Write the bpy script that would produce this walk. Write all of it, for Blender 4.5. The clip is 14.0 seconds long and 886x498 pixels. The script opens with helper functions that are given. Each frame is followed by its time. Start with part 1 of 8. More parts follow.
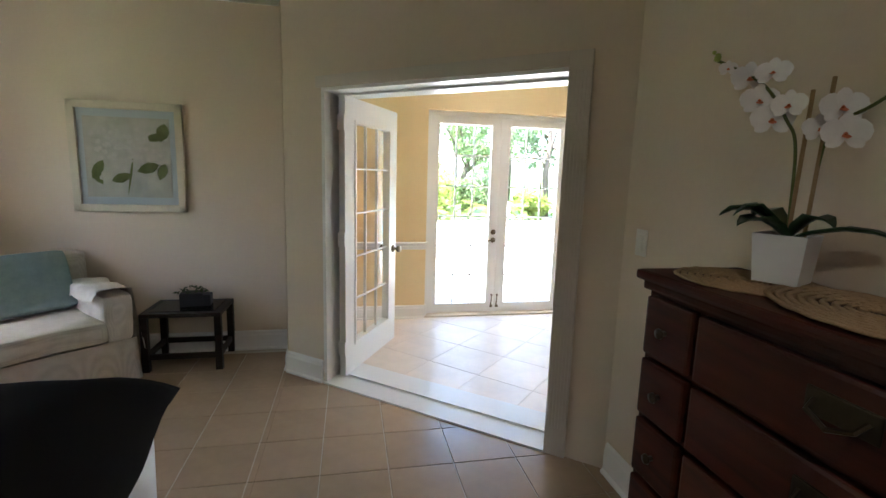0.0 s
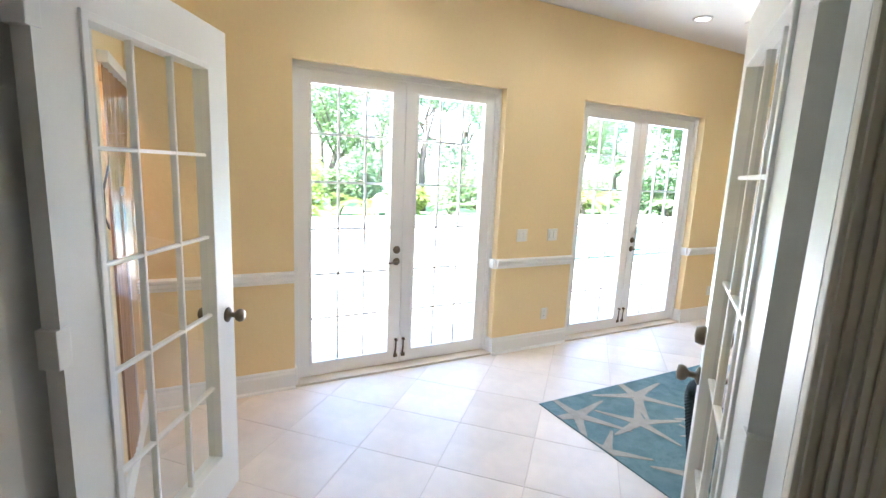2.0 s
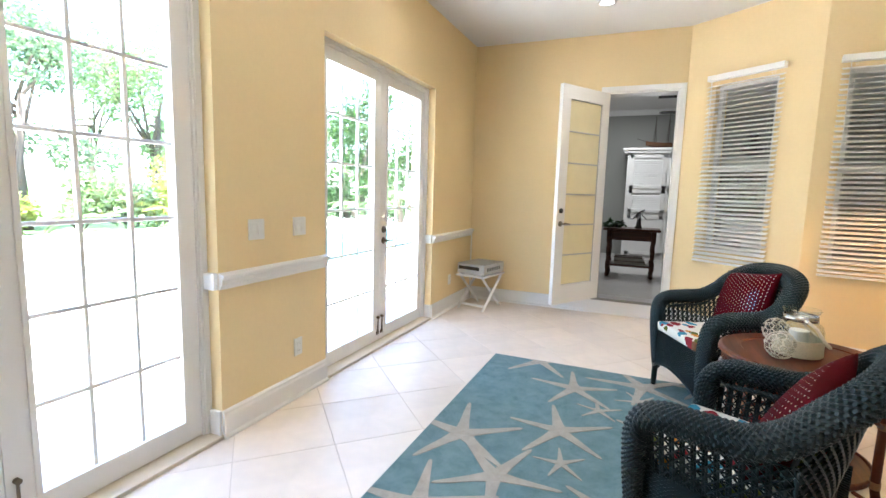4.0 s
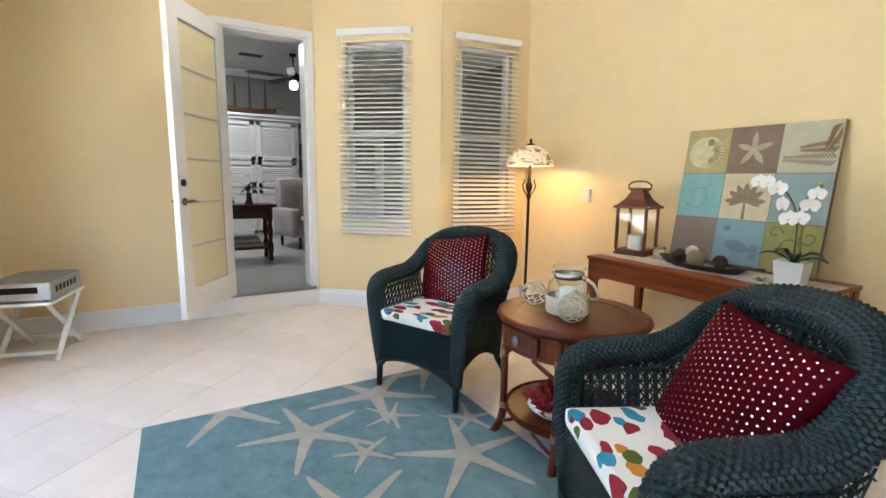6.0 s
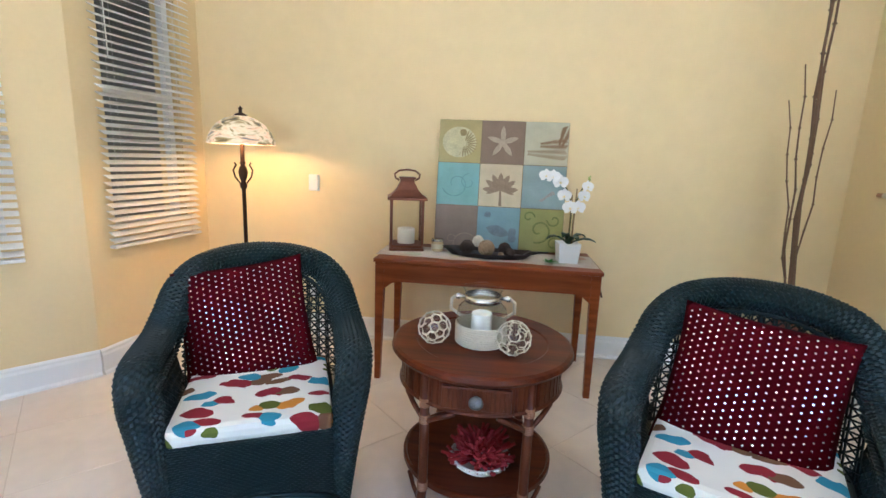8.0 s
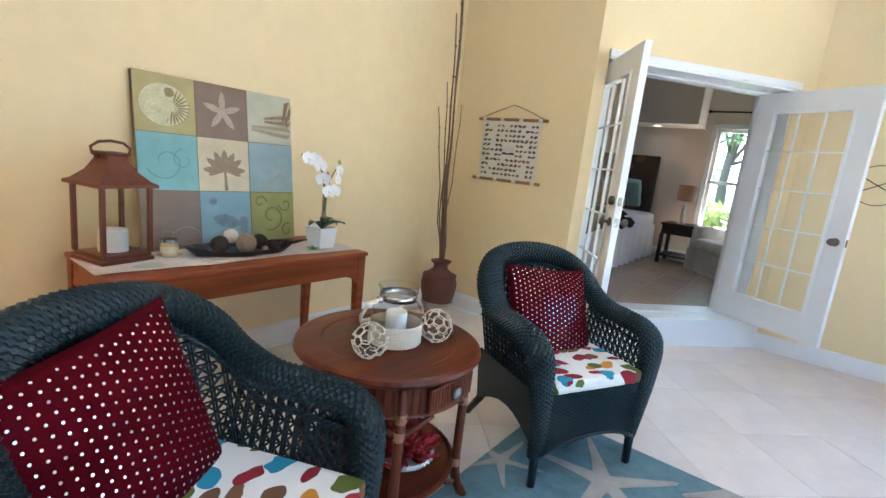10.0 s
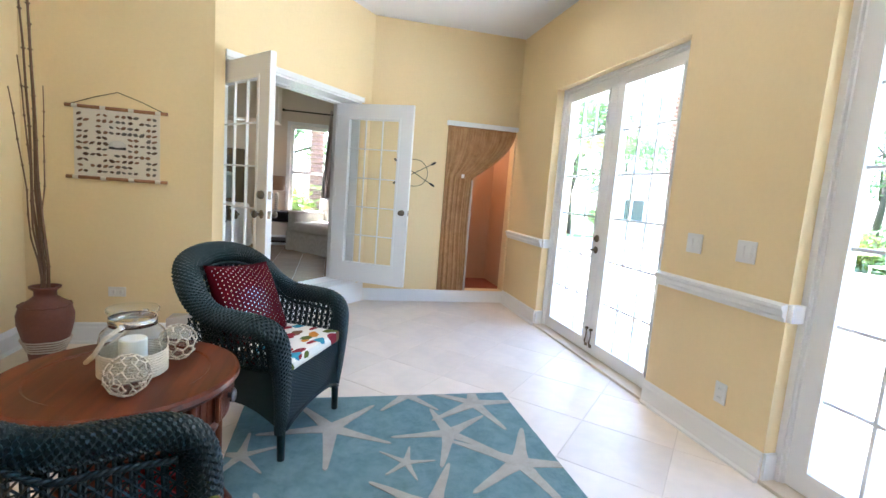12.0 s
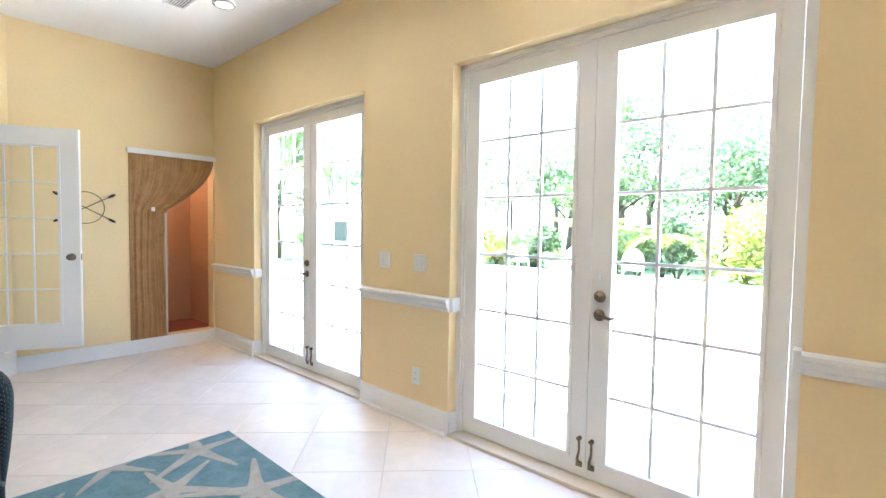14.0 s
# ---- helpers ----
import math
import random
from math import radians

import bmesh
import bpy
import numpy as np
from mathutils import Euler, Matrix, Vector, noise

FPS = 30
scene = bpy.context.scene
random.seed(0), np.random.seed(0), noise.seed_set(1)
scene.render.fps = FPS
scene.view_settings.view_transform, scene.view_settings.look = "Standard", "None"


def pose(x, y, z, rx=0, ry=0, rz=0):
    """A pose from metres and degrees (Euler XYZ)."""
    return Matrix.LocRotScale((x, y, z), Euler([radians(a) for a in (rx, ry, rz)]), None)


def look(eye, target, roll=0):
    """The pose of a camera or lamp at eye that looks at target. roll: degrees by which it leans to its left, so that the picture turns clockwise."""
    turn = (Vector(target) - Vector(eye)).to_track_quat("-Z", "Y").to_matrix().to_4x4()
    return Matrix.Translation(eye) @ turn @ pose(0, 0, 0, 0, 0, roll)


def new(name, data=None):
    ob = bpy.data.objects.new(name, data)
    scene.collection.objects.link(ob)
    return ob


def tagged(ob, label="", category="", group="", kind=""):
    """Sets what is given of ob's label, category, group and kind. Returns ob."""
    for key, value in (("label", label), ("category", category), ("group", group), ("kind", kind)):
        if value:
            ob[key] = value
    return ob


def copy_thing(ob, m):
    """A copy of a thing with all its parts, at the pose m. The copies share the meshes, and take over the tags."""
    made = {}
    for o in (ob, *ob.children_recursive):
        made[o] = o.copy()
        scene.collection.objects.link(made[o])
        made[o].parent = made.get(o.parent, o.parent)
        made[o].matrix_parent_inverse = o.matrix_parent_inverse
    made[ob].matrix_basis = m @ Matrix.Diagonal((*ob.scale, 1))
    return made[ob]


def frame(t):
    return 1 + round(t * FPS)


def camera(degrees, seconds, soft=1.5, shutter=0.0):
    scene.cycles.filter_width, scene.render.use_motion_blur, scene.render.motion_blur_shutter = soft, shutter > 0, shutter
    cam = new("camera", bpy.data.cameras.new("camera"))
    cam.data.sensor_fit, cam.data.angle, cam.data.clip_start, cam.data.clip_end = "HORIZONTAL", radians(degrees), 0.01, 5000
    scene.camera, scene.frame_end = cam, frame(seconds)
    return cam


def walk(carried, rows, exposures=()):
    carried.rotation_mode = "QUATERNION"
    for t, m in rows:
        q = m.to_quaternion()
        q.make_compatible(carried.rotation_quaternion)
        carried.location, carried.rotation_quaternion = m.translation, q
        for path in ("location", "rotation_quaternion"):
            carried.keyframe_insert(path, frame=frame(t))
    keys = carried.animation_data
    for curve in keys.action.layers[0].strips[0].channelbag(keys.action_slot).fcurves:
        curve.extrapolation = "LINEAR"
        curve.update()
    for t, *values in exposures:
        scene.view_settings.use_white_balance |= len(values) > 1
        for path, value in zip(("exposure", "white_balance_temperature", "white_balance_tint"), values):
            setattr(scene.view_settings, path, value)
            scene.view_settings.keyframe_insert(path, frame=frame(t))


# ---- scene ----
cam = camera(87.3, 14.0)
PATH = [
    (0, (-0.85, -5.35, 1.705), (-0.456, -3.415, 1.392), 1.7),
    (0.5, (-0.749, -4.913, 1.715), (-0.316, -2.985, 1.401), 1.9),
    (1, (-0.686, -4.435, 1.704), (-0.138, -2.536, 1.399), 1.8),
    (1.5, (-0.625, -3.975, 1.738), (0.083, -2.134, 1.409), 2.8),
    (2, (-0.573, -3.494, 1.715), (0.348, -1.751, 1.38), 2.6),
    (2.2, (-0.535, -3.318, 1.701), (0.474, -1.624, 1.364), 2.6),
    (4.3, (0.2, -1.828, 1.354), (2.12, -1.322, 1.113), 1.8),
    (4.5, (0.294, -1.695, 1.345), (2.254, -1.382, 1.101), 2.1),
    (5, (0.569, -1.459, 1.323), (2.547, -1.621, 1.077), 2.3),
    (5.5, (0.855, -1.301, 1.283), (2.752, -1.881, 1.029), 1.7),
    (6, (1.199, -1.18, 1.272), (2.912, -2.169, 0.975), 0.8),
    (6.5, (1.536, -1.085, 1.258), (2.996, -2.415, 0.943), 1.3),
    (7, (1.921, -1.049, 1.28), (3.022, -2.683, 0.938), 1.6),
    (7.5, (2.218, -1.052, 1.307), (2.972, -2.868, 0.942), 2.0),
    (7.7, (2.413, -1.025, 1.337), (2.967, -2.908, 0.953), 2.0),
    (9.8, (4.014, -1.539, 1.392), (2.573, -2.868, 0.994), 6.0),
    (10, (4.042, -1.644, 1.349), (2.473, -2.827, 0.978), 6.4),
    (10.5, (4.177, -1.788, 1.319), (2.386, -2.614, 0.989), 6.1),
    (11, (4.349, -1.953, 1.318), (2.406, -2.322, 1.024), 6.1),
    (11.5, (4.424, -2.066, 1.322), (2.442, -2.04, 1.053), 5.1),
    (12, (4.481, -2.158, 1.334), (2.554, -1.683, 1.091), 4.4),
    (12.5, (4.527, -2.243, 1.341), (2.72, -1.411, 1.136), 4.0),
    (13, (4.6, -2.297, 1.363), (2.962, -1.161, 1.2), 3.4),
    (13.5, (4.681, -2.299, 1.386), (3.192, -0.971, 1.26), 2.1),
    (14, (4.734, -2.292, 1.388), (3.401, -0.804, 1.296), 0.9),
]
EXPOSURES = [(0.0, 4.1, 5950, 10), (2.0, 4.03, 5600, 10), (5.0, 3.96, 5850, 10), (7.0, 3.78, 5500, 10), (10.0, 3.88, 5200, 10), (12.5, 3.98, 5450, 10), (14.0, 4.02, 5600, 10)]
walk(cam, [(t, look(eye, target, roll)) for t, eye, target, roll in PATH], EXPOSURES)

# ---- world and sun ----
world = bpy.data.worlds.new("sky")
scene.world = world
world.use_nodes = True
wn, wl = world.node_tree.nodes, world.node_tree.links
wn.clear()
sky = wn.new("ShaderNodeTexSky")
sky.sky_type = "NISHITA"
sky.sun_disc = False
sky.sun_elevation = radians(62)
sky.sun_rotation = radians(246)
sky.air_density, sky.dust_density = 1.0, 2.0
bg = wn.new("ShaderNodeBackground")
bg.inputs["Strength"].default_value = 0.15
wout = wn.new("ShaderNodeOutputWorld")
wl.new(sky.outputs[0], bg.inputs[0])
wl.new(bg.outputs[0], wout.inputs[0])
sun = bpy.data.lights.new("sun", "SUN")
sun.energy, sun.angle, sun.color = 5.0, radians(0.6), (1.0, 0.95, 0.87)
sun_ob = new("sun", sun)
sun_ob.matrix_world = look((0, 0, 20), (0.80 * 8, 0.35 * 8, 20 - 1.7 * 8))

# ---- materials ----
MATS = {}


def mat(name, color, rough=0.6, metal=0.0, spread=0.06, grain=60.0, bump=0.05, stain=0.0, stain_scale=2.5, spec=0.5,
        emit=None, emit_strength=0.0, transmission=0.0, sheen=0.0, per_piece=0.0, coat=0.0):
    """A surface: base colour varied at two scales, with a fine relief."""
    if name in MATS:
        return MATS[name]
    m = bpy.data.materials.new(name)
    m.use_nodes = True
    n, l = m.node_tree.nodes, m.node_tree.links
    b = n["Principled BSDF"]
    b.inputs["Roughness"].default_value = rough
    b.inputs["Metallic"].default_value = metal
    b.inputs["Specular IOR Level"].default_value = spec
    b.inputs["Transmission Weight"].default_value = transmission
    b.inputs["Sheen Weight"].default_value = sheen
    b.inputs["Coat Weight"].default_value = coat
    co = n.new("ShaderNodeTexCoord")
    fine = n.new("ShaderNodeTexNoise")
    fine.inputs["Scale"].default_value = grain
    fine.inputs["Detail"].default_value = 4
    l.new(co.outputs["Object"], fine.inputs["Vector"])
    broad = n.new("ShaderNodeTexNoise")
    broad.inputs["Scale"].default_value = stain_scale
    broad.inputs["Detail"].default_value = 5
    l.new(co.outputs["Object"], broad.inputs["Vector"])
    add = n.new("ShaderNodeMath")
    add.operation = "MULTIPLY_ADD"
    l.new(fine.outputs[0], add.inputs[0])
    add.inputs[1].default_value = spread * 2
    add.inputs[2].default_value = 1 - spread
    add2 = n.new("ShaderNodeMath")
    add2.operation = "MULTIPLY_ADD"
    l.new(broad.outputs[0], add2.inputs[0])
    add2.inputs[1].default_value = stain * 2
    add2.inputs[2].default_value = 1 - stain
    mul = n.new("ShaderNodeMath")
    mul.operation = "MULTIPLY"
    l.new(add.outputs[0], mul.inputs[0])
    l.new(add2.outputs[0], mul.inputs[1])
    last = mul
    if per_piece:
        info = n.new("ShaderNodeObjectInfo")
        pp = n.new("ShaderNodeMath")
        pp.operation = "MULTIPLY_ADD"
        l.new(info.outputs["Random"], pp.inputs[0])
        pp.inputs[1].default_value = per_piece * 2
        pp.inputs[2].default_value = 1 - per_piece
        last = n.new("ShaderNodeMath")
        last.operation = "MULTIPLY"
        l.new(mul.outputs[0], last.inputs[0])
        l.new(pp.outputs[0], last.inputs[1])
    vec = n.new("ShaderNodeVectorMath")
    vec.operation = "SCALE"
    vec.inputs[0].default_value = color
    l.new(last.outputs[0], vec.inputs["Scale"])
    l.new(vec.outputs[0], b.inputs["Base Color"])
    if bump:
        bp = n.new("ShaderNodeBump")
        bp.inputs["Strength"].default_value = bump
        bp.inputs["Distance"].default_value = 0.01
        l.new(fine.outputs[0], bp.inputs["Height"])
        l.new(bp.outputs[0], b.inputs["Normal"])
    if emit:
        b.inputs["Emission Color"].default_value = (*emit, 1)
        b.inputs["Emission Strength"].default_value = emit_strength
    MATS[name] = m
    return m


def wood(name, dark, light, rough=0.35, axis=0, scale=3.0, coat=0.2):
    """Timber with a stretched grain along an axis."""
    m = bpy.data.materials.new(name)
    m.use_nodes = True
    n, l = m.node_tree.nodes, m.node_tree.links
    b = n["Principled BSDF"]
    co = n.new("ShaderNodeTexCoord")
    mp = n.new("ShaderNodeMapping")
    s = [scale * 12] * 3
    s[axis] = scale * 0.8
    mp.inputs["Scale"].default_value = s
    l.new(co.outputs["Object"], mp.inputs[0])
    nz = n.new("ShaderNodeTexNoise")
    nz.inputs["Scale"].default_value = 1.0
    nz.inputs["Detail"].default_value = 6
    nz.inputs["Distortion"].default_value = 0.6
    l.new(mp.outputs[0], nz.inputs["Vector"])
    ramp = n.new("ShaderNodeValToRGB")
    ramp.color_ramp.elements[0].position, ramp.color_ramp.elements[1].position = 0.3, 0.72
    ramp.color_ramp.elements[0].color = (*dark, 1)
    ramp.color_ramp.elements[1].color = (*light, 1)
    l.new(nz.outputs[0], ramp.inputs[0])
    l.new(ramp.outputs[0], b.inputs["Base Color"])
    b.inputs["Roughness"].default_value = rough
    b.inputs["Specular IOR Level"].default_value = 0.2
    b.inputs["Coat Weight"].default_value = coat
    b.inputs["Coat Roughness"].default_value = 0.25
    bp = n.new("ShaderNodeBump")
    bp.inputs["Strength"].default_value = 0.08
    bp.inputs["Distance"].default_value = 0.004
    l.new(nz.outputs[0], bp.inputs["Height"])
    l.new(bp.outputs[0], b.inputs["Normal"])
    MATS[name] = m
    return m


def glass(name, tint=(0.97, 0.985, 0.98), rough=0.0):
    """Thin clear glazing: mostly clear, with a mirror gloss that grows at grazing angles."""
    m = bpy.data.materials.new(name)
    m.use_nodes = True
    n, l = m.node_tree.nodes, m.node_tree.links
    n.clear()
    tr = n.new("ShaderNodeBsdfTransparent")
    tr.inputs[0].default_value = (*tint, 1)
    gl = n.new("ShaderNodeBsdfGlossy")
    gl.inputs["Roughness"].default_value = rough
    lw = n.new("ShaderNodeLayerWeight")
    lw.inputs["Blend"].default_value = 0.5
    pw_ = n.new("ShaderNodeMath")
    pw_.operation = "POWER"
    l.new(lw.outputs["Facing"], pw_.inputs[0])
    pw_.inputs[1].default_value = 4.0
    fr = n.new("ShaderNodeMath")
    fr.operation = "MULTIPLY_ADD"
    l.new(pw_.outputs[0], fr.inputs[0])
    fr.inputs[1].default_value = 0.85
    fr.inputs[2].default_value = 0.06
    mx = n.new("ShaderNodeMixShader")
    out = n.new("ShaderNodeOutputMaterial")
    l.new(fr.outputs[0], mx.inputs[0])
    l.new(tr.outputs[0], mx.inputs[1])
    l.new(gl.outputs[0], mx.inputs[2])
    l.new(mx.outputs[0], out.inputs[0])
    MATS[name] = m
    return m


YELLOW = mat("yellow_wall_paint", (0.80, 0.63, 0.345), rough=0.55, spread=0.03, grain=35, bump=0.10, stain=0.03)
ROUGHCAST = mat("rough_yellow_plaster", (0.80, 0.63, 0.345), rough=0.55, spread=0.04, grain=11, bump=0.30, stain=0.04, stain_scale=5)
BEIGE = mat("beige_wall_paint", (0.68, 0.575, 0.46), rough=0.7, spread=0.03, grain=45, bump=0.06, stain=0.03)
WHITE = mat("white_gloss_trim", (0.80, 0.79, 0.77), rough=0.3, spread=0.02, grain=90, bump=0.02)
CASING = mat("greige_trim_paint", (0.62, 0.56, 0.49), rough=0.45, spread=0.03, grain=70, bump=0.04)
CEILING = mat("white_ceiling_paint", (0.80, 0.79, 0.77), rough=0.8, spread=0.03, grain=60, bump=0.08)
# Dark grey-green, with the dimness of the room behind the blinds in its colour.
LIVING = mat("dimmed_grey_green_paint", (0.24, 0.24, 0.22), rough=0.7, spread=0.03, grain=45, bump=0.05)
GROUT = mat("sunroom_grout", (0.66, 0.57, 0.48), rough=0.9, spread=0.1, grain=120, bump=0.1)
TILE = mat("cream_ceramic_tile", (0.74, 0.645, 0.545), rough=0.36, spread=0.06, grain=14, bump=0.03, stain=0.15, stain_scale=4, per_piece=0.05)
BGROUT = mat("pale_grout", (0.50, 0.44, 0.36), rough=0.9, spread=0.1, grain=120, bump=0.1)
BTILE = mat("tan_ceramic_tile", (0.39, 0.285, 0.195), rough=0.24, spread=0.06, grain=18, bump=0.02, stain=0.12, stain_scale=5, per_piece=0.05)
LTILE = mat("grey_stone_floor", (0.42, 0.40, 0.38), rough=0.25, spread=0.05, grain=18, bump=0.02, stain=0.1)
GLASS = glass("clear_glass")
BRASS = mat("antique_brass", (0.17, 0.135, 0.095), rough=0.32, metal=1.0, spread=0.1, grain=80, bump=0.02)
CHROME = mat("satin_nickel", (0.55, 0.53, 0.50), rough=0.2, metal=1.0, spread=0.03, grain=80, bump=0.0)
DARKMETAL = mat("dark_metal", (0.03, 0.028, 0.026), rough=0.45, metal=0.6, spread=0.1, grain=80, bump=0.05)

# ---- mesh helpers ----


def part(name, bm, material, parent=None, label="", smooth=False, kind=""):
    me = bpy.data.meshes.new(name)
    bmesh.ops.recalc_face_normals(bm, faces=bm.faces[:])
    bm.to_mesh(me)
    bm.free()
    for m in (material if isinstance(material, (list, tuple)) else [material]):
        me.materials.append(m)
    if smooth:
        me.shade_smooth()
    ob = new(name, me)
    if parent is not None:
        ob.parent = parent
    if label or kind:
        tagged(ob, label, kind=kind)
    return ob


def thing(name, label, category, m=None, group=""):
    ob = new(name)
    ob.empty_display_size = 0.05
    if m is not None:
        ob.matrix_basis = m
    return tagged(ob, label, category, group)


def box(bm, x0, y0, z0, x1, y1, z1, bevel=0.0, m=None, segs=2):
    vs = [bm.verts.new((x, y, z)) for x in (x0, x1) for y in (y0, y1) for z in (z0, z1)]
    fs = [bm.faces.new([vs[i] for i in q]) for q in ((0, 1, 3, 2), (4, 6, 7, 5), (0, 4, 5, 1), (2, 3, 7, 6), (0, 2, 6, 4), (1, 5, 7, 3))]
    out = vs
    if bevel:
        es = list({e for f in fs for e in f.edges})
        r = bmesh.ops.bevel(bm, geom=es, offset=bevel, segments=segs, affect="EDGES", profile=0.6)
        out = list({v for f in r["faces"] for v in f.verts})
    if m is not None:
        bmesh.ops.transform(bm, matrix=m, verts=out)
    return out


def boxed(x0, y0, z0, x1, y1, z1, bevel=0.0, m=None):
    bm = bmesh.new()
    box(bm, x0, y0, z0, x1, y1, z1, bevel, m)
    return bm


def lathe(bm, profile, n=24, m=None, cap=True):
    """A turned body: profile of (radius, height)."""
    rings = []
    for r, z in profile:
        rings.append([bm.verts.new((r * math.cos(2 * math.pi * i / n), r * math.sin(2 * math.pi * i / n), z)) for i in range(n)])
    for a, b in zip(rings, rings[1:]):
        for i in range(n):
            j = (i + 1) % n
            bm.faces.new((a[i], a[j], b[j], b[i]))
    if cap:
        bm.faces.new(list(reversed(rings[0])))
        bm.faces.new(rings[-1])
    if m is not None:
        bmesh.ops.transform(bm, matrix=m, verts=[v for r in rings for v in r])
    return rings


def turned(profile, n=24, m=None, cap=True):
    bm = bmesh.new()
    lathe(bm, profile, n, m, cap)
    return bm


def tube(bm, pts, r, n=8, closed=False, flat=1.0, up=None):
    """A round rod along points; r may be a list. flat squeezes the section along its second axis."""
    pts = [Vector(p) for p in pts]
    k = len(pts)
    rs = r if isinstance(r, (list, tuple)) else [r] * k
    rings = []
    side = None
    for i, p in enumerate(pts):
        a = pts[i - 1] if (i or closed) else p
        b = pts[(i + 1) % k] if (i < k - 1 or closed) else p
        t = (b - a).normalized()
        if side is None:
            ref = Vector(up) if up else (Vector((0, 0, 1)) if abs(t.z) < 0.9 else Vector((1, 0, 0)))
            side = t.cross(ref).normalized()
        else:
            side = (side - t * side.dot(t))
            side = side.normalized() if side.length > 1e-6 else t.orthogonal().normalized()
        other = t.cross(side).normalized()
        rings.append([bm.verts.new(p + side * (rs[i] * math.cos(2 * math.pi * j / n)) + other * (rs[i] * flat * math.sin(2 * math.pi * j / n))) for j in range(n)])
    pairs = list(zip(rings, rings[1:])) + ([(rings[-1], rings[0])] if closed else [])
    for a, b in pairs:
        for j in range(n):
            jj = (j + 1) % n
            bm.faces.new((a[j], a[jj], b[jj], b[j]))
    if not closed:
        bm.faces.new(list(reversed(rings[0])))
        bm.faces.new(rings[-1])
    return rings


def rod(pts, r, n=8, closed=False, flat=1.0):
    bm = bmesh.new()
    tube(bm, pts, r, n, closed, flat)
    return bm


def prism(bm, poly, z0, z1, m=None):
    """A plate: a flat outline of (x, y) raised from z0 to z1."""
    lo = [bm.verts.new((x, y, z0)) for x, y in poly]
    hi = [bm.verts.new((x, y, z1)) for x, y in poly]
    bm.faces.new(list(reversed(lo)))
    bm.faces.new(hi)
    k = len(poly)
    for i in range(k):
        j = (i + 1) % k
        bm.faces.new((lo[i], lo[j], hi[j], hi[i]))
    if m is not None:
        bmesh.ops.transform(bm, matrix=m, verts=lo + hi)


def along(p0, p1, z=0.0):
    """The frame of a wall: x along it, y out of the room (to the left of p0 -> p1)."""
    d = Vector((p1[0] - p0[0], p1[1] - p0[1]))
    return pose(p0[0], p0[1], z, 0, 0, math.degrees(math.atan2(d.y, d.x))), d.length


def wall(name, p0, p1, thick, z0, z1, openings, inner, outer, label, over=(0.0, 0.0), reveal=None):
    """A wall with thickness on its left side and openings (s0, s1, low, high) through it."""
    m, length = along(p0, p1)
    bm = bmesh.new()
    cells, s = [], -over[0]
    for a, b, lo, hi in sorted(openings):
        cells.append((s, a, z0, z1))
        if lo > z0:
            cells.append((a, b, z0, lo))
        if hi < z1:
            cells.append((a, b, hi, z1))
        s = b
    cells.append((s, length + over[1], z0, z1))
    for a, b, lo, hi in cells:
        if b - a > 1e-4:
            box(bm, a, 0, lo, b, thick, hi)
    bmesh.ops.recalc_face_normals(bm, faces=bm.faces[:])
    for f in bm.faces:
        f.material_index = 1 if f.normal.y > 0.5 else 0
    ob = part(name, bm, [inner, outer])
    ob.matrix_basis = m
    return tagged(ob, label, "wall", kind="structure")


def molding(name, p0, p1, profile, material, label, z=0.0, cut=(0.0, 0.0)):
    """A trim strip along the inner face of a wall. profile: (out of the wall, height)."""
    m, length = along(p0, p1, z)
    bm = bmesh.new()
    a = [bm.verts.new((-cut[0], -o, h)) for o, h in profile]
    b = [bm.verts.new((length + cut[1], -o, h)) for o, h in profile]
    k = len(profile)
    for i in range(k):
        j = (i + 1) % k
        bm.faces.new((a[i], a[j], b[j], b[i]))
    bm.faces.new(a)
    bm.faces.new(list(reversed(b)))
    ob = part(name, bm, material)
    ob.matrix_basis = m
    return tagged(ob, label, "trim", kind="structure")


BASE = [(0.0, 0.0), (0.030, 0.0), (0.030, 0.012), (0.018, 0.024), (0.018, 0.120), (0.013, 0.135), (0.013, 0.148), (0.005, 0.160), (0.0, 0.160)]
RAIL = [(0.0, 0.0), (0.012, 0.0), (0.016, 0.018), (0.028, 0.030), (0.028, 0.052), (0.040, 0.064), (0.040, 0.080), (0.0, 0.090)]


def leaf_quad(bm, p, d, n, ln, wd):
    s = d.cross(n)
    s = s.normalized() * wd if s.length > 1e-4 else Vector((wd, 0, 0))
    vs = [bm.verts.new(p), bm.verts.new(p + d * ln * 0.5 + s), bm.verts.new(p + d * ln), bm.verts.new(p + d * ln * 0.5 - s)]
    bm.faces.new(vs)


def leaves(bm, ctr, size, count, ln, g):
    for k in range(count):
        v = Vector((g.gauss(0, 1), g.gauss(0, 1), g.gauss(0, 1)))
        v = v.normalized() * g.uniform(0.45, 1.0) ** 0.5
        p = Vector(ctr) + Vector((v.x * size[0], v.y * size[1], v.z * size[2]))
        d = Vector((g.gauss(0, 1), g.gauss(0, 1), g.gauss(-0.2, 0.7))).normalized()
        n = Vector((g.gauss(0, 1), g.gauss(0, 1), g.gauss(0.6, 0.6))).normalized()
        leaf_quad(bm, p, d, n, ln * g.uniform(0.6, 1.3), ln * 0.26)



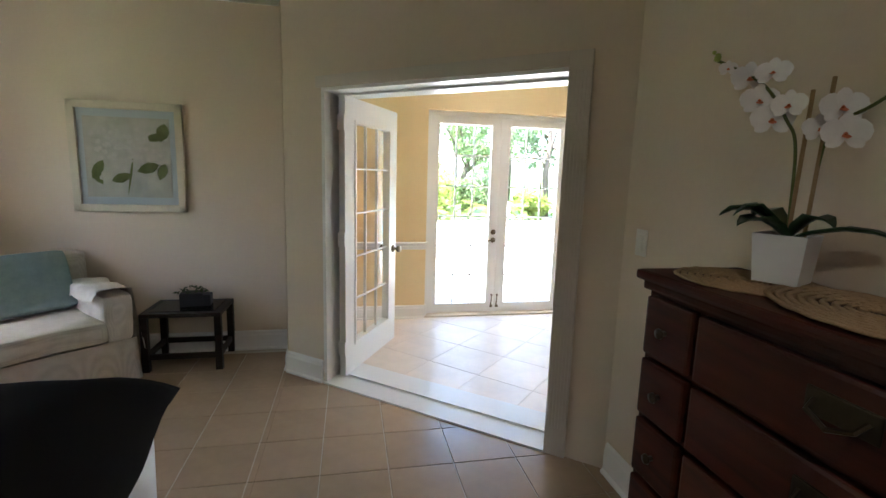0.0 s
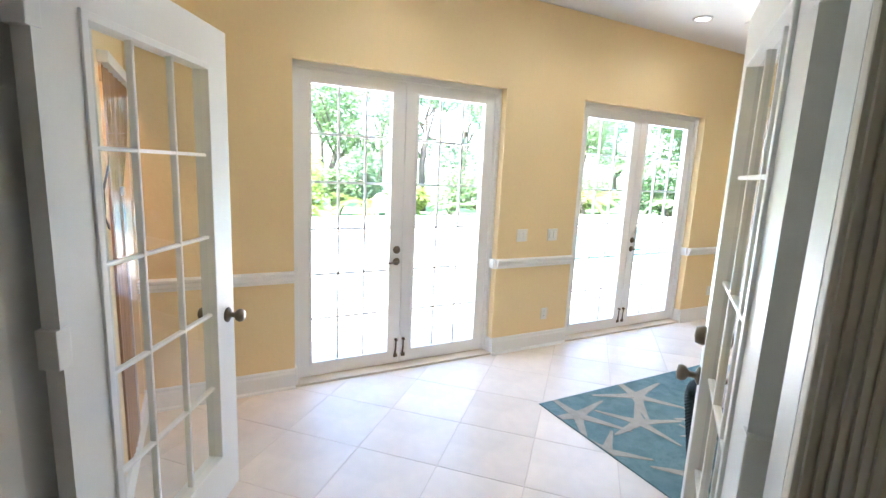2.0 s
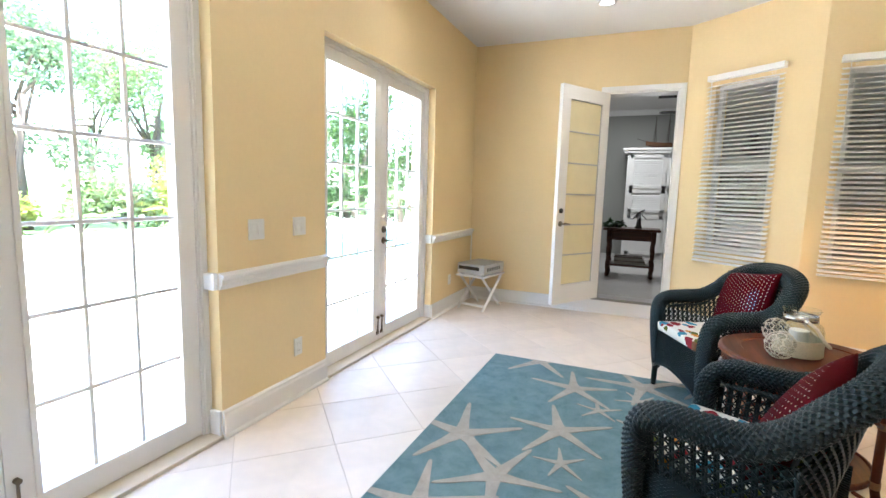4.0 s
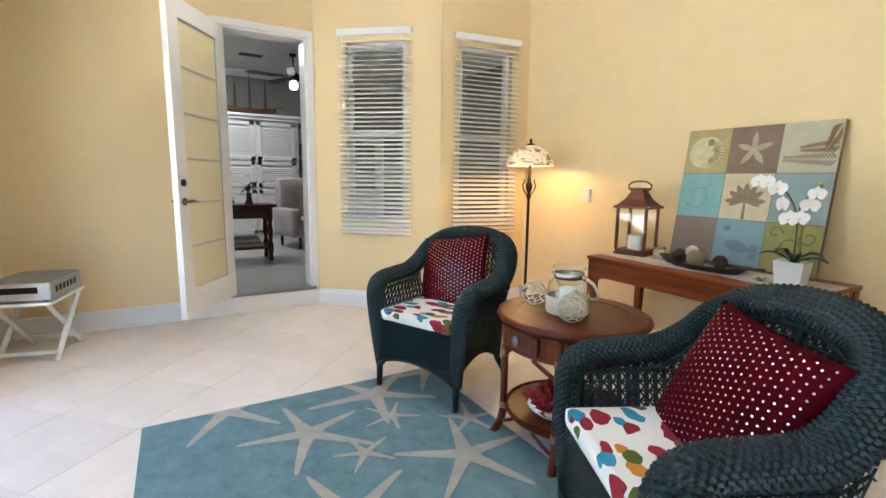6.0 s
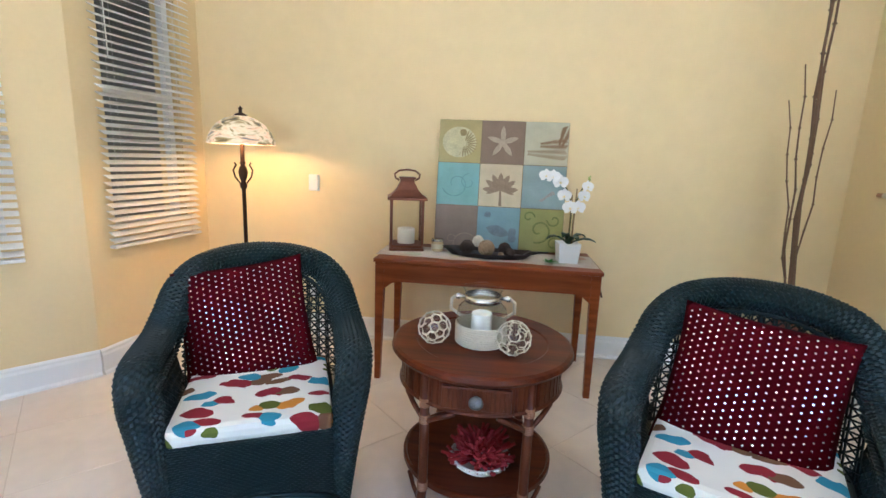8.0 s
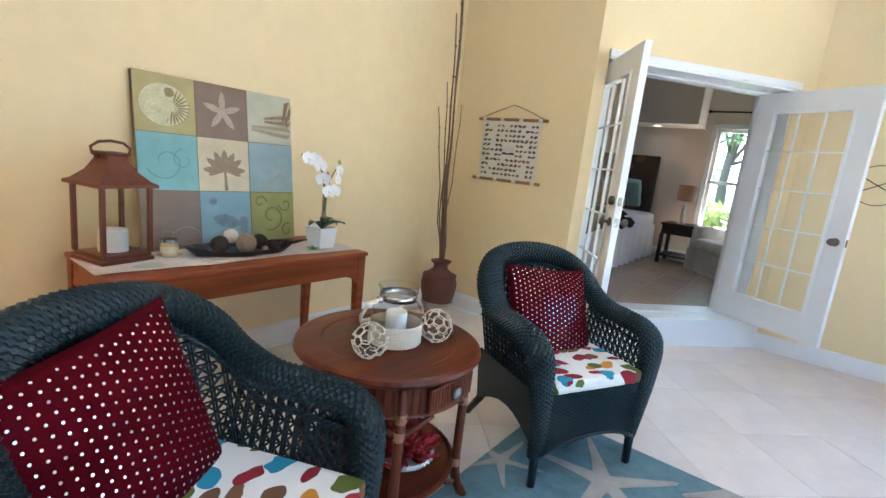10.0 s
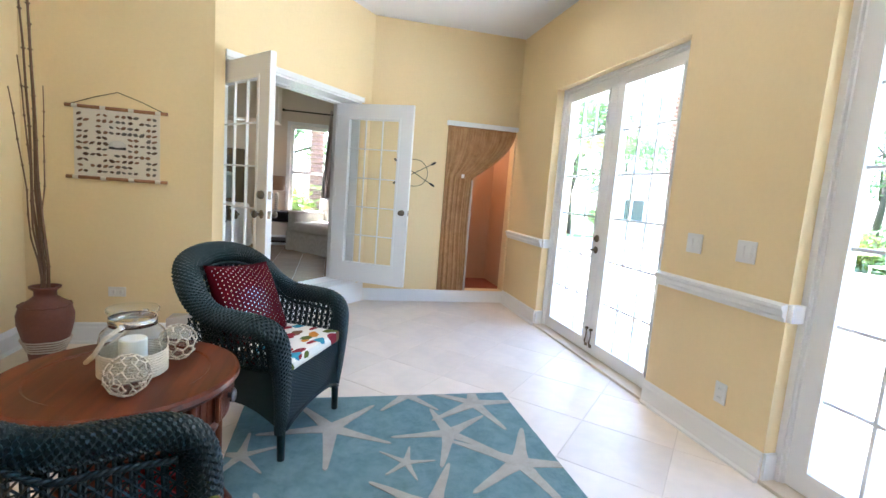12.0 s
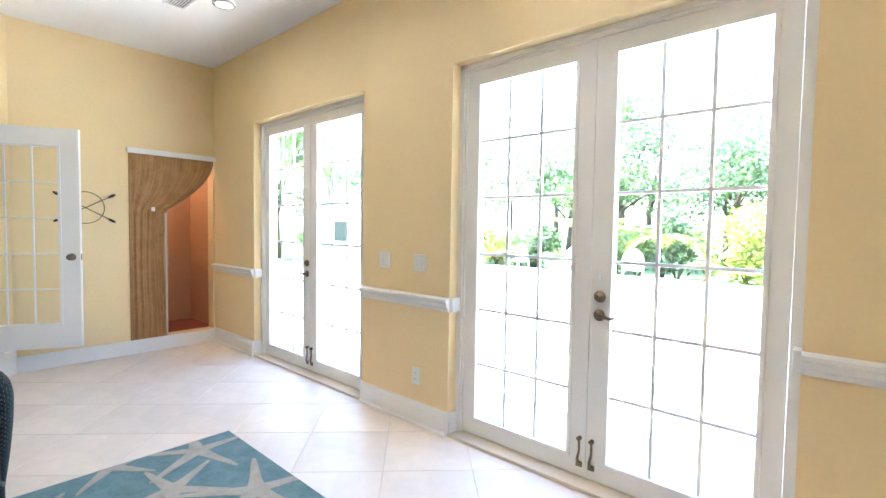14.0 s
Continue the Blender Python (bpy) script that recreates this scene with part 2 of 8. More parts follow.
# ---- floor plan ----
XW, XE, YC, ZC = -0.95, 5.82, -4.285, 3.20
STEP, LSTEP = 0.24, 0.18  # bedroom and living room floors above the sunroom's
NW, NE = (XW, 0.0), (XE, 0.0)
E1, E2, SE = (XE, -2.40), (5.05, -3.36), (4.93, YC)
SW, W1, W2 = (0.57, YC), (0.57, -3.05), (XW, -1.775)
A0, A1, B0, B1 = 0.03, 1.835, 2.745, 4.585
DOOR_TOP = 2.44

wall("wall_north", NW, NE, 0.26, 0, ZC, [(A0 - XW, A1 - XW, 0, DOOR_TOP), (B0 - XW, B1 - XW, 0, DOOR_TOP)], YELLOW, BEIGE,
     "yellow painted plaster wall with two french door openings", over=(0.2, 0.2))
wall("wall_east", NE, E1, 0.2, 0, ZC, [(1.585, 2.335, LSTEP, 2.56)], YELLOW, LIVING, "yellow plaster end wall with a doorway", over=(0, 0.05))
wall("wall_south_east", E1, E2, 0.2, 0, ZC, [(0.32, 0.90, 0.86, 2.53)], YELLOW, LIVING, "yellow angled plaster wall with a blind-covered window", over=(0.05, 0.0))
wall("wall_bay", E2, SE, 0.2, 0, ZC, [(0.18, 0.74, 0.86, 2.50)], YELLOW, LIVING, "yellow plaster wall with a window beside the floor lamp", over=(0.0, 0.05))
wall("wall_south", SE, SW, 0.2, 0, ZC, [], ROUGHCAST, BEIGE, "rough yellow plaster wall behind the console table", over=(0.1, 0.0))
wall("wall_hanging", SW, W1, 0.13, 0, ZC, [], YELLOW, BEIGE, "yellow plaster wall with a shell wall hanging", over=(0.2, 0.0))
wall("wall_west", W2, NW, 0.12, 0, ZC, [(0.91, 1.755, 0.15, 2.14)], YELLOW, BEIGE, "yellow plaster wall with a curtained closet opening", over=(0.0, 0.0))

# sunroom floor bed and ceiling
bm = bmesh.new()
prism(bm, [NW, W2, W1, SW, SE, E2, E1, NE], -0.10, -0.0018)
tagged(part("floor", bm, GROUT), "pale grouted bed of the sunroom floor tiles", "floor", kind="structure")
bm = bmesh.new()
prism(bm, [(XW - 0.3, 0.3), (XW - 0.3, -2.0), (0.4, -3.2), (0.4, -4.5), (5.1, -4.5), (5.25, -3.4), (6.0, -2.6), (6.0, 0.3)], ZC, ZC + 0.15)
tagged(part("ceiling", bm, CEILING), "smooth white painted sunroom ceiling", "ceiling", kind="structure")

# skirting and chair rail
for p0, p1, cut in ((NW, (A0, 0), (0, 0)), ((A1, 0), (B0, 0), (0, 0)), ((B1, 0), NE, (0, 0)), (NE, (XE, -1.525), (-0.03, 0)),
                    (E1, E2, (0, 0)), (E2, SE, (0, 0)), (SE, SW, (-0.03, -0.03)), (SW, W1, (0, 0.02))):
    molding("baseboard", p0, p1, BASE, WHITE, "white painted skirting board along the wall", cut=cut)
for p0, p1 in ((NW, (A0, 0)), ((A1, 0), (B0, 0)), ((B1, 0), NE)):
    molding("chair_rail", p0, p1, RAIL, WHITE, "white moulded chair rail on yellow wall", z=0.835)
# small returns of rail and skirting into the door reveals
for x, s in ((A0, 1), (A1, -1), (B0, 1), (B1, -1)):
    for nm, z, h, pr in (("chair_rail", 0.835, 0.09, 0.03), ("baseboard", 0.0, 0.16, 0.018)):
        bm = boxed(min(x, x + s * pr), -0.0, z, max(x, x + s * pr), 0.075, z + h, 0.004)
        tagged(part(nm, bm, WHITE), "white trim return in the door reveal", "trim", kind="structure")
# conduit strip by the east corner
bm = boxed(XE - 0.012, -0.02, 0.16, XE, -0.005, 0.86, 0.003)
tagged(part("trim", bm, WHITE), "thin white cable strip in the corner", "trim", kind="structure")

# risers of the raised doorways, with white faces
for nm, p0, p1, a, b, z1 in (("riser", W1, W2, 0.0, 1.984, STEP - 0.02), ("riser", W2, NW, 0.0, 1.775, 0.145), ("riser", NE, E1, 1.525, 2.395, LSTEP - 0.02)):
    m, L = along(p0, p1)
    bm = boxed(a, -0.022, 0.0, b, 0.0, z1, 0.004)
    ob = part("trim", bm, WHITE)
    ob.matrix_basis = m
    tagged(ob, "white painted step riser below the doorway", "trim", kind="structure")

# ---- bedroom shell ----
BX0, BX1, BY0, BZ = -3.8, 0.425, -6.6, 2.92
DP = along(W1, W2)[0]


def on_diag(s, out, z=0.0):
    return DP @ Vector((s, out, z))


BF = 0.345  # thickness of the diagonal wall
b_b = on_diag(2.15, BF)
bm = bmesh.new()
HEAD = [(0.0, 0.0), (1.985, 0.0), (2.14, BF), (-0.10, BF)]
prism(bm, HEAD, 2.235, ZC)
prism(bm, HEAD, 0.0, STEP - 0.006)
prism(bm, [(0.0, 0.0), (0.095, 0.0), (0.165, 0.25), (0.165, 0.30), (0.19, 0.30), (0.19, BF), (-0.10, BF)], STEP - 0.006, 2.235)
prism(bm, [(1.81, 0.0), (1.985, 0.0), (2.14, BF), (1.79, BF)], STEP - 0.006, 2.235)
bmesh.ops.recalc_face_normals(bm, faces=bm.faces[:])
for f in bm.faces:
    f.material_index = 1 if f.normal.y > 0.5 else 0
ob = part("wall_diagonal", bm, [YELLOW, BEIGE])
ob.matrix_basis = DP
tagged(ob, "yellow angled plaster wall with a double doorway", "wall", kind="structure")
BN = -1.45
wall("wall_bedroom_east", (BX1, BY0), (BX1, -3.1), -0.10, 0, BZ, [], BEIGE, BEIGE, "beige bedroom wall behind the tall dresser")
wall("wall_bedroom_north", (BX0, BN), (XW - 0.12, BN), 0.12, 0, BZ, [], BEIGE, BEIGE, "beige bedroom wall with a framed floral print")
wall("wall_bedroom_south", (BX1 + 0.1, BY0), (BX0 - 0.1, BY0), 0.12, 0, BZ, [], BEIGE, BEIGE, "beige bedroom wall")
wall("wall_bedroom_west", (BX0, BY0), (BX0, BN), 0.2, 0, BZ, [(3.74, 4.42, 0.74, 2.24)], BEIGE, BEIGE, "beige bedroom wall with a garden window")
# stub that carries the diagonal wall on to the bedroom's north wall
bm = bmesh.new()
prism(bm, [(b_b.x, b_b.y), (W2[0] - 0.12, W2[1]), (XW - 0.12, BN), (b_b.x + 0.0, BN)], 0, BZ)
tagged(part("wall_stub", bm, BEIGE), "beige return wall beside the doorway", "wall", kind="structure")
m_a, m_b = on_diag(-0.3, 0.10), on_diag(2.2, 0.10)
BED_POLY = [(BX0 - 0.2, BY0), (BX1, BY0), (BX1, m_a.y), (m_a.x, m_a.y), (m_b.x, m_b.y), (m_b.x, BN), (BX0 - 0.2, BN)]
bm = bmesh.new()
prism(bm, BED_POLY, 0.0, STEP - 0.004)
tagged(part("bedroom_floor", bm, BGROUT), "pale grout bed of the bedroom floor", "floor", kind="structure")
bm = bmesh.new()
prism(bm, BED_POLY, BZ, BZ + 0.12)
tagged(part("bedroom_ceiling", bm, CEILING), "white painted bedroom ceiling", "ceiling", kind="structure")
bm = boxed(BX0, -5.6, 2.22, BX0 + 0.55, -3.02, BZ)
tagged(part("soffit", bm, BEIGE), "beige soffit above the headboard", "ceiling", kind="structure")
for p0, p1 in (((BX1, BY0), (BX1, -3.40)), ((BX0, BN), (b_b.x, BN)), ((BX0, BY0), (BX0, BN))):
    q0, q1 = (p0, p1) if p0[0] != BX1 else (p1, p0)
    molding("baseboard", q0 if p0[0] == BX1 else p0, q1 if p0[0] == BX1 else p1, BASE, WHITE, "white skirting board in the bedroom", z=STEP)

d_a, d_b = on_diag(2.14, BF), on_diag(1.80, BF)
molding("baseboard", (b_b.x, BN), (b_b.x, b_b.y), BASE, WHITE, "white skirting board in the bedroom", z=STEP)
molding("baseboard", (d_a.x, d_a.y), (d_b.x, d_b.y), BASE, WHITE, "white skirting board in the bedroom", z=STEP)

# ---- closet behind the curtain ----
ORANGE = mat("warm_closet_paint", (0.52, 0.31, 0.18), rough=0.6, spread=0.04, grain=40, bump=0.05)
REDTILE = mat("terracotta_carpet", (0.24, 0.07, 0.035), rough=0.9, spread=0.2, grain=150, bump=0.2)
bm = boxed(-2.5, -1.03, 0.0, XW - 0.005, 0.05, 0.135)
tagged(part("closet_floor", bm, REDTILE), "rust-red carpet on the closet floor", "floor", kind="structure")
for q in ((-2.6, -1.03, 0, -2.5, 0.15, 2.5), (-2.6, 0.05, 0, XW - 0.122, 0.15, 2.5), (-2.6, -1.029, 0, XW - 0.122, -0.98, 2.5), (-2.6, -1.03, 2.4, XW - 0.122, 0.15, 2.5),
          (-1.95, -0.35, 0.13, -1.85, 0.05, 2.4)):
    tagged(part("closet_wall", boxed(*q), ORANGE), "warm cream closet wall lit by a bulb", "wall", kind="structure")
cl = bpy.data.lights.new("closet_bulb", "POINT")
cl.energy, cl.color, cl.shadow_soft_size = 1.1, (1.0, 0.72, 0.45), 0.05
new("closet_bulb_light", cl).location = (-1.5, -0.62, 2.2)

# ---- living room shell ----
LX1, LY0, LY1, LZ = 10.6, -6.0, 0.20, 3.15
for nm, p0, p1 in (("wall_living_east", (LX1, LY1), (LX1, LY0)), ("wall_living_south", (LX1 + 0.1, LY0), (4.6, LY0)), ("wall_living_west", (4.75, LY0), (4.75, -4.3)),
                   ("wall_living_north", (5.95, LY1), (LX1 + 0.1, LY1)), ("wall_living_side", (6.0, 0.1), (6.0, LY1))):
    wall(nm, p0, p1, 0.12, 0, LZ, [], LIVING, LIVING, "grey-green living room wall, darkened to look dim")
bm = bmesh.new()
prism(bm, [(6.0, LY1), (6.0, -2.57), (5.2, -3.4), (4.95, -4.25), (4.75, -4.3), (4.75, LY0), (LX1, LY0), (LX1, LY1)], 0.0, LSTEP)
tagged(part("living_floor", bm, LTILE), "polished pale grey living room floor", "floor", kind="structure")
bm = bmesh.new()
prism(bm, [(6.0, LY1), (6.0, -2.57), (5.2, -3.4), (4.95, -4.25), (4.75, -4.3), (4.75, LY0), (LX1, LY0), (LX1, LY1)], LZ, LZ + 0.1)
tagged(part("living_ceiling", bm, CEILING), "white living room ceiling", "ceiling", kind="structure")
molding("crown_molding", (LX1, LY1), (LX1, LY0), [(0, 0), (0.02, 0), (0.10, 0.08), (0.10, 0.1), (0, 0.1)], WHITE, "white crown moulding", z=LZ - 0.1)
lv = bpy.data.lights.new("living_ceiling_lamp", "AREA")
lv.energy, lv.size, lv.color = 4.2, 1.2, (1.0, 0.96, 0.9)
new("living_lamp_light", lv).matrix_world = look((8.6, -1.6, 3.1), (8.9, -1.6, 0))

# ---- french doors to the patio ----


def lever(parent, x, y, z, s):
    bm = turned([(0.0, 0.0), (0.030, 0.0), (0.032, 0.006), (0.026, 0.012), (0.010, 0.018), (0.009, 0.045)], 20, pose(x, y, z, 90))
    tube(bm, [(x, y - 0.045, z), (x + s * 0.03, y - 0.048, z + 0.004), (x + s * 0.07, y - 0.046, z - 0.006), (x + s * 0.10, y - 0.05, z + 0.003)], [0.010, 0.010, 0.008, 0.006], 8)
    return part("door_handle", bm, BRASS, parent, "antique brass lever handle", smooth=True)


def rosette(parent, x, y, z, name="deadbolt"):
    bm = turned([(0.0, 0.0), (0.031, 0.0), (0.033, 0.006), (0.027, 0.016), (0.012, 0.018), (0.012, 0.024)], 20, pose(x, y, z, 90))
    box(bm, x - 0.004, y - 0.034, z - 0.012, x + 0.004, y - 0.022, z + 0.012, 0.002)
    return part(name, bm, BRASS, parent, "round antique brass thumb-turn", smooth=True)


def flush_bolt(parent, x, y, z):
    bm = turned([(0.0, 0.0), (0.012, 0.0), (0.012, 0.022), (0.0, 0.026)], 12, pose(x, y, z + 0.14, 90))
    tube(bm, [(x, y - 0.012, z + 0.14), (x, y - 0.010, z + 0.07), (x - 0.008, y - 0.014, z + 0.02), (x + 0.004, y - 0.012, z)], [0.006, 0.006, 0.008, 0.009], 6)
    box(bm, x - 0.018, y - 0.010, z - 0.02, x + 0.018, y, z + 0.01, 0.003)
    return part("foot_bolt", bm, BRASS, parent, "dark metal foot bolt near the sill", smooth=False)


def glazed_leaf(name, parent, x0, x1, z0, z1, gx0, gx1, gz0, gz1, y0, y1, cols, rows, bar=0.018):
    """A door leaf with an open frame, glazing bars and one pane to each light."""
    leaf = part(name, bmesh.new(), WHITE, parent)
    leaf.data.materials.clear()
    bm = bmesh.new()
    for q in ((x0, z0, gx0, z1), (gx1, z0, x1, z1), (gx0, z0, gx1, gz0), (gx0, gz1, gx1, z1)):
        box(bm, q[0], y0, q[1], q[2], y1, q[3])
    # raised bead round the glass
    t = 0.016
    for q in ((gx0 - t, gz0 - t, gx0 + 0.006, gz1 + t), (gx1 - 0.006, gz0 - t, gx1 + t, gz1 + t), (gx0, gz0 - t, gx1, gz0 + 0.006), (gx0, gz1 - 0.006, gx1, gz1 + t)):
        box(bm, q[0], y0 - 0.008, q[1], q[2], y1 + 0.008, q[3], 0.003)
    bm.to_mesh(leaf.data)
    bm.free()
    leaf.data.materials.append(WHITE)
    ym = (y0 + y1) / 2
    for i in range(1, cols):
        x = gx0 + (gx1 - gx0) * i / cols
        part("glazing_bar", boxed(x - bar / 2, ym - 0.011, gz0, x + bar / 2, ym + 0.011, gz1, 0.004), WHITE, leaf)
    for i in range(1, rows):
        z = gz0 + (gz1 - gz0) * i / rows
        part("glazing_bar", boxed(gx0, ym - 0.010, z - bar / 2, gx1, ym + 0.010, z + bar / 2, 0.004), WHITE, leaf)
    for i in range(cols):
        for k in range(rows):
            a, b = gx0 + (gx1 - gx0) * i / cols, gx0 + (gx1 - gx0) * (i + 1) / cols
            c, d = gz0 + (gz1 - gz0) * k / rows, gz0 + (gz1 - gz0) * (k + 1) / rows
            bmp = bmesh.new()
            vs = [bmp.verts.new(v) for v in ((a, ym, c), (b, ym, c), (b, ym, d), (a, ym, d))]
            bmp.faces.new(vs)
            pane = part("pane", bmp, GLASS, leaf)
            pane.visible_shadow = False
    return leaf


def patio_doors(x0, x1, handle_leaf, hs):
    d = thing("french_door", "white french doors with small panes facing the sunny patio", "door", group="patio french doors")
    tagged(d, kind="structure")
    f = bmesh.new()
    yf0, yf1 = 0.075, 0.20
    for q in ((x0, 0, x0 + 0.035, DOOR_TOP), (x1 - 0.035, 0, x1, DOOR_TOP), (x0, DOOR_TOP - 0.03, x1, DOOR_TOP)):
        box(f, q[0], yf0, q[1], q[2], yf1, q[3])
    for q in ((x0 + 0.030, 0, x0 + 0.048, DOOR_TOP - 0.03), (x1 - 0.048, 0, x1 - 0.030, DOOR_TOP - 0.03), (x0 + 0.03, DOOR_TOP - 0.046, x1 - 0.03, DOOR_TOP - 0.028)):
        box(f, q[0], yf0 + 0.012, q[1], q[2], yf0 + 0.03, q[3], 0.003)
    part("door_frame", f, WHITE, d)
    part("threshold", boxed(x0, -0.01, 0.0, x1, 0.20, 0.022, 0.006), mat("worn_threshold", (0.60, 0.52, 0.40), rough=0.5), d, "worn cream threshold strip")
    xm = (x0 + x1) / 2
    w = (x1 - x0) / 2 - 0.05
    for k, (a, b) in enumerate(((x0 + 0.05, xm - 0.002), (xm + 0.002, x1 - 0.05))):
        ga, gb = (x0 + 0.145, xm - 0.11) if k == 0 else (xm + 0.11, x1 - 0.145)
        leaf = glazed_leaf("door_leaf", d, a, b, 0.026, DOOR_TOP - 0.045, ga, gb, 0.135, 2.305, 0.10, 0.145, 3, 6)
        xb = xm - 0.035 if k == 0 else xm + 0.035
        flush_bolt(leaf, xb, 0.10, 0.10)
        if k == handle_leaf:
            lever(leaf, xm + (0.055 if k else -0.05), 0.10, 0.935, hs)
            rosette(leaf, xm + (0.055 if k else -0.05), 0.10, 1.035)
            if hs > 0:
                bm = rod([(xm + 0.06, 0.098, 1.14), (xm + 0.06, 0.08, 1.12), (xm + 0.055, 0.075, 1.145), (xm + 0.062, 0.08, 1.18)], 0.005, 6)
                part("hook", bm, WHITE, leaf, "small white adhesive hook", smooth=True)
    return d


patio_doors(A0, A1, 0, -1)
patio_doors(B0, B1, 1, 1)


# ---- double doors to the bedroom ----
def knob(parent, x, y, z, s, name="door_knob", material=None):
    bm = turned([(0.0, 0.0), (0.030, 0.0), (0.032, 0.005), (0.022, 0.012), (0.011, 0.016), (0.011, 0.034), (0.024, 0.044), (0.028, 0.056), (0.024, 0.068), (0.0, 0.072)], 20,
                pose(x, y, z, 90 * s))
    return part(name, bm, material or BRASS, parent, "round antique brass knob", smooth=True)


def casing(parent, m, s0, s1, z0, z1, w, out, depth, fluted=False):
    bm = bmesh.new()
    for q in ((s0 - w, z0, s0, z1 + w), (s1, z0, s1 + w, z1 + w), (s0, z1, s1, z1 + w)):
        box(bm, q[0], out, q[1], q[2], out + depth, q[3], 0.004)
    if fluted:
        for k in range(5):
            f = 0.016 + k * (w - 0.032) / 4
            for c in (s0 - w + f, s1 + f):
                box(bm, c - 0.004, out + depth - 0.001, z0 + 0.2, c + 0.004, out + depth + 0.005, z1 - 0.05)
            box(bm, s0 + 0.02, out + depth - 0.001, z1 + f - 0.004, s1 - 0.02, out + depth + 0.005, z1 + f + 0.004)
    ob = part("casing", bm, WHITE, parent, "white moulded door casing")
    return ob


d2 = thing("double_door", "white glazed double doors standing open to the bedroom", "door", DP)
tagged(d2, kind="structure")
S0, S1, DZ = 0.21, 1.765, 2.235
jb = bmesh.new()
prism(jb, [(0.165, 0.298), (S0, 0.300), (S0, BF + 0.003), (0.188, BF + 0.003), (0.188, 0.304), (0.165, 0.304)], STEP, DZ)
box(jb, 0.095, 0.10, STEP, 0.155, 0.113, DZ)
box(jb, S1, 0.30, STEP, 1.792, BF + 0.004, DZ)
prism(jb, [(1.796, 0.006), (1.812, 0.006), (1.792, 0.30), (1.776, 0.30)], STEP, DZ)
prism(jb, [(0.10, -0.004), (1.812, -0.004), (S1, BF + 0.004), (S0, BF + 0.004)], DZ - 0.02, DZ)
box(jb, 0.16, 0.20, DZ - 0.034, 1.78, 0.215, DZ - 0.018)
part("jamb", jb, WHITE, d2, "white painted door lining")
part("casing", boxed(0.09, -0.018, DZ - 0.002, 1.84, 0.0, DZ + 0.05, 0.004), WHITE, d2, "white moulded door head trim")
SK = pose(S0, BF, 0)
cb = bmesh.new()
for q in ((-0.112, STEP, 0.0, DZ + 0.07), (0.0, DZ, S1 - S0 + 0.06, DZ + 0.07)):
    box(cb, q[0], 0.002, q[1], q[2], 0.022, q[3], 0.004)
for k in range(6):
    f = 0.014 + k * 0.0168
    box(cb, -f - 0.005, 0.021, STEP + 0.16, -f + 0.005, 0.028, DZ - 0.02)
bmesh.ops.transform(cb, matrix=SK, verts=cb.verts[:])
part("casing", cb, CASING, d2, "fluted greige door casing")
sill = bmesh.new()
prism(sill, [(0.02, -0.04), (1.82, -0.04), (1.79, BF + 0.02), (0.19, BF + 0.02)], STEP - 0.03, STEP + 0.010)
prism(sill, [(0.16, 0.13), (1.79, 0.13), (1.79, 0.19), (0.16, 0.19)], STEP + 0.010, STEP + 0.022)
part("threshold", sill, WHITE, d2, "scuffed white painted threshold")


def bedroom_leaf(hinge, end, flip, bolt):
    """A glazed leaf standing open, hinged at a place on the sunroom side of the diagonal wall."""
    d = Vector((end[0] - hinge[0], end[1] - hinge[1]))
    m = pose(hinge[0], hinge[1], 0, 0, 0, math.degrees(math.atan2(d.y, d.x)))
    w = d.length
    leaf = glazed_leaf("door_leaf", d2, 0.004, w, STEP + 0.022, 2.205, 0.155, w - 0.15, STEP + 0.235, 2.045, -0.0225, 0.0225, 3, 5, 0.012)
    leaf.matrix_parent_inverse = DP.inverted()
    leaf.matrix_basis = m
    for s in (-1, 1):
        knob(leaf, w - 0.06, -0.0225 * (1 if s == 1 else -1), 1.075, s)
    if bolt:
        for s in (1, -1):
            bm = turned([(0.0, 0.0), (0.030, 0.0), (0.033, 0.008), (0.026, 0.03), (0.0, 0.034)], 20, pose(w - 0.06, -0.0225 * s, 1.215, 90 * s))
            part("deadbolt", bm, BRASS, leaf, "antique brass deadbolt", smooth=True)
    for z in (0.42, 1.2, 1.98):
        bm = boxed(-0.012, -0.026, z, 0.03, 0.026, z + 0.10, 0.003)
        part("hinge", bm, WHITE, leaf)
    for z in (1.075, 1.215) if bolt else (1.075,):
        part("latch_plate", boxed(w - 0.0005, -0.012, z - 0.028, w + 0.002, 0.012, z + 0.028), CHROME, leaf, "metal latch plate")
    return leaf


h1 = on_diag(1.715, 0.245)
h2 = on_diag(0.205, 0.26)
bedroom_leaf((h1.x, h1.y), (-0.48, -1.355), 1, False)
bedroom_leaf((h2.x, h2.y), (0.95, -2.59), -1, True)

# ---- door to the living room ----
DE = along(NE, E1)[0]
d3 = thing("living_room_door", "white glazed door standing open to the living room", "door", DE)
tagged(d3, kind="structure")
jb = bmesh.new()
for q in ((1.585, LSTEP, 1.605, 2.56), (2.315, LSTEP, 2.335, 2.56), (1.585, 2.54, 2.335, 2.56)):
    box(jb, q[0], -0.004, q[1], q[2], 0.204, q[3])
part("jamb", jb, WHITE, d3, "white door lining")
casing(d3, None, 1.585, 2.335, LSTEP, 2.56, 0.06, -0.018, 0.018)
part("threshold", boxed(1.555, -0.035, LSTEP - 0.02, 2.365, 0.20, LSTEP + 0.012, 0.004), mat("grey_metal_threshold", (0.25, 0.24, 0.23), rough=0.4, metal=0.6), d3, "grey metal threshold strip")
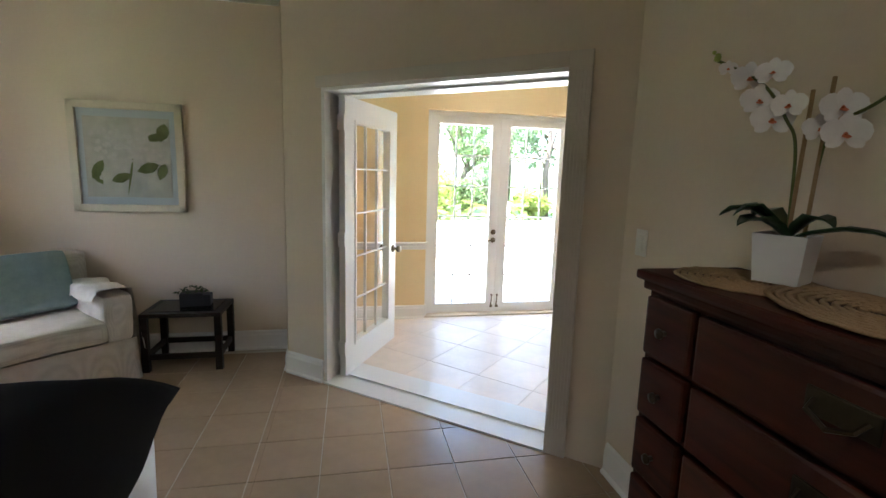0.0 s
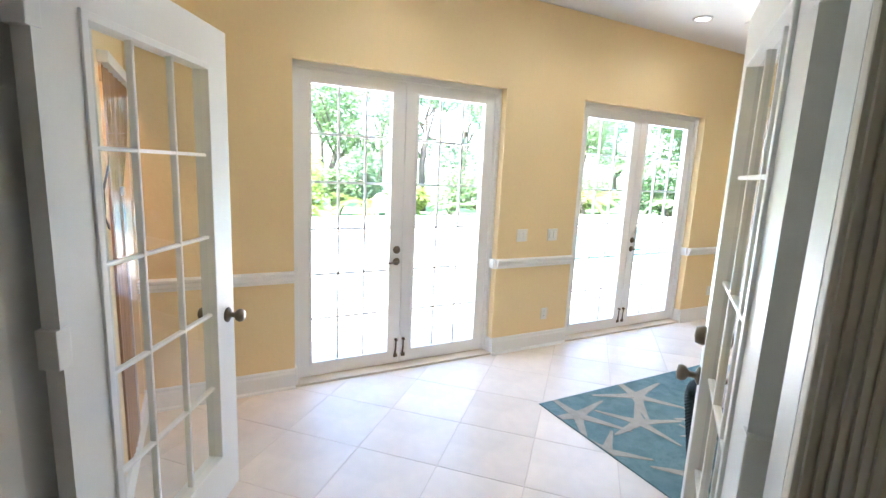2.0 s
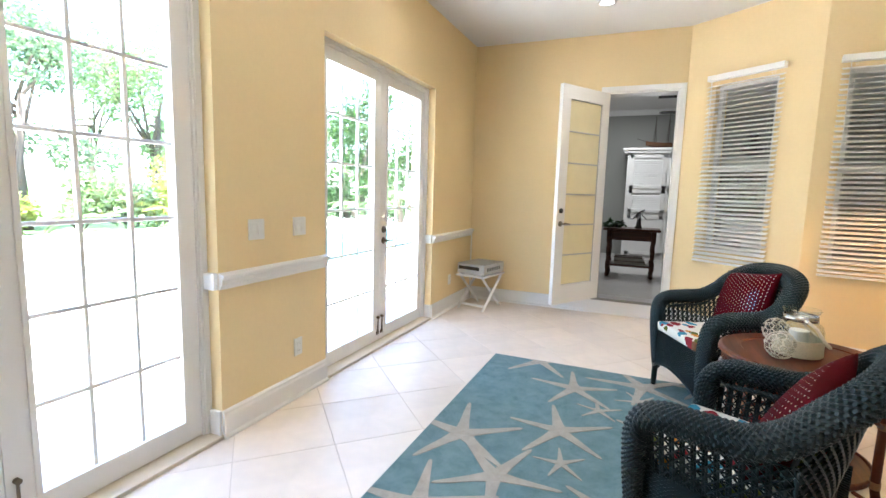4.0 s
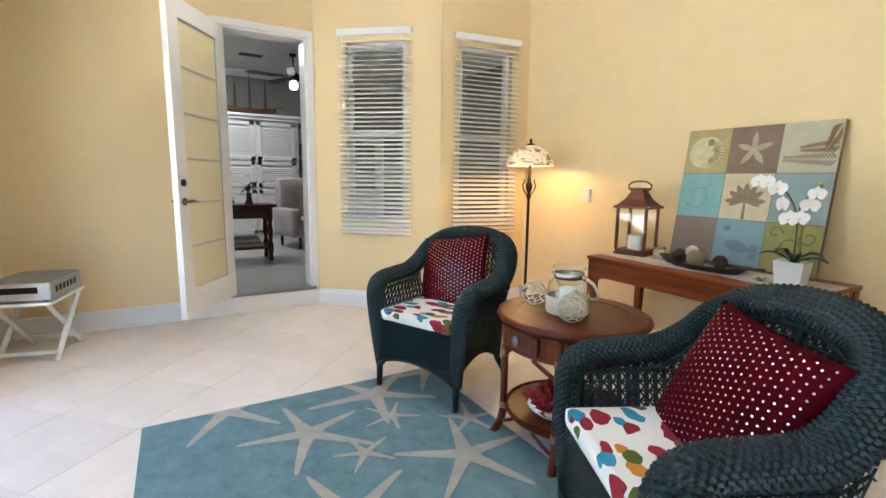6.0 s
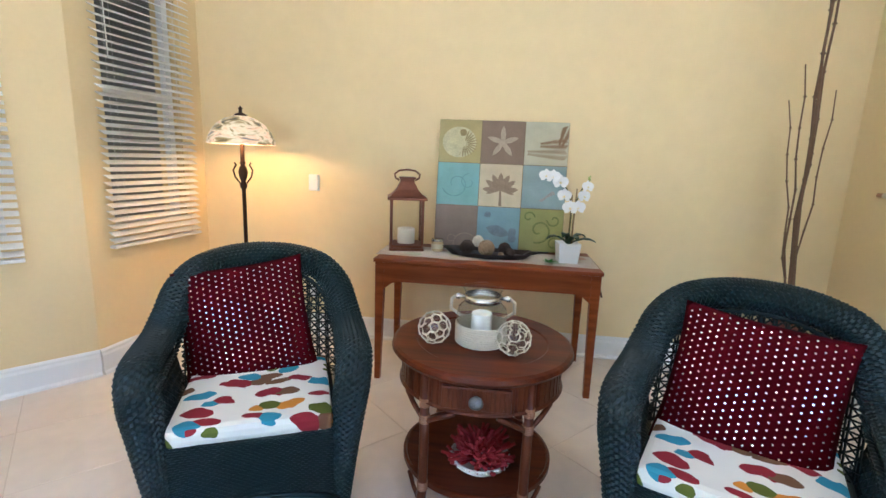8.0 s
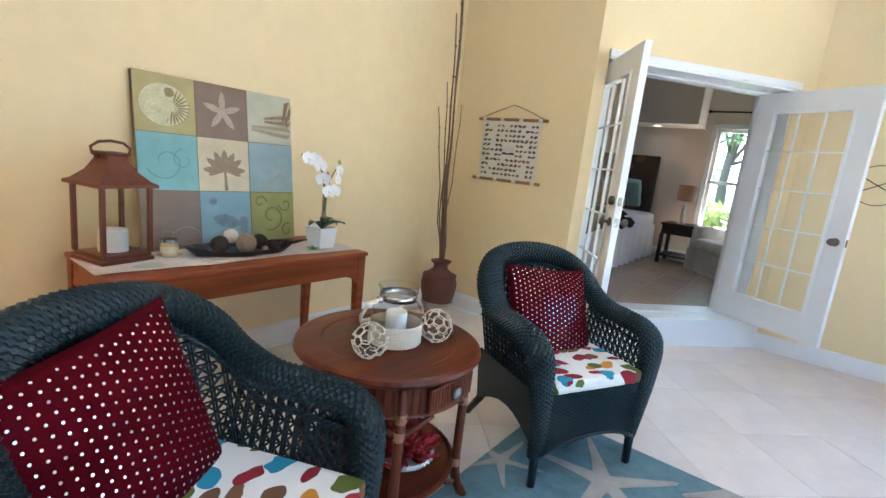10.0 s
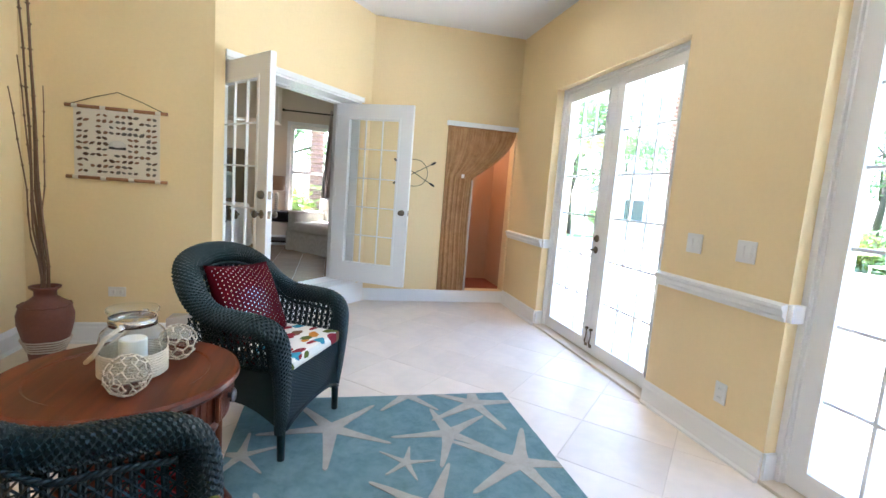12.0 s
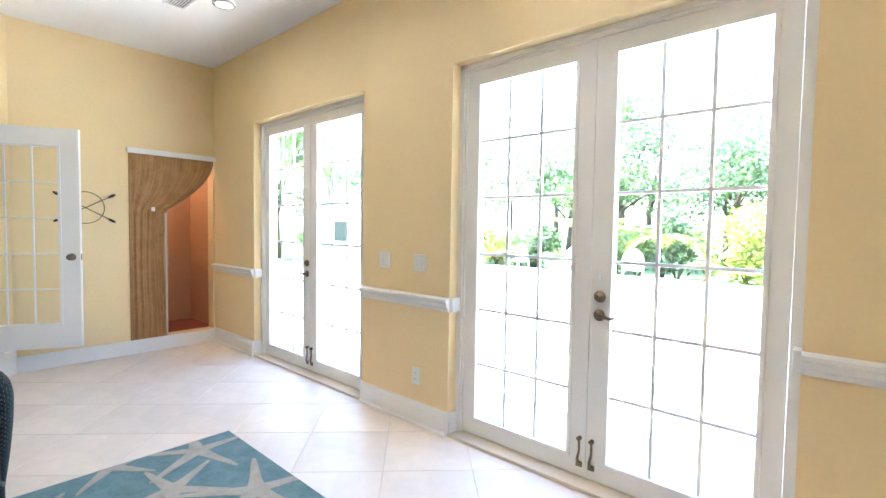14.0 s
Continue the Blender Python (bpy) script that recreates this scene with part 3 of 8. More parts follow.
CURTAINED = mat("cream_pane_film", (0.80, 0.72, 0.46), rough=0.25, spread=0.05, grain=8, bump=0.03)
hinge, end = Vector((XE - 0.02, -1.61)), Vector((5.13, -1.19))
dd = end - hinge
leaf = part("door_leaf", bmesh.new(), WHITE, d3)
bm = bmesh.new()
w = dd.length
for q in ((0.003, LSTEP + 0.01, 0.13, 2.54), (w - 0.13, LSTEP + 0.01, w, 2.54), (0.13, LSTEP + 0.01, w - 0.13, 0.40), (0.13, 2.40, w - 0.13, 2.54)):
    box(bm, q[0], -0.0225, q[1], q[2], 0.0225, q[3])
bm.to_mesh(leaf.data)
bm.free()
leaf.data.materials.append(WHITE)
leaf.matrix_parent_inverse = DE.inverted()
leaf.matrix_basis = pose(hinge.x, hinge.y, 0, 0, 0, math.degrees(math.atan2(dd.y, dd.x)))
GREYBAR = mat("grey_glazing_bar", (0.42, 0.42, 0.42), rough=0.4)
for i in range(6):
    z0, z1 = 0.40 + i * 2.0 / 6, 0.40 + (i + 1) * 2.0 / 6
    part("pane", boxed(0.13, -0.006, z0 + 0.006, w - 0.13, 0.006, z1 - 0.006), CURTAINED, leaf, "pane backed by pale yellow film")
    part("glazing_bar", boxed(0.13, -0.012, z1 - 0.008, w - 0.13, 0.012, z1 + 0.006), GREYBAR, leaf)
part("glazing_bar", boxed(0.128, -0.014, 0.39, 0.138, 0.014, 2.41), GREYBAR, leaf)
part("glazing_bar", boxed(w - 0.138, -0.014, 0.39, w - 0.128, 0.014, 2.41), GREYBAR, leaf)
for s in (1, -1):
    bm = turned([(0.0, 0.0), (0.028, 0.0), (0.028, 0.012), (0.010, 0.016), (0.009, 0.045)], 16, pose(w - 0.06, -0.0225 * s, 1.08, 90 * s))
    tube(bm, [(w - 0.06, -s * 0.066, 1.08), (w - 0.10, -s * 0.07, 1.085), (w - 0.17, -s * 0.068, 1.075)], [0.010, 0.009, 0.007], 8)
    part("door_handle", bm, BRASS, leaf, "antique brass lever handle", smooth=True)
    bm = turned([(0.0, 0.0), (0.027, 0.0), (0.027, 0.014), (0.0, 0.02)], 16, pose(w - 0.06, -0.0225 * s, 1.22, 90 * s))
    part("deadbolt", bm, DARKMETAL, leaf, "dark round deadbolt", smooth=True)

# ---- rug ----


def weave(name, colors, scale=260.0, bump=0.35, rough=0.95):
    """Woven cloth: two crossing fine waves that carry the relief and mottle the colours."""
    m = bpy.data.materials.new(name)
    m.use_nodes = True
    n, l = m.node_tree.nodes, m.node_tree.links
    b = n["Principled BSDF"]
    b.inputs["Roughness"].default_value = rough
    b.inputs["Specular IOR Level"].default_value = 0.05
    co = n.new("ShaderNodeTexCoord")
    wv = []
    for axis in ("X", "Y"):
        w = n.new("ShaderNodeTexWave")
        w.bands_direction = axis
        w.inputs["Scale"].default_value = scale / 6.28
        w.inputs["Distortion"].default_value = 1.2
        w.inputs["Detail Scale"].default_value = 3
        l.new(co.outputs["Object"], w.inputs["Vector"])
        wv.append(w)
    mul = n.new("ShaderNodeMath")
    mul.operation = "ADD"
    l.new(wv[0].outputs["Fac"], mul.inputs[0])
    l.new(wv[1].outputs["Fac"], mul.inputs[1])
    nz = n.new("ShaderNodeTexNoise")
    nz.inputs["Scale"].default_value = 9
    nz.inputs["Detail"].default_value = 8
    nz.inputs["Roughness"].default_value = 0.75
    l.new(co.outputs["Object"], nz.inputs["Vector"])
    mx = n.new("ShaderNodeMath")
    mx.operation = "MULTIPLY_ADD"
    l.new(mul.outputs[0], mx.inputs[0])
    mx.inputs[1].default_value = 0.22
    l.new(nz.outputs[0], mx.inputs[2])
    rp = n.new("ShaderNodeValToRGB")
    rp.color_ramp.elements[0].position, rp.color_ramp.elements[1].position = 0.45, 0.95
    rp.color_ramp.elements[0].color, rp.color_ramp.elements[1].color = (*colors[0], 1), (*colors[1], 1)
    l.new(mx.outputs[0], rp.inputs[0])
    l.new(rp.outputs[0], b.inputs["Base Color"])
    bp = n.new("ShaderNodeBump")
    bp.inputs["Strength"].default_value = bump
    bp.inputs["Distance"].default_value = 0.003
    l.new(mul.outputs[0], bp.inputs["Height"])
    l.new(bp.outputs[0], b.inputs["Normal"])
    MATS[name] = m
    return m


RUG_TEAL = weave("teal_flatweave", ((0.090, 0.170, 0.180), (0.225, 0.318, 0.325)), 420)
RUG_CREAM = weave("cream_flatweave", ((0.31, 0.28, 0.23), (0.50, 0.46, 0.395)), 420)
RX0, RX1, RY0, RY1 = 1.645, 3.845, -2.60, -0.965
rug = thing("rug", "teal flat-woven rug with cream starfish pattern on tiles", "rug", pose(RX0, RY0, 0))
part("field", boxed(0, 0, 0.001, RX1 - RX0, RY1 - RY0, 0.009, 0.002), RUG_TEAL, rug)


def clip(poly, a, b, c):
    """The part of a flat polygon where a x + b y <= c."""
    out = []
    for i, p in enumerate(poly):
        q = poly[(i + 1) % len(poly)]
        dp, dq = a * p[0] + b * p[1] - c, a * q[0] + b * q[1] - c
        if dp <= 0:
            out.append(p)
        if dp * dq < 0:
            t = dp / (dp - dq)
            out.append((p[0] + t * (q[0] - p[0]), p[1] + t * (q[1] - p[1])))
    return out


def starfish(x, y, r, turn, w=0.13, rng=random.Random(3)):
    bm = bmesh.new()
    for k in range(5):
        a = radians(turn + 72 * k + rng.uniform(-7, 7))
        ln = r * rng.uniform(0.9, 1.08)
        ca, sa = math.cos(a), math.sin(a)
        side = [(-0.10, w * 0.6), (0.12, w * 0.85), (0.35, w * 0.62), (0.7, w * 0.42), (0.95, w * 0.24), (1.0, 0.0)]
        arm = [(d * ln, h * r * rng.uniform(0.9, 1.1)) for d, h in side] + [(d * ln, -h * r * rng.uniform(0.9, 1.1)) for d, h in reversed(side[:-1])]
        poly = [(x + u * ca - v * sa, y + u * sa + v * ca) for u, v in arm]
        for q in ((1, 0, RX1 - 0.004), (-1, 0, -RX0 - 0.004), (0, 1, RY1 - 0.004), (0, -1, -RY0 - 0.004)):
            poly = clip(poly, *q)
        if len(poly) > 2:
            prism(bm, [(u - RX0, v - RY0) for u, v in poly], 0.0088, 0.0112 + 0.0002 * k)
    part("starfish", bm, RUG_CREAM, rug, "cream starfish motif")


for x, y, r, turn in ((1.98, -2.10, 0.36, 63), (2.09, -1.46, 0.33, 50), (2.34, -1.74, 0.155, 15), (2.40, -1.17, 0.38, 155), (1.74, -1.21, 0.36, 20), (1.60, -1.62, 0.30, 30),
                      (2.68, -1.68, 0.33, 16), (2.82, -2.28, 0.34, 60), (3.34, -1.68, 0.33, 9), (3.05, -1.87, 0.16, 5), (3.31, -2.12, 0.16, 30), (3.59, -2.13, 0.37, 25),
                      (3.09, -2.47, 0.17, 50), (3.78, -1.35, 0.34, 70), (3.74, -2.55, 0.3, 10), (2.20, -2.52, 0.2, 40)):
    starfish(x + 0.05, y - 0.005, r, turn)

# ---- wicker chairs ----
WICKER = mat("dark_teal_wicker", (0.0038, 0.0145, 0.017), rough=0.38, spread=0.3, grain=110, bump=0.15, stain=0.2, stain_scale=12, spec=0.32)


def smooth_path(pts, steps=8):
    """A Catmull-Rom line through points."""
    pts = [Vector(p) for p in pts]
    pts = [pts[0] * 2 - pts[1]] + pts + [pts[-1] * 2 - pts[-2]]
    out = []
    for i in range(1, len(pts) - 2):
        a, b, c, d = pts[i - 1:i + 3]
        for k in range(steps):
            t = k / steps
            out.append(0.5 * ((2 * b) + (c - a) * t + (2 * a - 5 * b + 4 * c - d) * t * t + (3 * b - a - 3 * c + d) * t ** 3))
    out.append(pts[-2])
    return out


def resample(pts, step):
    out, left = [pts[0].copy()], step
    for a, b in zip(pts, pts[1:]):
        d = (b - a).length
        while d >= left:
            a = a + (b - a) * (left / d)
            out.append(a.copy())
            d = (b - a).length
            left = step
        left -= d
    return out


def woven_roll(pts, radius, flat=0.75, pitch=0.020, n=48):
    """A thick rolled edge: fine strands run along it, over and under the stakes."""
    pts = resample(smooth_path(pts, 12), pitch / 4)
    k = len(pts)
    bm = bmesh.new()
    rings, side = [], None
    for i, p in enumerate(pts):
        a, b = pts[max(i - 1, 0)], pts[min(i + 1, k - 1)]
        t = (b - a).normalized()
        if side is None:
            side = t.cross(Vector((0, 1, 0))).normalized()
        else:
            side = (side - t * side.dot(t)).normalized()
        other = t.cross(side)
        r = radius(i / (k - 1))
        ring = []
        for j in range(n):
            ph = 2 * math.pi * j / n
            w = 1 + 0.066 * math.sin(2 * math.pi * i / 4 + (math.pi if (j // 2) % 2 else 0.0)) - (0.030 if j % 2 else 0.0) + 0.008 * math.sin(i * 1.7 + j * 2.3)
            ring.append(bm.verts.new(p + side * (r * w * math.cos(ph)) + other * (r * flat * w * math.sin(ph))))
        rings.append(ring)
    for a, b in zip(rings, rings[1:]):
        for j in range(n):
            jj = (j + 1) % n
            bm.faces.new((a[j], a[jj], b[jj], b[j]))
    bm.faces.new(list(reversed(rings[0])))
    bm.faces.new(rings[-1])
    return bm


def woven_sheet(fn, w, h, nu=None, nv=None, thick=0.012):
    """A close-woven panel: fn(u, v) gives the place, u and v run from 0 to 1."""
    nu, nv = nu or int(w / 0.006), nv or int(h / 0.0045)
    bm = bmesh.new()
    rows = []
    for j in range(nv + 1):
        row = []
        for i in range(nu + 1):
            u, v = i / nu, j / nv
            p = Vector(fn(u, v))
            e = 0.01
            nrm = (Vector(fn(u + e, v)) - p).cross(Vector(fn(u, v + e)) - p).normalized()
            d = 0.0026 * (1 if j % 2 else -1) + 0.0012 * math.sin(math.pi * j / 2 + (math.pi if (i // 2) % 2 else 0))
            row.append(bm.verts.new(p + nrm * d))
        rows.append(row)
    for a, b in zip(rows, rows[1:]):
        for i in range(nu):
            bm.faces.new((a[i], a[i + 1], b[i + 1], b[i]))
    back = [[bm.verts.new(Vector(fn(i / 8, j / 6)) + (Vector(fn(i / 8, j / 6 + 0.01)) - Vector(fn(i / 8, j / 6))).cross(Vector(fn(i / 8 + 0.01, j / 6)) - Vector(fn(i / 8, j / 6))).normalized() * thick)
             for i in range(9)] for j in range(7)]
    for a, b in zip(back, back[1:]):
        for i in range(8):
            bm.faces.new((a[i], b[i], b[i + 1], a[i + 1]))
    return bm


def lattice(fn, inside, step, r=0.0052, us=(0.0, 1.0), vs=(0.0, 1.0)):
    """Open star lattice of cane on a surface: fn(u, v) with u, v in metres, inside(u, v) where it may run."""
    bm = bmesh.new()

    def strand(line, lift):
        run = []
        for u, v in line + [(None, None)]:
            ok = u is not None and inside(u, v)
            if ok:
                p = Vector(fn(u, v))
                run.append(p + Vector((0, lift, 0)))
            if not ok:
                if len(run) > 1:
                    tube(bm, run, r, 4, flat=0.7)
                run = []
    u0, u1 = us
    v0, v1 = vs
    ds = step / 2
    nu, nv = int((u1 - u0) / ds), int((v1 - v0) / ds)
    for k in range(int((u1 - u0) / step) + 1):
        strand([(u0 + k * step, v0 + j * ds) for j in range(nv + 1)], 0.0)
        strand([(u0 + k * step + 0.008, v0 + j * ds) for j in range(nv + 1)], 0.001)
    for k in range(int((v1 - v0) / step) + 1):
        strand([(u0 + i * ds, v0 + k * step) for i in range(nu + 1)], 0.004)
    span = max(u1 - u0, v1 - v0)
    for k in range(-int((v1 - v0) / step) - 1, int((u1 - u0) / step) + int((v1 - v0) / step) + 2):
        strand([(u0 + k * step + j * ds, v0 + j * ds) for j in range(nv + 1)], -0.003)
        strand([(u0 + k * step - j * ds, v0 + j * ds) for j in range(nv + 1)], -0.005)
    return bm


def back_y(x, z):
    return -0.485 - 0.13 * max(0.0, (z - 0.42)) / 0.6 + 0.09 * (x / 0.3) ** 2


def wicker_chair(m, label):
    c = thing("wicker_chair", label, "armchair", m, group="wicker chairs round the table")
    half = [(0.283, -0.005, 0.135), (0.292, 0.005, 0.30), (0.308, 0.004, 0.47), (0.326, -0.015, 0.60), (0.338, -0.08, 0.650), (0.340, -0.20, 0.662), (0.338, -0.33, 0.672),
            (0.325, -0.43, 0.724), (0.298, -0.505, 0.802), (0.232, -0.568, 0.864), (0.125, -0.602, 0.896), (0.0, -0.612, 0.905)]
    full = half + [(-x, y, z) for x, y, z in reversed(half[:-1])]

    def rad(t):
        t = min(t, 1 - t) * 2
        return 0.032 + 0.026 * min(1.0, t / 0.30) + 0.009 * t
    part("rolled_frame", woven_roll(full, rad), WICKER, c, "thick woven rolled arm and back")
    # inner braid along the roll
    inner = [(x * 0.84, y + 0.012 + (0.03 if z > 0.7 else 0), z - 0.055) for x, y, z in half[4:]]
    inner = inner + [(-x, y, z) for x, y, z in reversed(inner[:-1])]
    sp = resample(smooth_path(inner, 10), 0.006)
    bm = bmesh.new()
    for ph in (0, math.pi):
        tube(bm, [p + Vector((0.005 * math.cos(i * 0.9 + ph), 0.004, 0.005 * math.sin(i * 0.9 + ph))) for i, p in enumerate(sp)], 0.006, 5)
    part("braid", bm, WICKER, c, "plaited edging", smooth=True)

    def in_back(u, v):
        if v < 0.42 or abs(u) > 0.30:
            return False
        return v < 0.70 or (u / 0.285) ** 2 + ((v - 0.70) / 0.170) ** 2 < 1
    part("back_lattice", lattice(lambda u, v: (u, back_y(u, v), v), in_back, 0.036, us=(-0.30, 0.30), vs=(0.42, 0.98)), WICKER, c, "open cane star lattice back")
    bm = bmesh.new()
    tube(bm, [(0.0, back_y(0, z) + 0.008, z) for z in (0.42, 0.55, 0.7, 0.80, 0.862)], 0.009, 6)
    part("back_spine", bm, WICKER, c)
    for s in (1, -1):
        part("arm_lattice", lattice(lambda u, v, s=s: (s * (0.298 + 0.045 * (v - 0.42) / 0.2), u, v), lambda u, v: -0.47 < u < 0.0 and 0.41 < v < 0.655, 0.034,
                                    us=(-0.47, 0.0), vs=(0.41, 0.66)), WICKER, c, "open cane lattice arm side")
        part("side_panel", woven_sheet(lambda u, v, s=s: (s * (0.272 + 0.028 * v), -0.005 - 0.50 * u, 0.145 + 0.10 * math.sin(math.pi * min(max(u, 0), 1)) * (1 - v) + 0.285 * v), 0.5, 0.28), WICKER, c)
        bm = rod([(s * 0.283, 0.0, 0.17), (s * 0.284, 0.004, 0.0)], [0.021, 0.018], 10)
        part("leg", bm, WICKER, c, smooth=True)
        bm = rod([(s * 0.235, -0.46, 0.30), (s * 0.245, -0.53, 0.13), (s * 0.262, -0.615, 0.0)], [0.024, 0.021, 0.017], 10)
        part("leg", bm, WICKER, c, smooth=True)
    part("apron", woven_sheet(lambda u, v: (0.275 - 0.55 * u, 0.016 + 0.02 * math.sin(math.pi * min(max(u, 0), 1)), 0.15 + 0.075 * math.sin(math.pi * min(max(u, 0), 1)) ** 0.8 * (1 - v) + 0.285 * v), 0.55, 0.28), WICKER, c,
         "close-woven front apron")
    bm = rod([(0.275 - 0.05 * i, 0.02 + 0.02 * math.sin(math.pi * i / 11), 0.15 + 0.075 * math.sin(math.pi * i / 11) ** 0.8) for i in range(12)], 0.010, 6)
    part("apron_edge", bm, WICKER, c, smooth=True)
    part("rear_panel", woven_sheet(lambda u, v: (-0.25 + 0.5 * u, -0.475 - 0.02 * math.sin(math.pi * min(max(u, 0), 1)), 0.18 + 0.25 * v), 0.5, 0.25, 60, 40), WICKER, c)
    part("seat", boxed(-0.275, -0.485, 0.395, 0.275, 0.012, 0.425, 0.008), WICKER, c)
    return c


PRINT = bpy.data.materials.new("leaf_print_cotton")
PRINT.use_nodes = True
pn, pl = PRINT.node_tree.nodes, PRINT.node_tree.links
pb = pn["Principled BSDF"]
pb.inputs["Roughness"].default_value = 0.9
pb.inputs["Specular IOR Level"].default_value = 0.2
pco = pn.new("ShaderNodeTexCoord")
pwarp = pn.new("ShaderNodeTexNoise")
pwarp.inputs["Scale"].default_value = 7
pl.new(pco.outputs["Object"], pwarp.inputs["Vector"])
padd = pn.new("ShaderNodeMix")
padd.data_type = "VECTOR"
padd.inputs[0].default_value = 0.10
pl.new(pco.outputs["Object"], padd.inputs[4])
pl.new(pwarp.outputs["Color"], padd.inputs[5])
pmap = pn.new("ShaderNodeMapping")
pmap.inputs["Scale"].default_value = (11, 20, 15)
pmap.inputs["Rotation"].default_value = (0, 0, 0.6)
pl.new(padd.outputs[1], pmap.inputs[0])
pv = pn.new("ShaderNodeTexVoronoi")
pv.inputs["Scale"].default_value = 1.0
pv.inputs["Randomness"].default_value = 0.85
pl.new(pmap.outputs[0], pv.inputs["Vector"])
plt = pn.new("ShaderNodeMath")
plt.operation = "LESS_THAN"
plt.inputs[1].default_value = 0.52
pl.new(pv.outputs["Distance"], plt.inputs[0])
psep = pn.new("ShaderNodeSeparateColor")
pl.new(pv.outputs["Color"], psep.inputs[0])
prp = pn.new("ShaderNodeValToRGB")
prp.color_ramp.interpolation = "CONSTANT"
for i, (pos, col) in enumerate(((0.0, (0.24, 0.02, 0.03)), (0.2, (0.10, 0.12, 0.02)), (0.4, (0.05, 0.25, 0.36)), (0.55, (0.55, 0.22, 0.03)), (0.66, (0.16, 0.08, 0.04)), (0.78, (0.76, 0.74, 0.68)))):
    e = prp.color_ramp.elements[i] if i < 2 else prp.color_ramp.elements.new(pos)
    e.position, e.color = pos, (*col, 1)
pl.new(psep.outputs[0], prp.inputs[0])
pmx = pn.new("ShaderNodeMix")
pmx.data_type = "RGBA"
pmx.inputs[6].default_value = (0.76, 0.74, 0.68, 1)
pl.new(plt.outputs[0], pmx.inputs[0])
pl.new(prp.outputs[0], pmx.inputs[7])
pl.new(pmx.outputs[2], pb.inputs["Base Color"])
CRIMSON = weave("crimson_cloth", ((0.040, 0.0006, 0.003), (0.080, 0.0012, 0.006)), 600, 0.2, 0.8)
SEQUIN = mat("silver_sequin", (0.88, 0.84, 0.82), rough=0.22, metal=0.75, spread=0.1, grain=300, bump=0.0)


def seat_cushion(m):
    bm = boxed(-0.255, -0.46, 0.0, 0.255, 0.03, 0.065, 0.022)
    ob = part("seat_cushion", bm, PRINT)
    ob.matrix_basis = m
    return tagged(ob, "white cotton seat cushion printed with bright leaves", "cushion", "cushions on the wicker chairs")


def sequin_pillow(m, w=0.50):
    c = thing("throw_pillow", "crimson throw pillow dotted with silver sequins", "pillow", m, "crimson pillows")
    n = 22

    def z_at(u, v):
        return 0.075 * max(0.0, (1 - abs(u) ** 2.4) * (1 - abs(v) ** 2.4)) ** 0.55

    def xy(u, v):
        pinch = 1 - 0.06 * (1 - abs(u) ** 2) * abs(v) ** 3, 1 - 0.06 * (1 - abs(v) ** 2) * abs(u) ** 3
        return u * w / 2 * pinch[1], v * w / 2 * pinch[0]
    bm = bmesh.new()
    for s in (1, -1):
        g = [[bm.verts.new((*xy(2 * i / n - 1, 2 * j / n - 1), s * z_at(2 * i / n - 1, 2 * j / n - 1))) for i in range(n + 1)] for j in range(n + 1)]
        for j in range(n):
            for i in range(n):
                bm.faces.new((g[j][i], g[j][i + 1], g[j + 1][i + 1], g[j + 1][i]) if s > 0 else (g[j][i], g[j + 1][i], g[j + 1][i + 1], g[j][i + 1]))
    bmesh.ops.remove_doubles(bm, verts=bm.verts[:], dist=0.0004)
    part("cover", bm, CRIMSON, c, smooth=True)
    bm = bmesh.new()
    k = 21
    for i in range(1, k):
        for j in range(1, k):
            u, v = 2 * i / k - 1, 2 * (j + (0.0 if i % 2 else 0.5)) / k - 1
            if abs(v) > 0.95:
                continue
            x, y = xy(u, v)
            z = z_at(u, v) + 0.0016
            e = 0.02
            nx, ny = (z_at(u + e, v) - z_at(u - e, v)) / (e * w), (z_at(u, v + e) - z_at(u, v - e)) / (e * w)
            q = Vector((-nx, -ny, 1)).normalized()
            t = q.orthogonal().normalized()
            o = q.cross(t)
            ctr = Vector((x, y, z)) + q * 0.0006
            bm.faces.new([bm.verts.new(ctr + t * (0.0034 * math.cos(a * math.pi / 3)) + o * (0.0034 * math.sin(a * math.pi / 3))) for a in range(6)])
    part("sequin_pattern", bm, SEQUIN, c, "small round silver sequins", kind="stuff")
    return c


for (cx, cy), f, lbl, tilt, lean, spot in (((3.488, -2.33), (-0.41, 0.912), "dark teal wicker armchair beside the floor lamp", 8, -72, (0.055, -0.447, 0.657)), ((2.05, -2.215), (0.444, 0.896), "dark teal wicker armchair on the rug corner", -5, -65, (0.0, -0.375, 0.632))):
    cm = pose(cx, cy, 0.011, 0, 0, math.degrees(math.atan2(f[1], f[0])) - 90)
    wicker_chair(cm, lbl)
    seat_cushion(cm @ pose(0, 0, 0.428))
    sequin_pillow(cm @ pose(*spot, lean, 0, 0) @ pose(0, 0, 0, 0, 0, tilt))

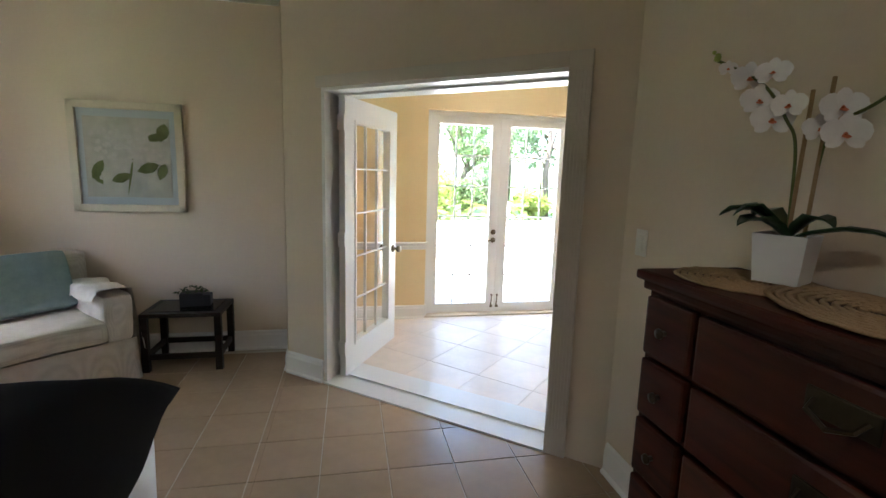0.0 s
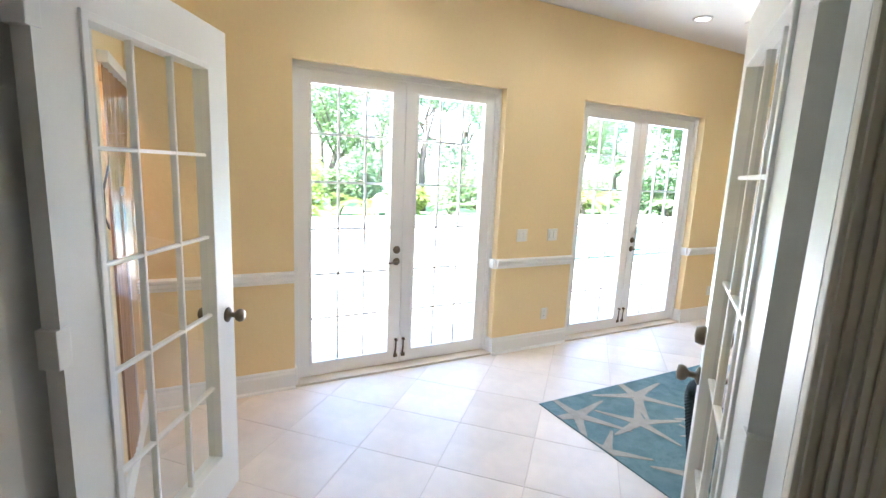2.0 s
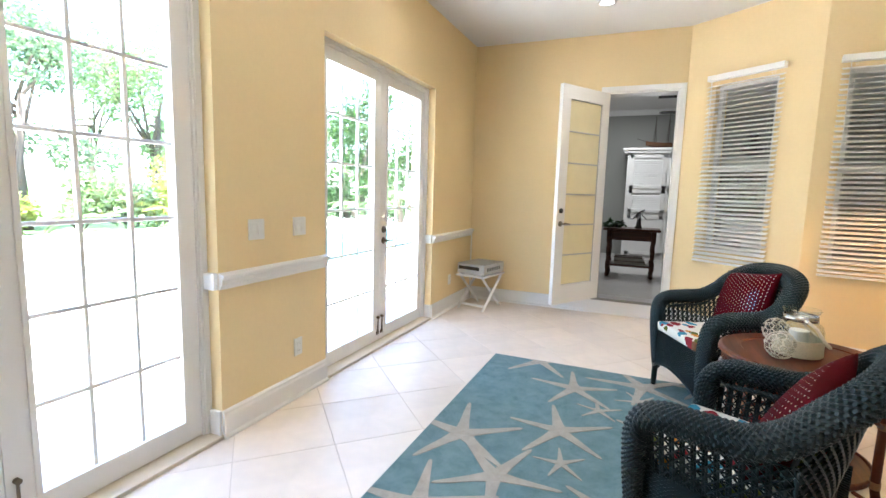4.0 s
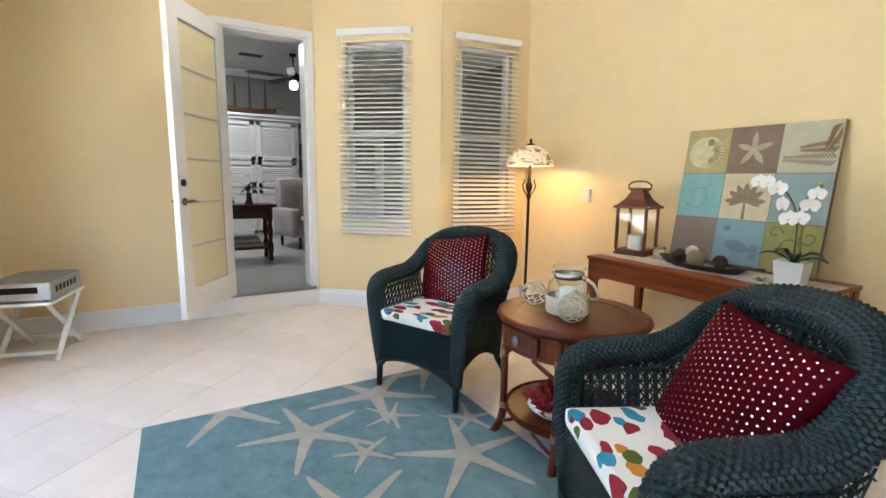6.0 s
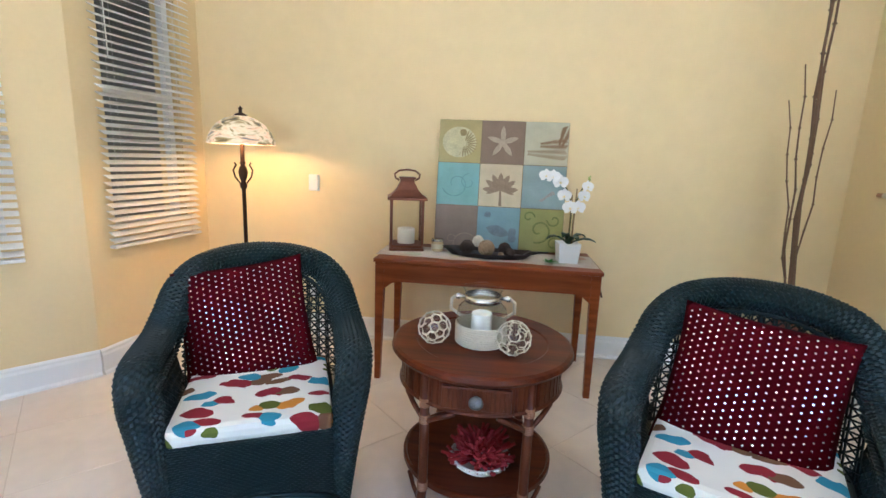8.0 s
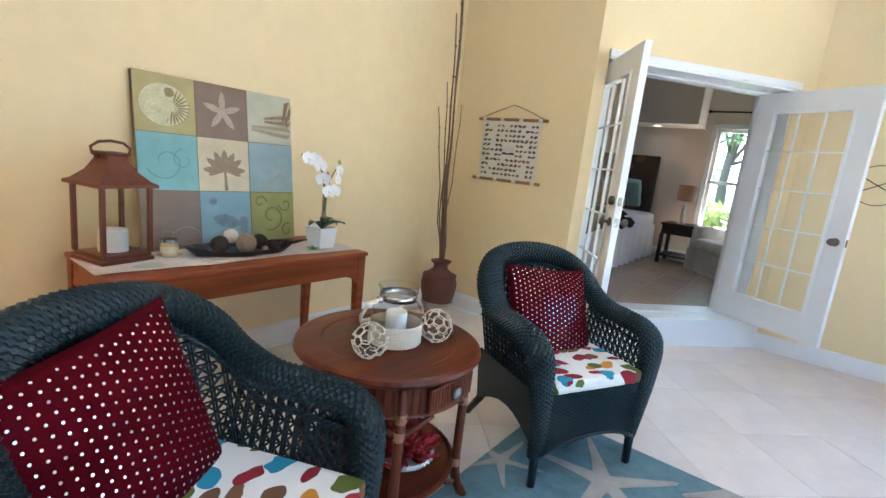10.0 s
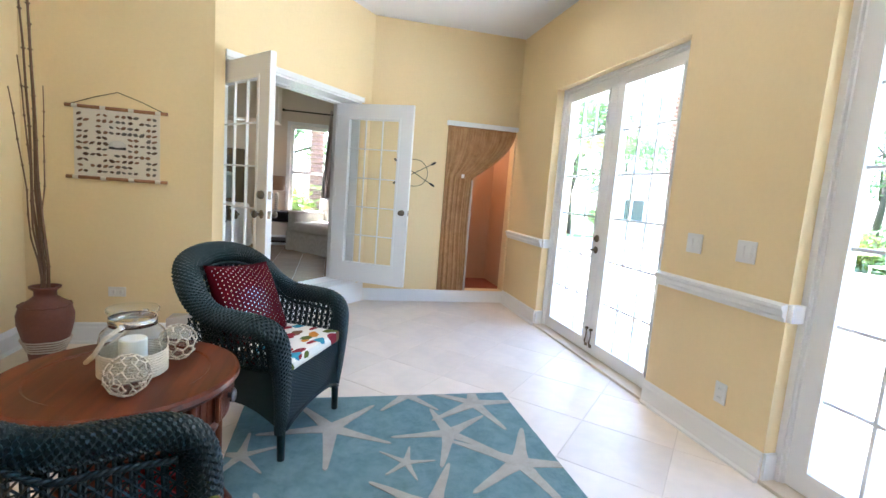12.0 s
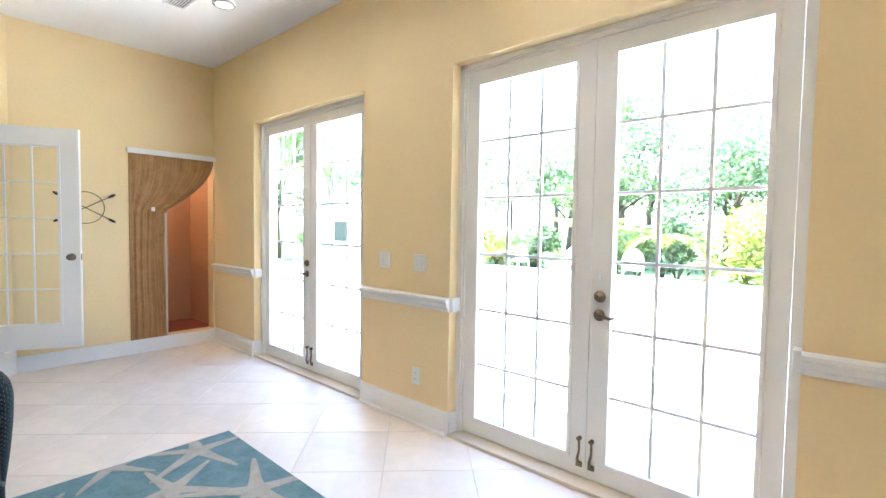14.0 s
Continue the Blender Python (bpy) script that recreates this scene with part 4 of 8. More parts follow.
# ---- round side table ----
MAHOGANY = wood("red_brown_mahogany", (0.050, 0.008, 0.003), (0.135, 0.026, 0.007), rough=0.34, axis=0, scale=2.5, coat=0.06)
RATTAN = wood("varnished_rattan", (0.065, 0.014, 0.006), (0.15, 0.040, 0.015), rough=0.35, axis=2, scale=3, coat=0.15)
BINDING = mat("cane_binding", (0.30, 0.13, 0.06), rough=0.45, spread=0.15, grain=90, bump=0.2)
TX, TY, TZ = 2.77, -2.815, 0.65
t = thing("side_table", "round red-brown rattan side table with drawer and shelf", "side table", pose(TX, TY, 0.0))
part("tabletop", turned([(0.0, 0.612), (0.30, 0.612), (0.335, 0.606), (0.352, 0.616), (0.362, 0.630), (0.358, 0.644), (0.345, 0.650), (0.265, 0.6505), (0.258, 0.6465), (0.0, 0.6465)], 64, cap=False), MAHOGANY, t,
     "polished round top with inset panel", smooth=False)
part("apron", turned([(0.310, 0.495), (0.318, 0.495), (0.318, 0.610), (0.310, 0.610)], 64, cap=False), MAHOGANY, t, "curved plank apron")
bm = bmesh.new()
for k in range(64):
    a = 2 * math.pi * k / 64
    box(bm, -0.011, 0.3175, 0.505, 0.011, 0.3205, 0.603, 0.001, pose(0, 0, 0, 0, 0, math.degrees(a)), 1)
part("apron_slats", bm, RATTAN, t, kind="stuff")
bm = turned([(0.318, 0.488), (0.329, 0.494), (0.318, 0.501)], 64, cap=False)
part("apron_ring", bm, RATTAN, t, smooth=True)
dr = part("drawer", boxed(-0.12, 0.312, 0.51, 0.12, 0.326, 0.598, 0.004), RATTAN, t, "slatted drawer front")
bm = bmesh.new()
for k in range(14):
    box(bm, -0.112 + k * 0.0162, 0.324, 0.517, -0.098 + k * 0.0162, 0.329, 0.591, 0.002, None, 1)
part("slats", bm, RATTAN, dr)
part("drawer_knob", turned([(0.0, 0.0), (0.010, 0.0), (0.010, 0.012), (0.024, 0.016), (0.026, 0.022), (0.018, 0.028), (0.0, 0.030)], 18, pose(0, 0.326, 0.555, -90)), mat("pewter", (0.16, 0.16, 0.17), rough=0.35, metal=0.9, grain=160, bump=0.5), dr,
     "round pewter knob", smooth=True)
for a in (54, 126, 234, 306):
    ca, sa = math.cos(radians(a)), math.sin(radians(a))
    lg = part("leg", rod([(0.318 * ca, 0.318 * sa, 0.60), (0.316 * ca, 0.316 * sa, 0.30), (0.316 * ca, 0.316 * sa, 0.14), (0.330 * ca, 0.330 * sa, 0.06), (0.362 * ca, 0.362 * sa, 0.0)], [0.017, 0.018, 0.018, 0.019, 0.021], 12), RATTAN, t,
              "turned rattan leg", smooth=True)
    for z in (0.41, 0.475, 0.135):
        bm = bmesh.new()
        for k in range(5):
            lathe(bm, [(0.019, z + k * 0.007), (0.0215, z + k * 0.007 + 0.0035), (0.019, z + k * 0.007 + 0.007)], 12, pose(0.316 * ca, 0.316 * sa, 0), cap=False)
        part("binding", bm, BINDING, lg, "wrapped cane binding")
    for s in (1, -1):
        b = radians(a + s * 22)
        part("brace", rod([(0.316 * ca, 0.316 * sa, 0.415), (0.316 * math.cos(radians(a + s * 12)), 0.316 * math.sin(radians(a + s * 12)), 0.455), (0.316 * math.cos(b), 0.316 * math.sin(b), 0.485)], 0.010, 8), RATTAN, t, smooth=True)
        part("brace", rod([(0.318 * ca, 0.318 * sa, 0.06), (0.306 * math.cos(radians(a + s * 12)), 0.306 * math.sin(radians(a + s * 12)), 0.10), (0.30 * math.cos(b), 0.30 * math.sin(b), 0.132)], 0.009, 8), RATTAN, t, smooth=True)
part("shelf", turned([(0.0, 0.135), (0.298, 0.135), (0.306, 0.145), (0.306, 0.165), (0.296, 0.168), (0.290, 0.158), (0.0, 0.156)], 64, cap=False), MAHOGANY, t, "dark round lower shelf")

# jar lantern with candle
JARGLASS = glass("jar_glass", (0.93, 0.95, 0.94), 0.0)
ROPE = mat("natural_rope", (0.66, 0.59, 0.46), rough=0.95, spread=0.2, grain=160, bump=0.5)
WAX = mat("white_wax", (0.82, 0.80, 0.74), rough=0.5, spread=0.02, grain=30, bump=0.02)
j = thing("jar_lantern", "clear glass jar lantern with rope-wrapped base and candle", "lantern", pose(2.775, -2.785, 0.647))
part("jar", turned([(0.0, 0.003), (0.092, 0.004), (0.098, 0.02), (0.098, 0.12), (0.092, 0.145), (0.072, 0.165), (0.068, 0.175), (0.068, 0.205), (0.076, 0.215), (0.078, 0.222), (0.074, 0.228)], 36, cap=False), JARGLASS, j, "clear glass jar", smooth=True)
bm = bmesh.new()
for k in range(9):
    lathe(bm, [(0.099, 0.004 + k * 0.009), (0.1035, 0.0085 + k * 0.009), (0.099, 0.013 + k * 0.009)], 36, cap=False)
part("rope_wrap", bm, ROPE, j, "coiled natural rope", smooth=True)
part("collar", turned([(0.0695, 0.170), (0.0715, 0.170), (0.0715, 0.196), (0.0695, 0.196)], 36, cap=False), CHROME, j, "polished metal collar", smooth=True)
for s in (1, -1):
    bm = turned([(0.0, 0.0), (0.008, 0.0), (0.008, 0.016), (0.013, 0.022), (0.013, 0.034), (0.0, 0.04)], 12, pose(s * 0.070, 0, 0.184, 0, 90 * s))
    part("pivot", bm, CHROME, j, smooth=True)
part("handle", rod([(0.105, 0.0, 0.184), (0.125, -0.03, 0.16), (0.128, -0.06, 0.11), (0.09, -0.10, 0.07), (0.0, -0.118, 0.055), (-0.09, -0.10, 0.07), (-0.128, -0.06, 0.11), (-0.125, -0.03, 0.16), (-0.105, 0, 0.184)], 0.007, 8), ROPE, j, "rope handle", smooth=True)
part("candle", turned([(0.0, 0.02), (0.041, 0.02), (0.041, 0.118), (0.037, 0.122), (0.0, 0.119)], 28), WAX, j, "white pillar candle", smooth=False)


def net_ball(x, y, z, r, turn):
    c = thing("glass_float", "clear glass float ball in knotted rope net", "ornament", pose(x, y, z + r, 20, 15, turn), "rope-netted glass balls")
    part("ball", turned([(r * 0.93 * math.sin(math.pi * k / 16), -r * 0.93 * math.cos(math.pi * k / 16)) for k in range(17)], 24, cap=False), JARGLASS, c, "clear glass ball", smooth=True)
    ico = bmesh.new()
    bmesh.ops.create_icosphere(ico, subdivisions=2, radius=r * 0.97)
    bm = bmesh.new()
    ctr = {f.index: f.calc_center_median().normalized() * r * 0.96 for f in ico.faces}
    ico.faces.ensure_lookup_table()
    for k, e in enumerate(ico.edges):
        a, b = (f.calc_center_median().normalized() * r * 0.965 for f in e.link_faces)
        if k % 7 == 6:
            continue
        tube(bm, [a, ((a + b) / 2).normalized() * r * 0.968, b], 0.0026, 4)
    for f in ico.faces:
        p = f.calc_center_median().normalized() * r * 0.97
        if f.index % 2:
            lathe(bm, [(0.0, -0.005), (0.0055, 0.0), (0.0, 0.005)], 6, Matrix.Translation(p), cap=False)
    ico.free()
    part("net", bm, ROPE, c, "knotted natural rope net", smooth=True)


net_ball(2.955, -2.735, 0.647, 0.064, 10)
net_ball(2.650, -2.685, 0.647, 0.066, 70)

# coral ornament on the lower shelf
co_ = thing("coral_ornament", "red coral sculpture in a white beaded bowl", "ornament", pose(2.75, -2.70, 0.157))
bm = turned([(0.0, 0.0), (0.06, 0.0), (0.105, 0.03), (0.118, 0.055), (0.110, 0.058), (0.095, 0.04), (0.0, 0.03)], 32, cap=False)
rng = random.Random(5)
for i in range(5):
    for k in range(30):
        a = 2 * math.pi * (k + 0.5 * (i % 2)) / 30
        rr = 0.066 + 0.0125 * i
        bmesh.ops.create_icosphere(bm, subdivisions=1, radius=0.0075, matrix=Matrix.Translation((rr * math.cos(a), rr * math.sin(a), 0.006 + 0.0105 * i)))
part("bowl", bm, mat("white_glaze", (0.8, 0.79, 0.76), rough=0.3, grain=60), co_, "white beaded bowl", smooth=True)
bm = bmesh.new()
for k in range(95):
    a, e = rng.uniform(0, 2 * math.pi), math.asin(rng.uniform(0.05, 1.0))
    d = Vector((math.cos(a) * math.cos(e), math.sin(a) * math.cos(e), math.sin(e) * 0.85))
    p0 = Vector((0, 0, 0.04)) + d * 0.04
    p1 = Vector((0, 0, 0.04)) + d * rng.uniform(0.10, 0.135)
    w = Vector((rng.uniform(-1, 1), rng.uniform(-1, 1), rng.uniform(-1, 1))) * 0.012
    tube(bm, [p0, (p0 + p1) / 2 + w, p1], [0.008, 0.0085, 0.0075], 6)
    for q in range(2):
        w2 = Vector((rng.uniform(-1, 1), rng.uniform(-1, 1), rng.uniform(-0.3, 1))) * 0.026
        tube(bm, [(p0 + p1) / 2 + w, p1 + w2], [0.0075, 0.0065], 5)
part("coral", bm, mat("red_coral", (0.28, 0.008, 0.012), rough=0.7, spread=0.25, grain=120, bump=0.4), co_, "spiky red coral branches", smooth=True)

# ---- console table and what stands on it ----
CHERRY = wood("cherry_wood", (0.15, 0.031, 0.007), (0.30, 0.074, 0.018), rough=0.4, axis=0, scale=2.0, coat=0.12)
CX0, CX1, CY0, CY1, CZ = 2.145, 3.445, -4.20, -3.645, 0.765
c = thing("console_table", "slim cherry-wood console table against the wall", "console table", pose(CX0, CY0, 0))
CW, CD = CX1 - CX0, CY1 - CY0
part("tabletop", boxed(-0.01, -0.0, CZ - 0.022, CW + 0.01, CD + 0.01, CZ, 0.005), CHERRY, c)
bm = bmesh.new()
n = 24
lo, hi = [], []
for i in range(n + 1):
    u = i / n
    d = min(u, 1 - u) * (CW - 0.10)
    drop = 0.115 + 0.05 * max(0.0, 1 - d / 0.09) ** 2
    lo.append((0.05 + u * (CW - 0.10), CZ - 0.022 - drop))
prism(bm, lo + [(lo[-1][0], CZ - 0.022), (lo[0][0], CZ - 0.022)], -CD + 0.002, -CD + 0.022, pose(0, 0, 0, 90))
part("front_apron", bm, CHERRY, c, "shaped front apron")
for x in (0.008, CW - 0.026):
    part("side_apron", boxed(x, 0.05, CZ - 0.14, x + 0.018, CD - 0.05, CZ - 0.022), CHERRY, c)
for x, s in ((0.0, 1), (CW, -1)):
    for y, sy in ((0.0, 1), (CD, -1)):
        bm = bmesh.new()
        top, bot = 0.055, 0.034
        vs = [bm.verts.new(v) for v in ((x, y, CZ - 0.022), (x + s * top, y, CZ - 0.022), (x + s * top, y + sy * top, CZ - 0.022), (x, y + sy * top, CZ - 0.022),
                                       (x, y, 0), (x + s * bot, y, 0), (x + s * bot, y + sy * bot, 0), (x, y + sy * bot, 0))]
        for q in ((0, 1, 2, 3), (7, 6, 5, 4), (0, 4, 5, 1), (1, 5, 6, 2), (2, 6, 7, 3), (3, 7, 4, 0)):
            bm.faces.new([vs[k] for k in q])
        part("leg", bm, CHERRY, c, "square tapered leg")

# runner cloth with hanging corner tassels
CLOTH = weave("pale_runner_cloth", ((0.50, 0.42, 0.36), (0.70, 0.64, 0.57)), 500, 0.2)
r = thing("table_runner", "pale appliqued cotton runner along the console", "table runner", pose(2.11, -4.06, CZ))
bm = bmesh.new()
nx, ny = 40, 8
L, W = 1.36, 0.33
g = []
for jx in range(ny + 1):
    row = []
    for i in range(nx + 1):
        u, v = i / nx * L, jx / ny * W
        z = 0.003 + 0.0012 * math.sin(u * 23 + v * 9) + 0.001 * math.sin(v * 40)
        e = max(0.0, 0.03 - u)
        wob = 0.012 * math.sin(u * 9) * (1 if jx == ny else 0)
        row.append(bm.verts.new((max(u, 0.028) if u < 0.03 else u, v + wob, z - e * 2.4)))
    g.append(row)
for a, b in zip(g, g[1:]):
    for i in range(nx):
        bm.faces.new((a[i], a[i + 1], b[i + 1], b[i]))
part("cloth", bm, CLOTH, r)
rng = random.Random(11)
for k in range(9):
    x, y, q = 0.12 + k * 0.145, 0.08 + 0.17 * (k % 2), 0.055
    col = ((0.55, 0.36, 0.30), (0.42, 0.45, 0.36), (0.60, 0.55, 0.45))[k % 3]
    bm = bmesh.new()
    prism(bm, [(x + q * math.cos(a * math.pi / 7) * (1 + 0.25 * math.cos(a * 5)), y + 0.7 * q * math.sin(a * math.pi / 7)) for a in range(14)], 0.0045, 0.0062)
    part("applique", bm, mat("applique_%d" % (k % 3), col, rough=0.95, grain=200, bump=0.3), r, "stitched leaf patch")
bm = bmesh.new()
for k in range(10):
    tube(bm, [(0.032, 0.31, -0.01), (0.028 + rng.uniform(-0.01, 0.01), 0.318 + rng.uniform(-0.01, 0.01), -0.09), (0.02 + rng.uniform(-0.02, 0.02), 0.325 + rng.uniform(-0.015, 0.015), -0.17)], 0.0022, 4)
part("tassel", bm, mat("brown_thread", (0.10, 0.05, 0.03), rough=0.9), r, "brown corner tassel")

# square lantern
COPPER = mat("rusty_copper", (0.16, 0.055, 0.03), rough=0.5, metal=0.55, spread=0.25, grain=60, bump=0.2, stain=0.25, stain_scale=14)
ln = thing("candle_lantern", "rust-brown metal candle lantern with glass sides", "lantern", pose(3.332, -3.98, CZ + 0.005, 0, 0, 14))
w = 0.098
bm = boxed(-w - 0.012, -w - 0.012, 0.0, w + 0.012, w + 0.012, 0.018, 0.004)
box(bm, -w - 0.004, -w - 0.004, 0.018, w + 0.004, w + 0.004, 0.036, 0.003)
part("base", bm, COPPER, ln)
for sx in (1, -1):
    for sy in (1, -1):
        part("post", boxed(sx * w - 0.009, sy * w - 0.009, 0.036, sx * w + 0.009, sy * w + 0.009, 0.325, 0.002), COPPER, ln)
bm = bmesh.new()
rows = [(w + 0.026, 0.322), (w + 0.026, 0.336), (w + 0.006, 0.346), (w - 0.030, 0.385), (w - 0.050, 0.425), (w - 0.054, 0.432), (w - 0.054, 0.450), (w - 0.046, 0.454), (w - 0.046, 0.462)]
prev = None
for q, z in rows:
    ring = [bm.verts.new((sx * q, sy * q, z)) for sx, sy in ((1, 1), (-1, 1), (-1, -1), (1, -1))]
    if prev:
        for i in range(4):
            bm.faces.new((prev[i], prev[(i + 1) % 4], ring[(i + 1) % 4], ring[i]))
    else:
        bm.faces.new(list(reversed(ring)))
    prev = ring
bm.faces.new(prev)
part("roof", bm, COPPER, ln, "sloping metal roof")
part("handle", rod([(0.05, 0, 0.44), (0.075, 0.0, 0.455), (0.08, 0.0, 0.48), (0.05, 0.0, 0.502), (0.0, 0.0, 0.508), (-0.05, 0, 0.502), (-0.08, 0, 0.48), (-0.075, 0, 0.455), (-0.05, 0, 0.44)], 0.006, 8), COPPER, ln, "bent metal carrying ring", smooth=True)
for a in range(4):
    bm = bmesh.new()
    vs = [bm.verts.new(v) for v in ((-w + 0.008, w, 0.036), (w - 0.008, w, 0.036), (w - 0.008, w, 0.323), (-w + 0.008, w, 0.323))]
    bm.faces.new(vs)
    bmesh.ops.transform(bm, matrix=pose(0, 0, 0, 0, 0, 90 * a), verts=vs)
    pane = part("pane", bm, GLASS, ln, "clear glass side")
    pane.visible_shadow = False
part("candle", turned([(0.0, 0.037), (0.056, 0.037), (0.056, 0.130), (0.050, 0.134), (0.0, 0.128)], 28), WAX, ln, "cream pillar candle")

# jar candle
jc = thing("jar_candle", "small cream jar candle with pewter lid", "candle", pose(3.118, -3.945, CZ + 0.006))
part("jar", turned([(0.0, 0.0), (0.036, 0.0), (0.038, 0.006), (0.038, 0.058), (0.034, 0.064), (0.0, 0.064)], 24), mat("cream_wax_jar", (0.62, 0.46, 0.26), rough=0.25, coat=0.6), jc, smooth=False)
part("lid", turned([(0.0, 0.064), (0.037, 0.064), (0.039, 0.068), (0.037, 0.080), (0.0, 0.082)], 24), CHROME, jc, "pewter lid")
part("label", turned([(0.0385, 0.018), (0.0388, 0.018), (0.0388, 0.048), (0.0385, 0.048)], 24, cap=False), mat("paper_label", (0.66, 0.56, 0.36), rough=0.8), jc, "plain paper label")

# leaf-shaped tray with dried balls
BLACKWOOD = mat("blackened_wood", (0.020, 0.014, 0.012), rough=0.45, spread=0.3, grain=40, bump=0.3)
tr = thing("leaf_tray", "black leaf-shaped wooden tray on the runner", "tray", pose(2.785, -3.885, CZ + 0.006, 0, 0, -4))
bm = bmesh.new()
ring, mid, lowr = [], [], []
for k in range(48):
    a = 2 * math.pi * k / 48
    q = 1 + 0.05 * math.sin(5 * a + 1) + 0.03 * math.sin(9 * a)
    x, y = 0.275 * q * math.cos(a), 0.125 * q * math.sin(a)
    ring.append(bm.verts.new((x, y, 0.030 + 0.018 * abs(math.cos(a)) ** 3)))
    mid.append(bm.verts.new((x * 0.80, y * 0.78, 0.010)))
    lowr.append(bm.verts.new((x * 0.80, y * 0.78, 0.0)))
for k in range(48):
    q = (k + 1) % 48
    bm.faces.new((ring[k], ring[q], mid[q], mid[k]))
    bm.faces.new((ring[q], ring[k], lowr[k], lowr[q]))
bm.faces.new(mid)
bm.faces.new(list(reversed(lowr)))
part("dish", bm, BLACKWOOD, tr)
part("stem", rod([(-0.24, 0.02, 0.035), (-0.30, 0.035, 0.05), (-0.36, 0.02, 0.052)], [0.012, 0.008, 0.005], 6), BLACKWOOD, tr, smooth=True)


def fibre_ball(x, y, r, col, turns, name, lbl, z=0.0):
    b = thing("decor_ball", lbl, "ornament", pose(x + 0.055, y + 0.04, CZ + 0.015 + r + z), "decorative balls on the tray")
    bm = bmesh.new()
    bmesh.ops.create_icosphere(bm, subdivisions=3, radius=r * 0.93)
    part("core", bm, mat(name, col, rough=0.9, spread=0.3, grain=70, bump=0.5), b, smooth=True)
    bm = bmesh.new()
    g = random.Random(int(r * 1e4) + turns)
    for k in range(turns):
        q = Matrix.Rotation(g.uniform(0, 3.1), 3, "X") @ Matrix.Rotation(g.uniform(0, 3.1), 3, "Y")
        tube(bm, [q @ Vector((r * 0.97 * math.cos(i * math.pi / 9), r * 0.97 * math.sin(i * math.pi / 9), 0.15 * r * math.sin(i))) for i in range(18)], r * 0.045, 4, closed=True)
    part("fibre_wrap", bm, mat(name, col), b, kind="stuff")


fibre_ball(2.745, -3.87, 0.050, (0.34, 0.24, 0.14), 22, "straw_fibre", "woven straw ball in the black tray")
fibre_ball(2.80, -3.92, 0.036, (0.62, 0.56, 0.45), 14, "pale_vine", "small pale vine ball in the tray", 0.045)
fibre_ball(2.865, -3.90, 0.045, (0.05, 0.03, 0.02), 10, "dark_seed_pod", "dark seed-pod ball in the tray")
fibre_ball(2.635, -3.93, 0.040, (0.045, 0.028, 0.02), 10, "dark_seed_pod", "dark seed-pod ball in the tray")
fibre_ball(2.60, -3.87, 0.030, (0.05, 0.03, 0.02), 8, "dark_seed_pod", "dark seed-pod ball in the tray")
fibre_ball(2.655, -3.845, 0.018, (0.45, 0.36, 0.24), 8, "straw_fibre", "small straw ball in the tray")

# nine-panel canvas that leans on the wall
TILT = 8.0
pt = thing("canvas_painting", "nine-panel beach canvas leaning on the yellow wall", "painting", pose(3.168, -4.125, CZ + 0.004, -TILT, 0, 180))
PW = 0.855
part("stretcher", boxed(0, -0.0, 0.0, PW, 0.030, PW, 0.003), mat("canvas_edge", (0.22, 0.16, 0.10), rough=0.9), pt, "brown canvas edge")


def canvas(name, a, b, scale=9.0):
    m = mat(name, a, rough=0.85, spread=0.10, grain=240, bump=0.25, stain=0.22, stain_scale=scale)
    return m


PANELS = (("green_gold", (0.46, 0.38, 0.17)), ("taupe", (0.25, 0.18, 0.13)), ("pale_sage", (0.52, 0.50, 0.36)),
          ("aqua", (0.24, 0.44, 0.44)), ("sand", (0.62, 0.53, 0.36)), ("slate_blue", (0.30, 0.39, 0.40)),
          ("brown", (0.26, 0.20, 0.16)), ("sea_blue", (0.24, 0.37, 0.42)), ("olive", (0.34, 0.33, 0.12)))
pw = PW / 3
panel_ob = []
for k, (nm, col) in enumerate(PANELS):
    i, jx = k % 3, 2 - k // 3
    x0, z0 = i * pw, jx * pw
    ob = part("panel", boxed(x0 + 0.002, -0.0025, z0 + 0.002, x0 + pw - 0.002, 0.0, z0 + pw - 0.002), canvas("canvas_" + nm, col, col), pt, nm.replace("_", " ") + " painted panel")
    panel_ob.append((ob, x0 + pw / 2, z0 + pw / 2))


def motif(k, polys, col, nm):
    ob, cx, cz = panel_ob[k]
    bm = bmesh.new()
    for q, poly in enumerate(polys):
        poly = [(cx + x * pw, cz + z * pw) for x, z in poly]
        for h in ((1, 0, cx + pw * 0.485), (-1, 0, -cx + pw * 0.485), (0, 1, cz + pw * 0.485), (0, -1, -cz + pw * 0.485)):
            poly = clip(poly, *h)
        if len(poly) > 2:
            vs = [bm.verts.new((x, -0.0031 - 0.00008 * q, z)) for x, z in poly]
            bm.faces.new(vs)
    part("motif", bm, mat("paint_" + nm, col, rough=0.85, spread=0.3, grain=120, bump=0.2, stain=0.3, stain_scale=20), ob, kind="stuff")


def leafpoly(x, z, ln, wd, ang):
    ca, sa = math.cos(radians(ang)), math.sin(radians(ang))
    pts = [(0, 0), (0.3, 0.8), (0.6, 1.0), (0.85, 0.6), (1.0, 0.0), (0.85, -0.6), (0.6, -1.0), (0.3, -0.8)]
    return [(x + u * ln * ca - v * wd * sa, z + u * ln * sa + v * wd * ca) for u, v in pts]


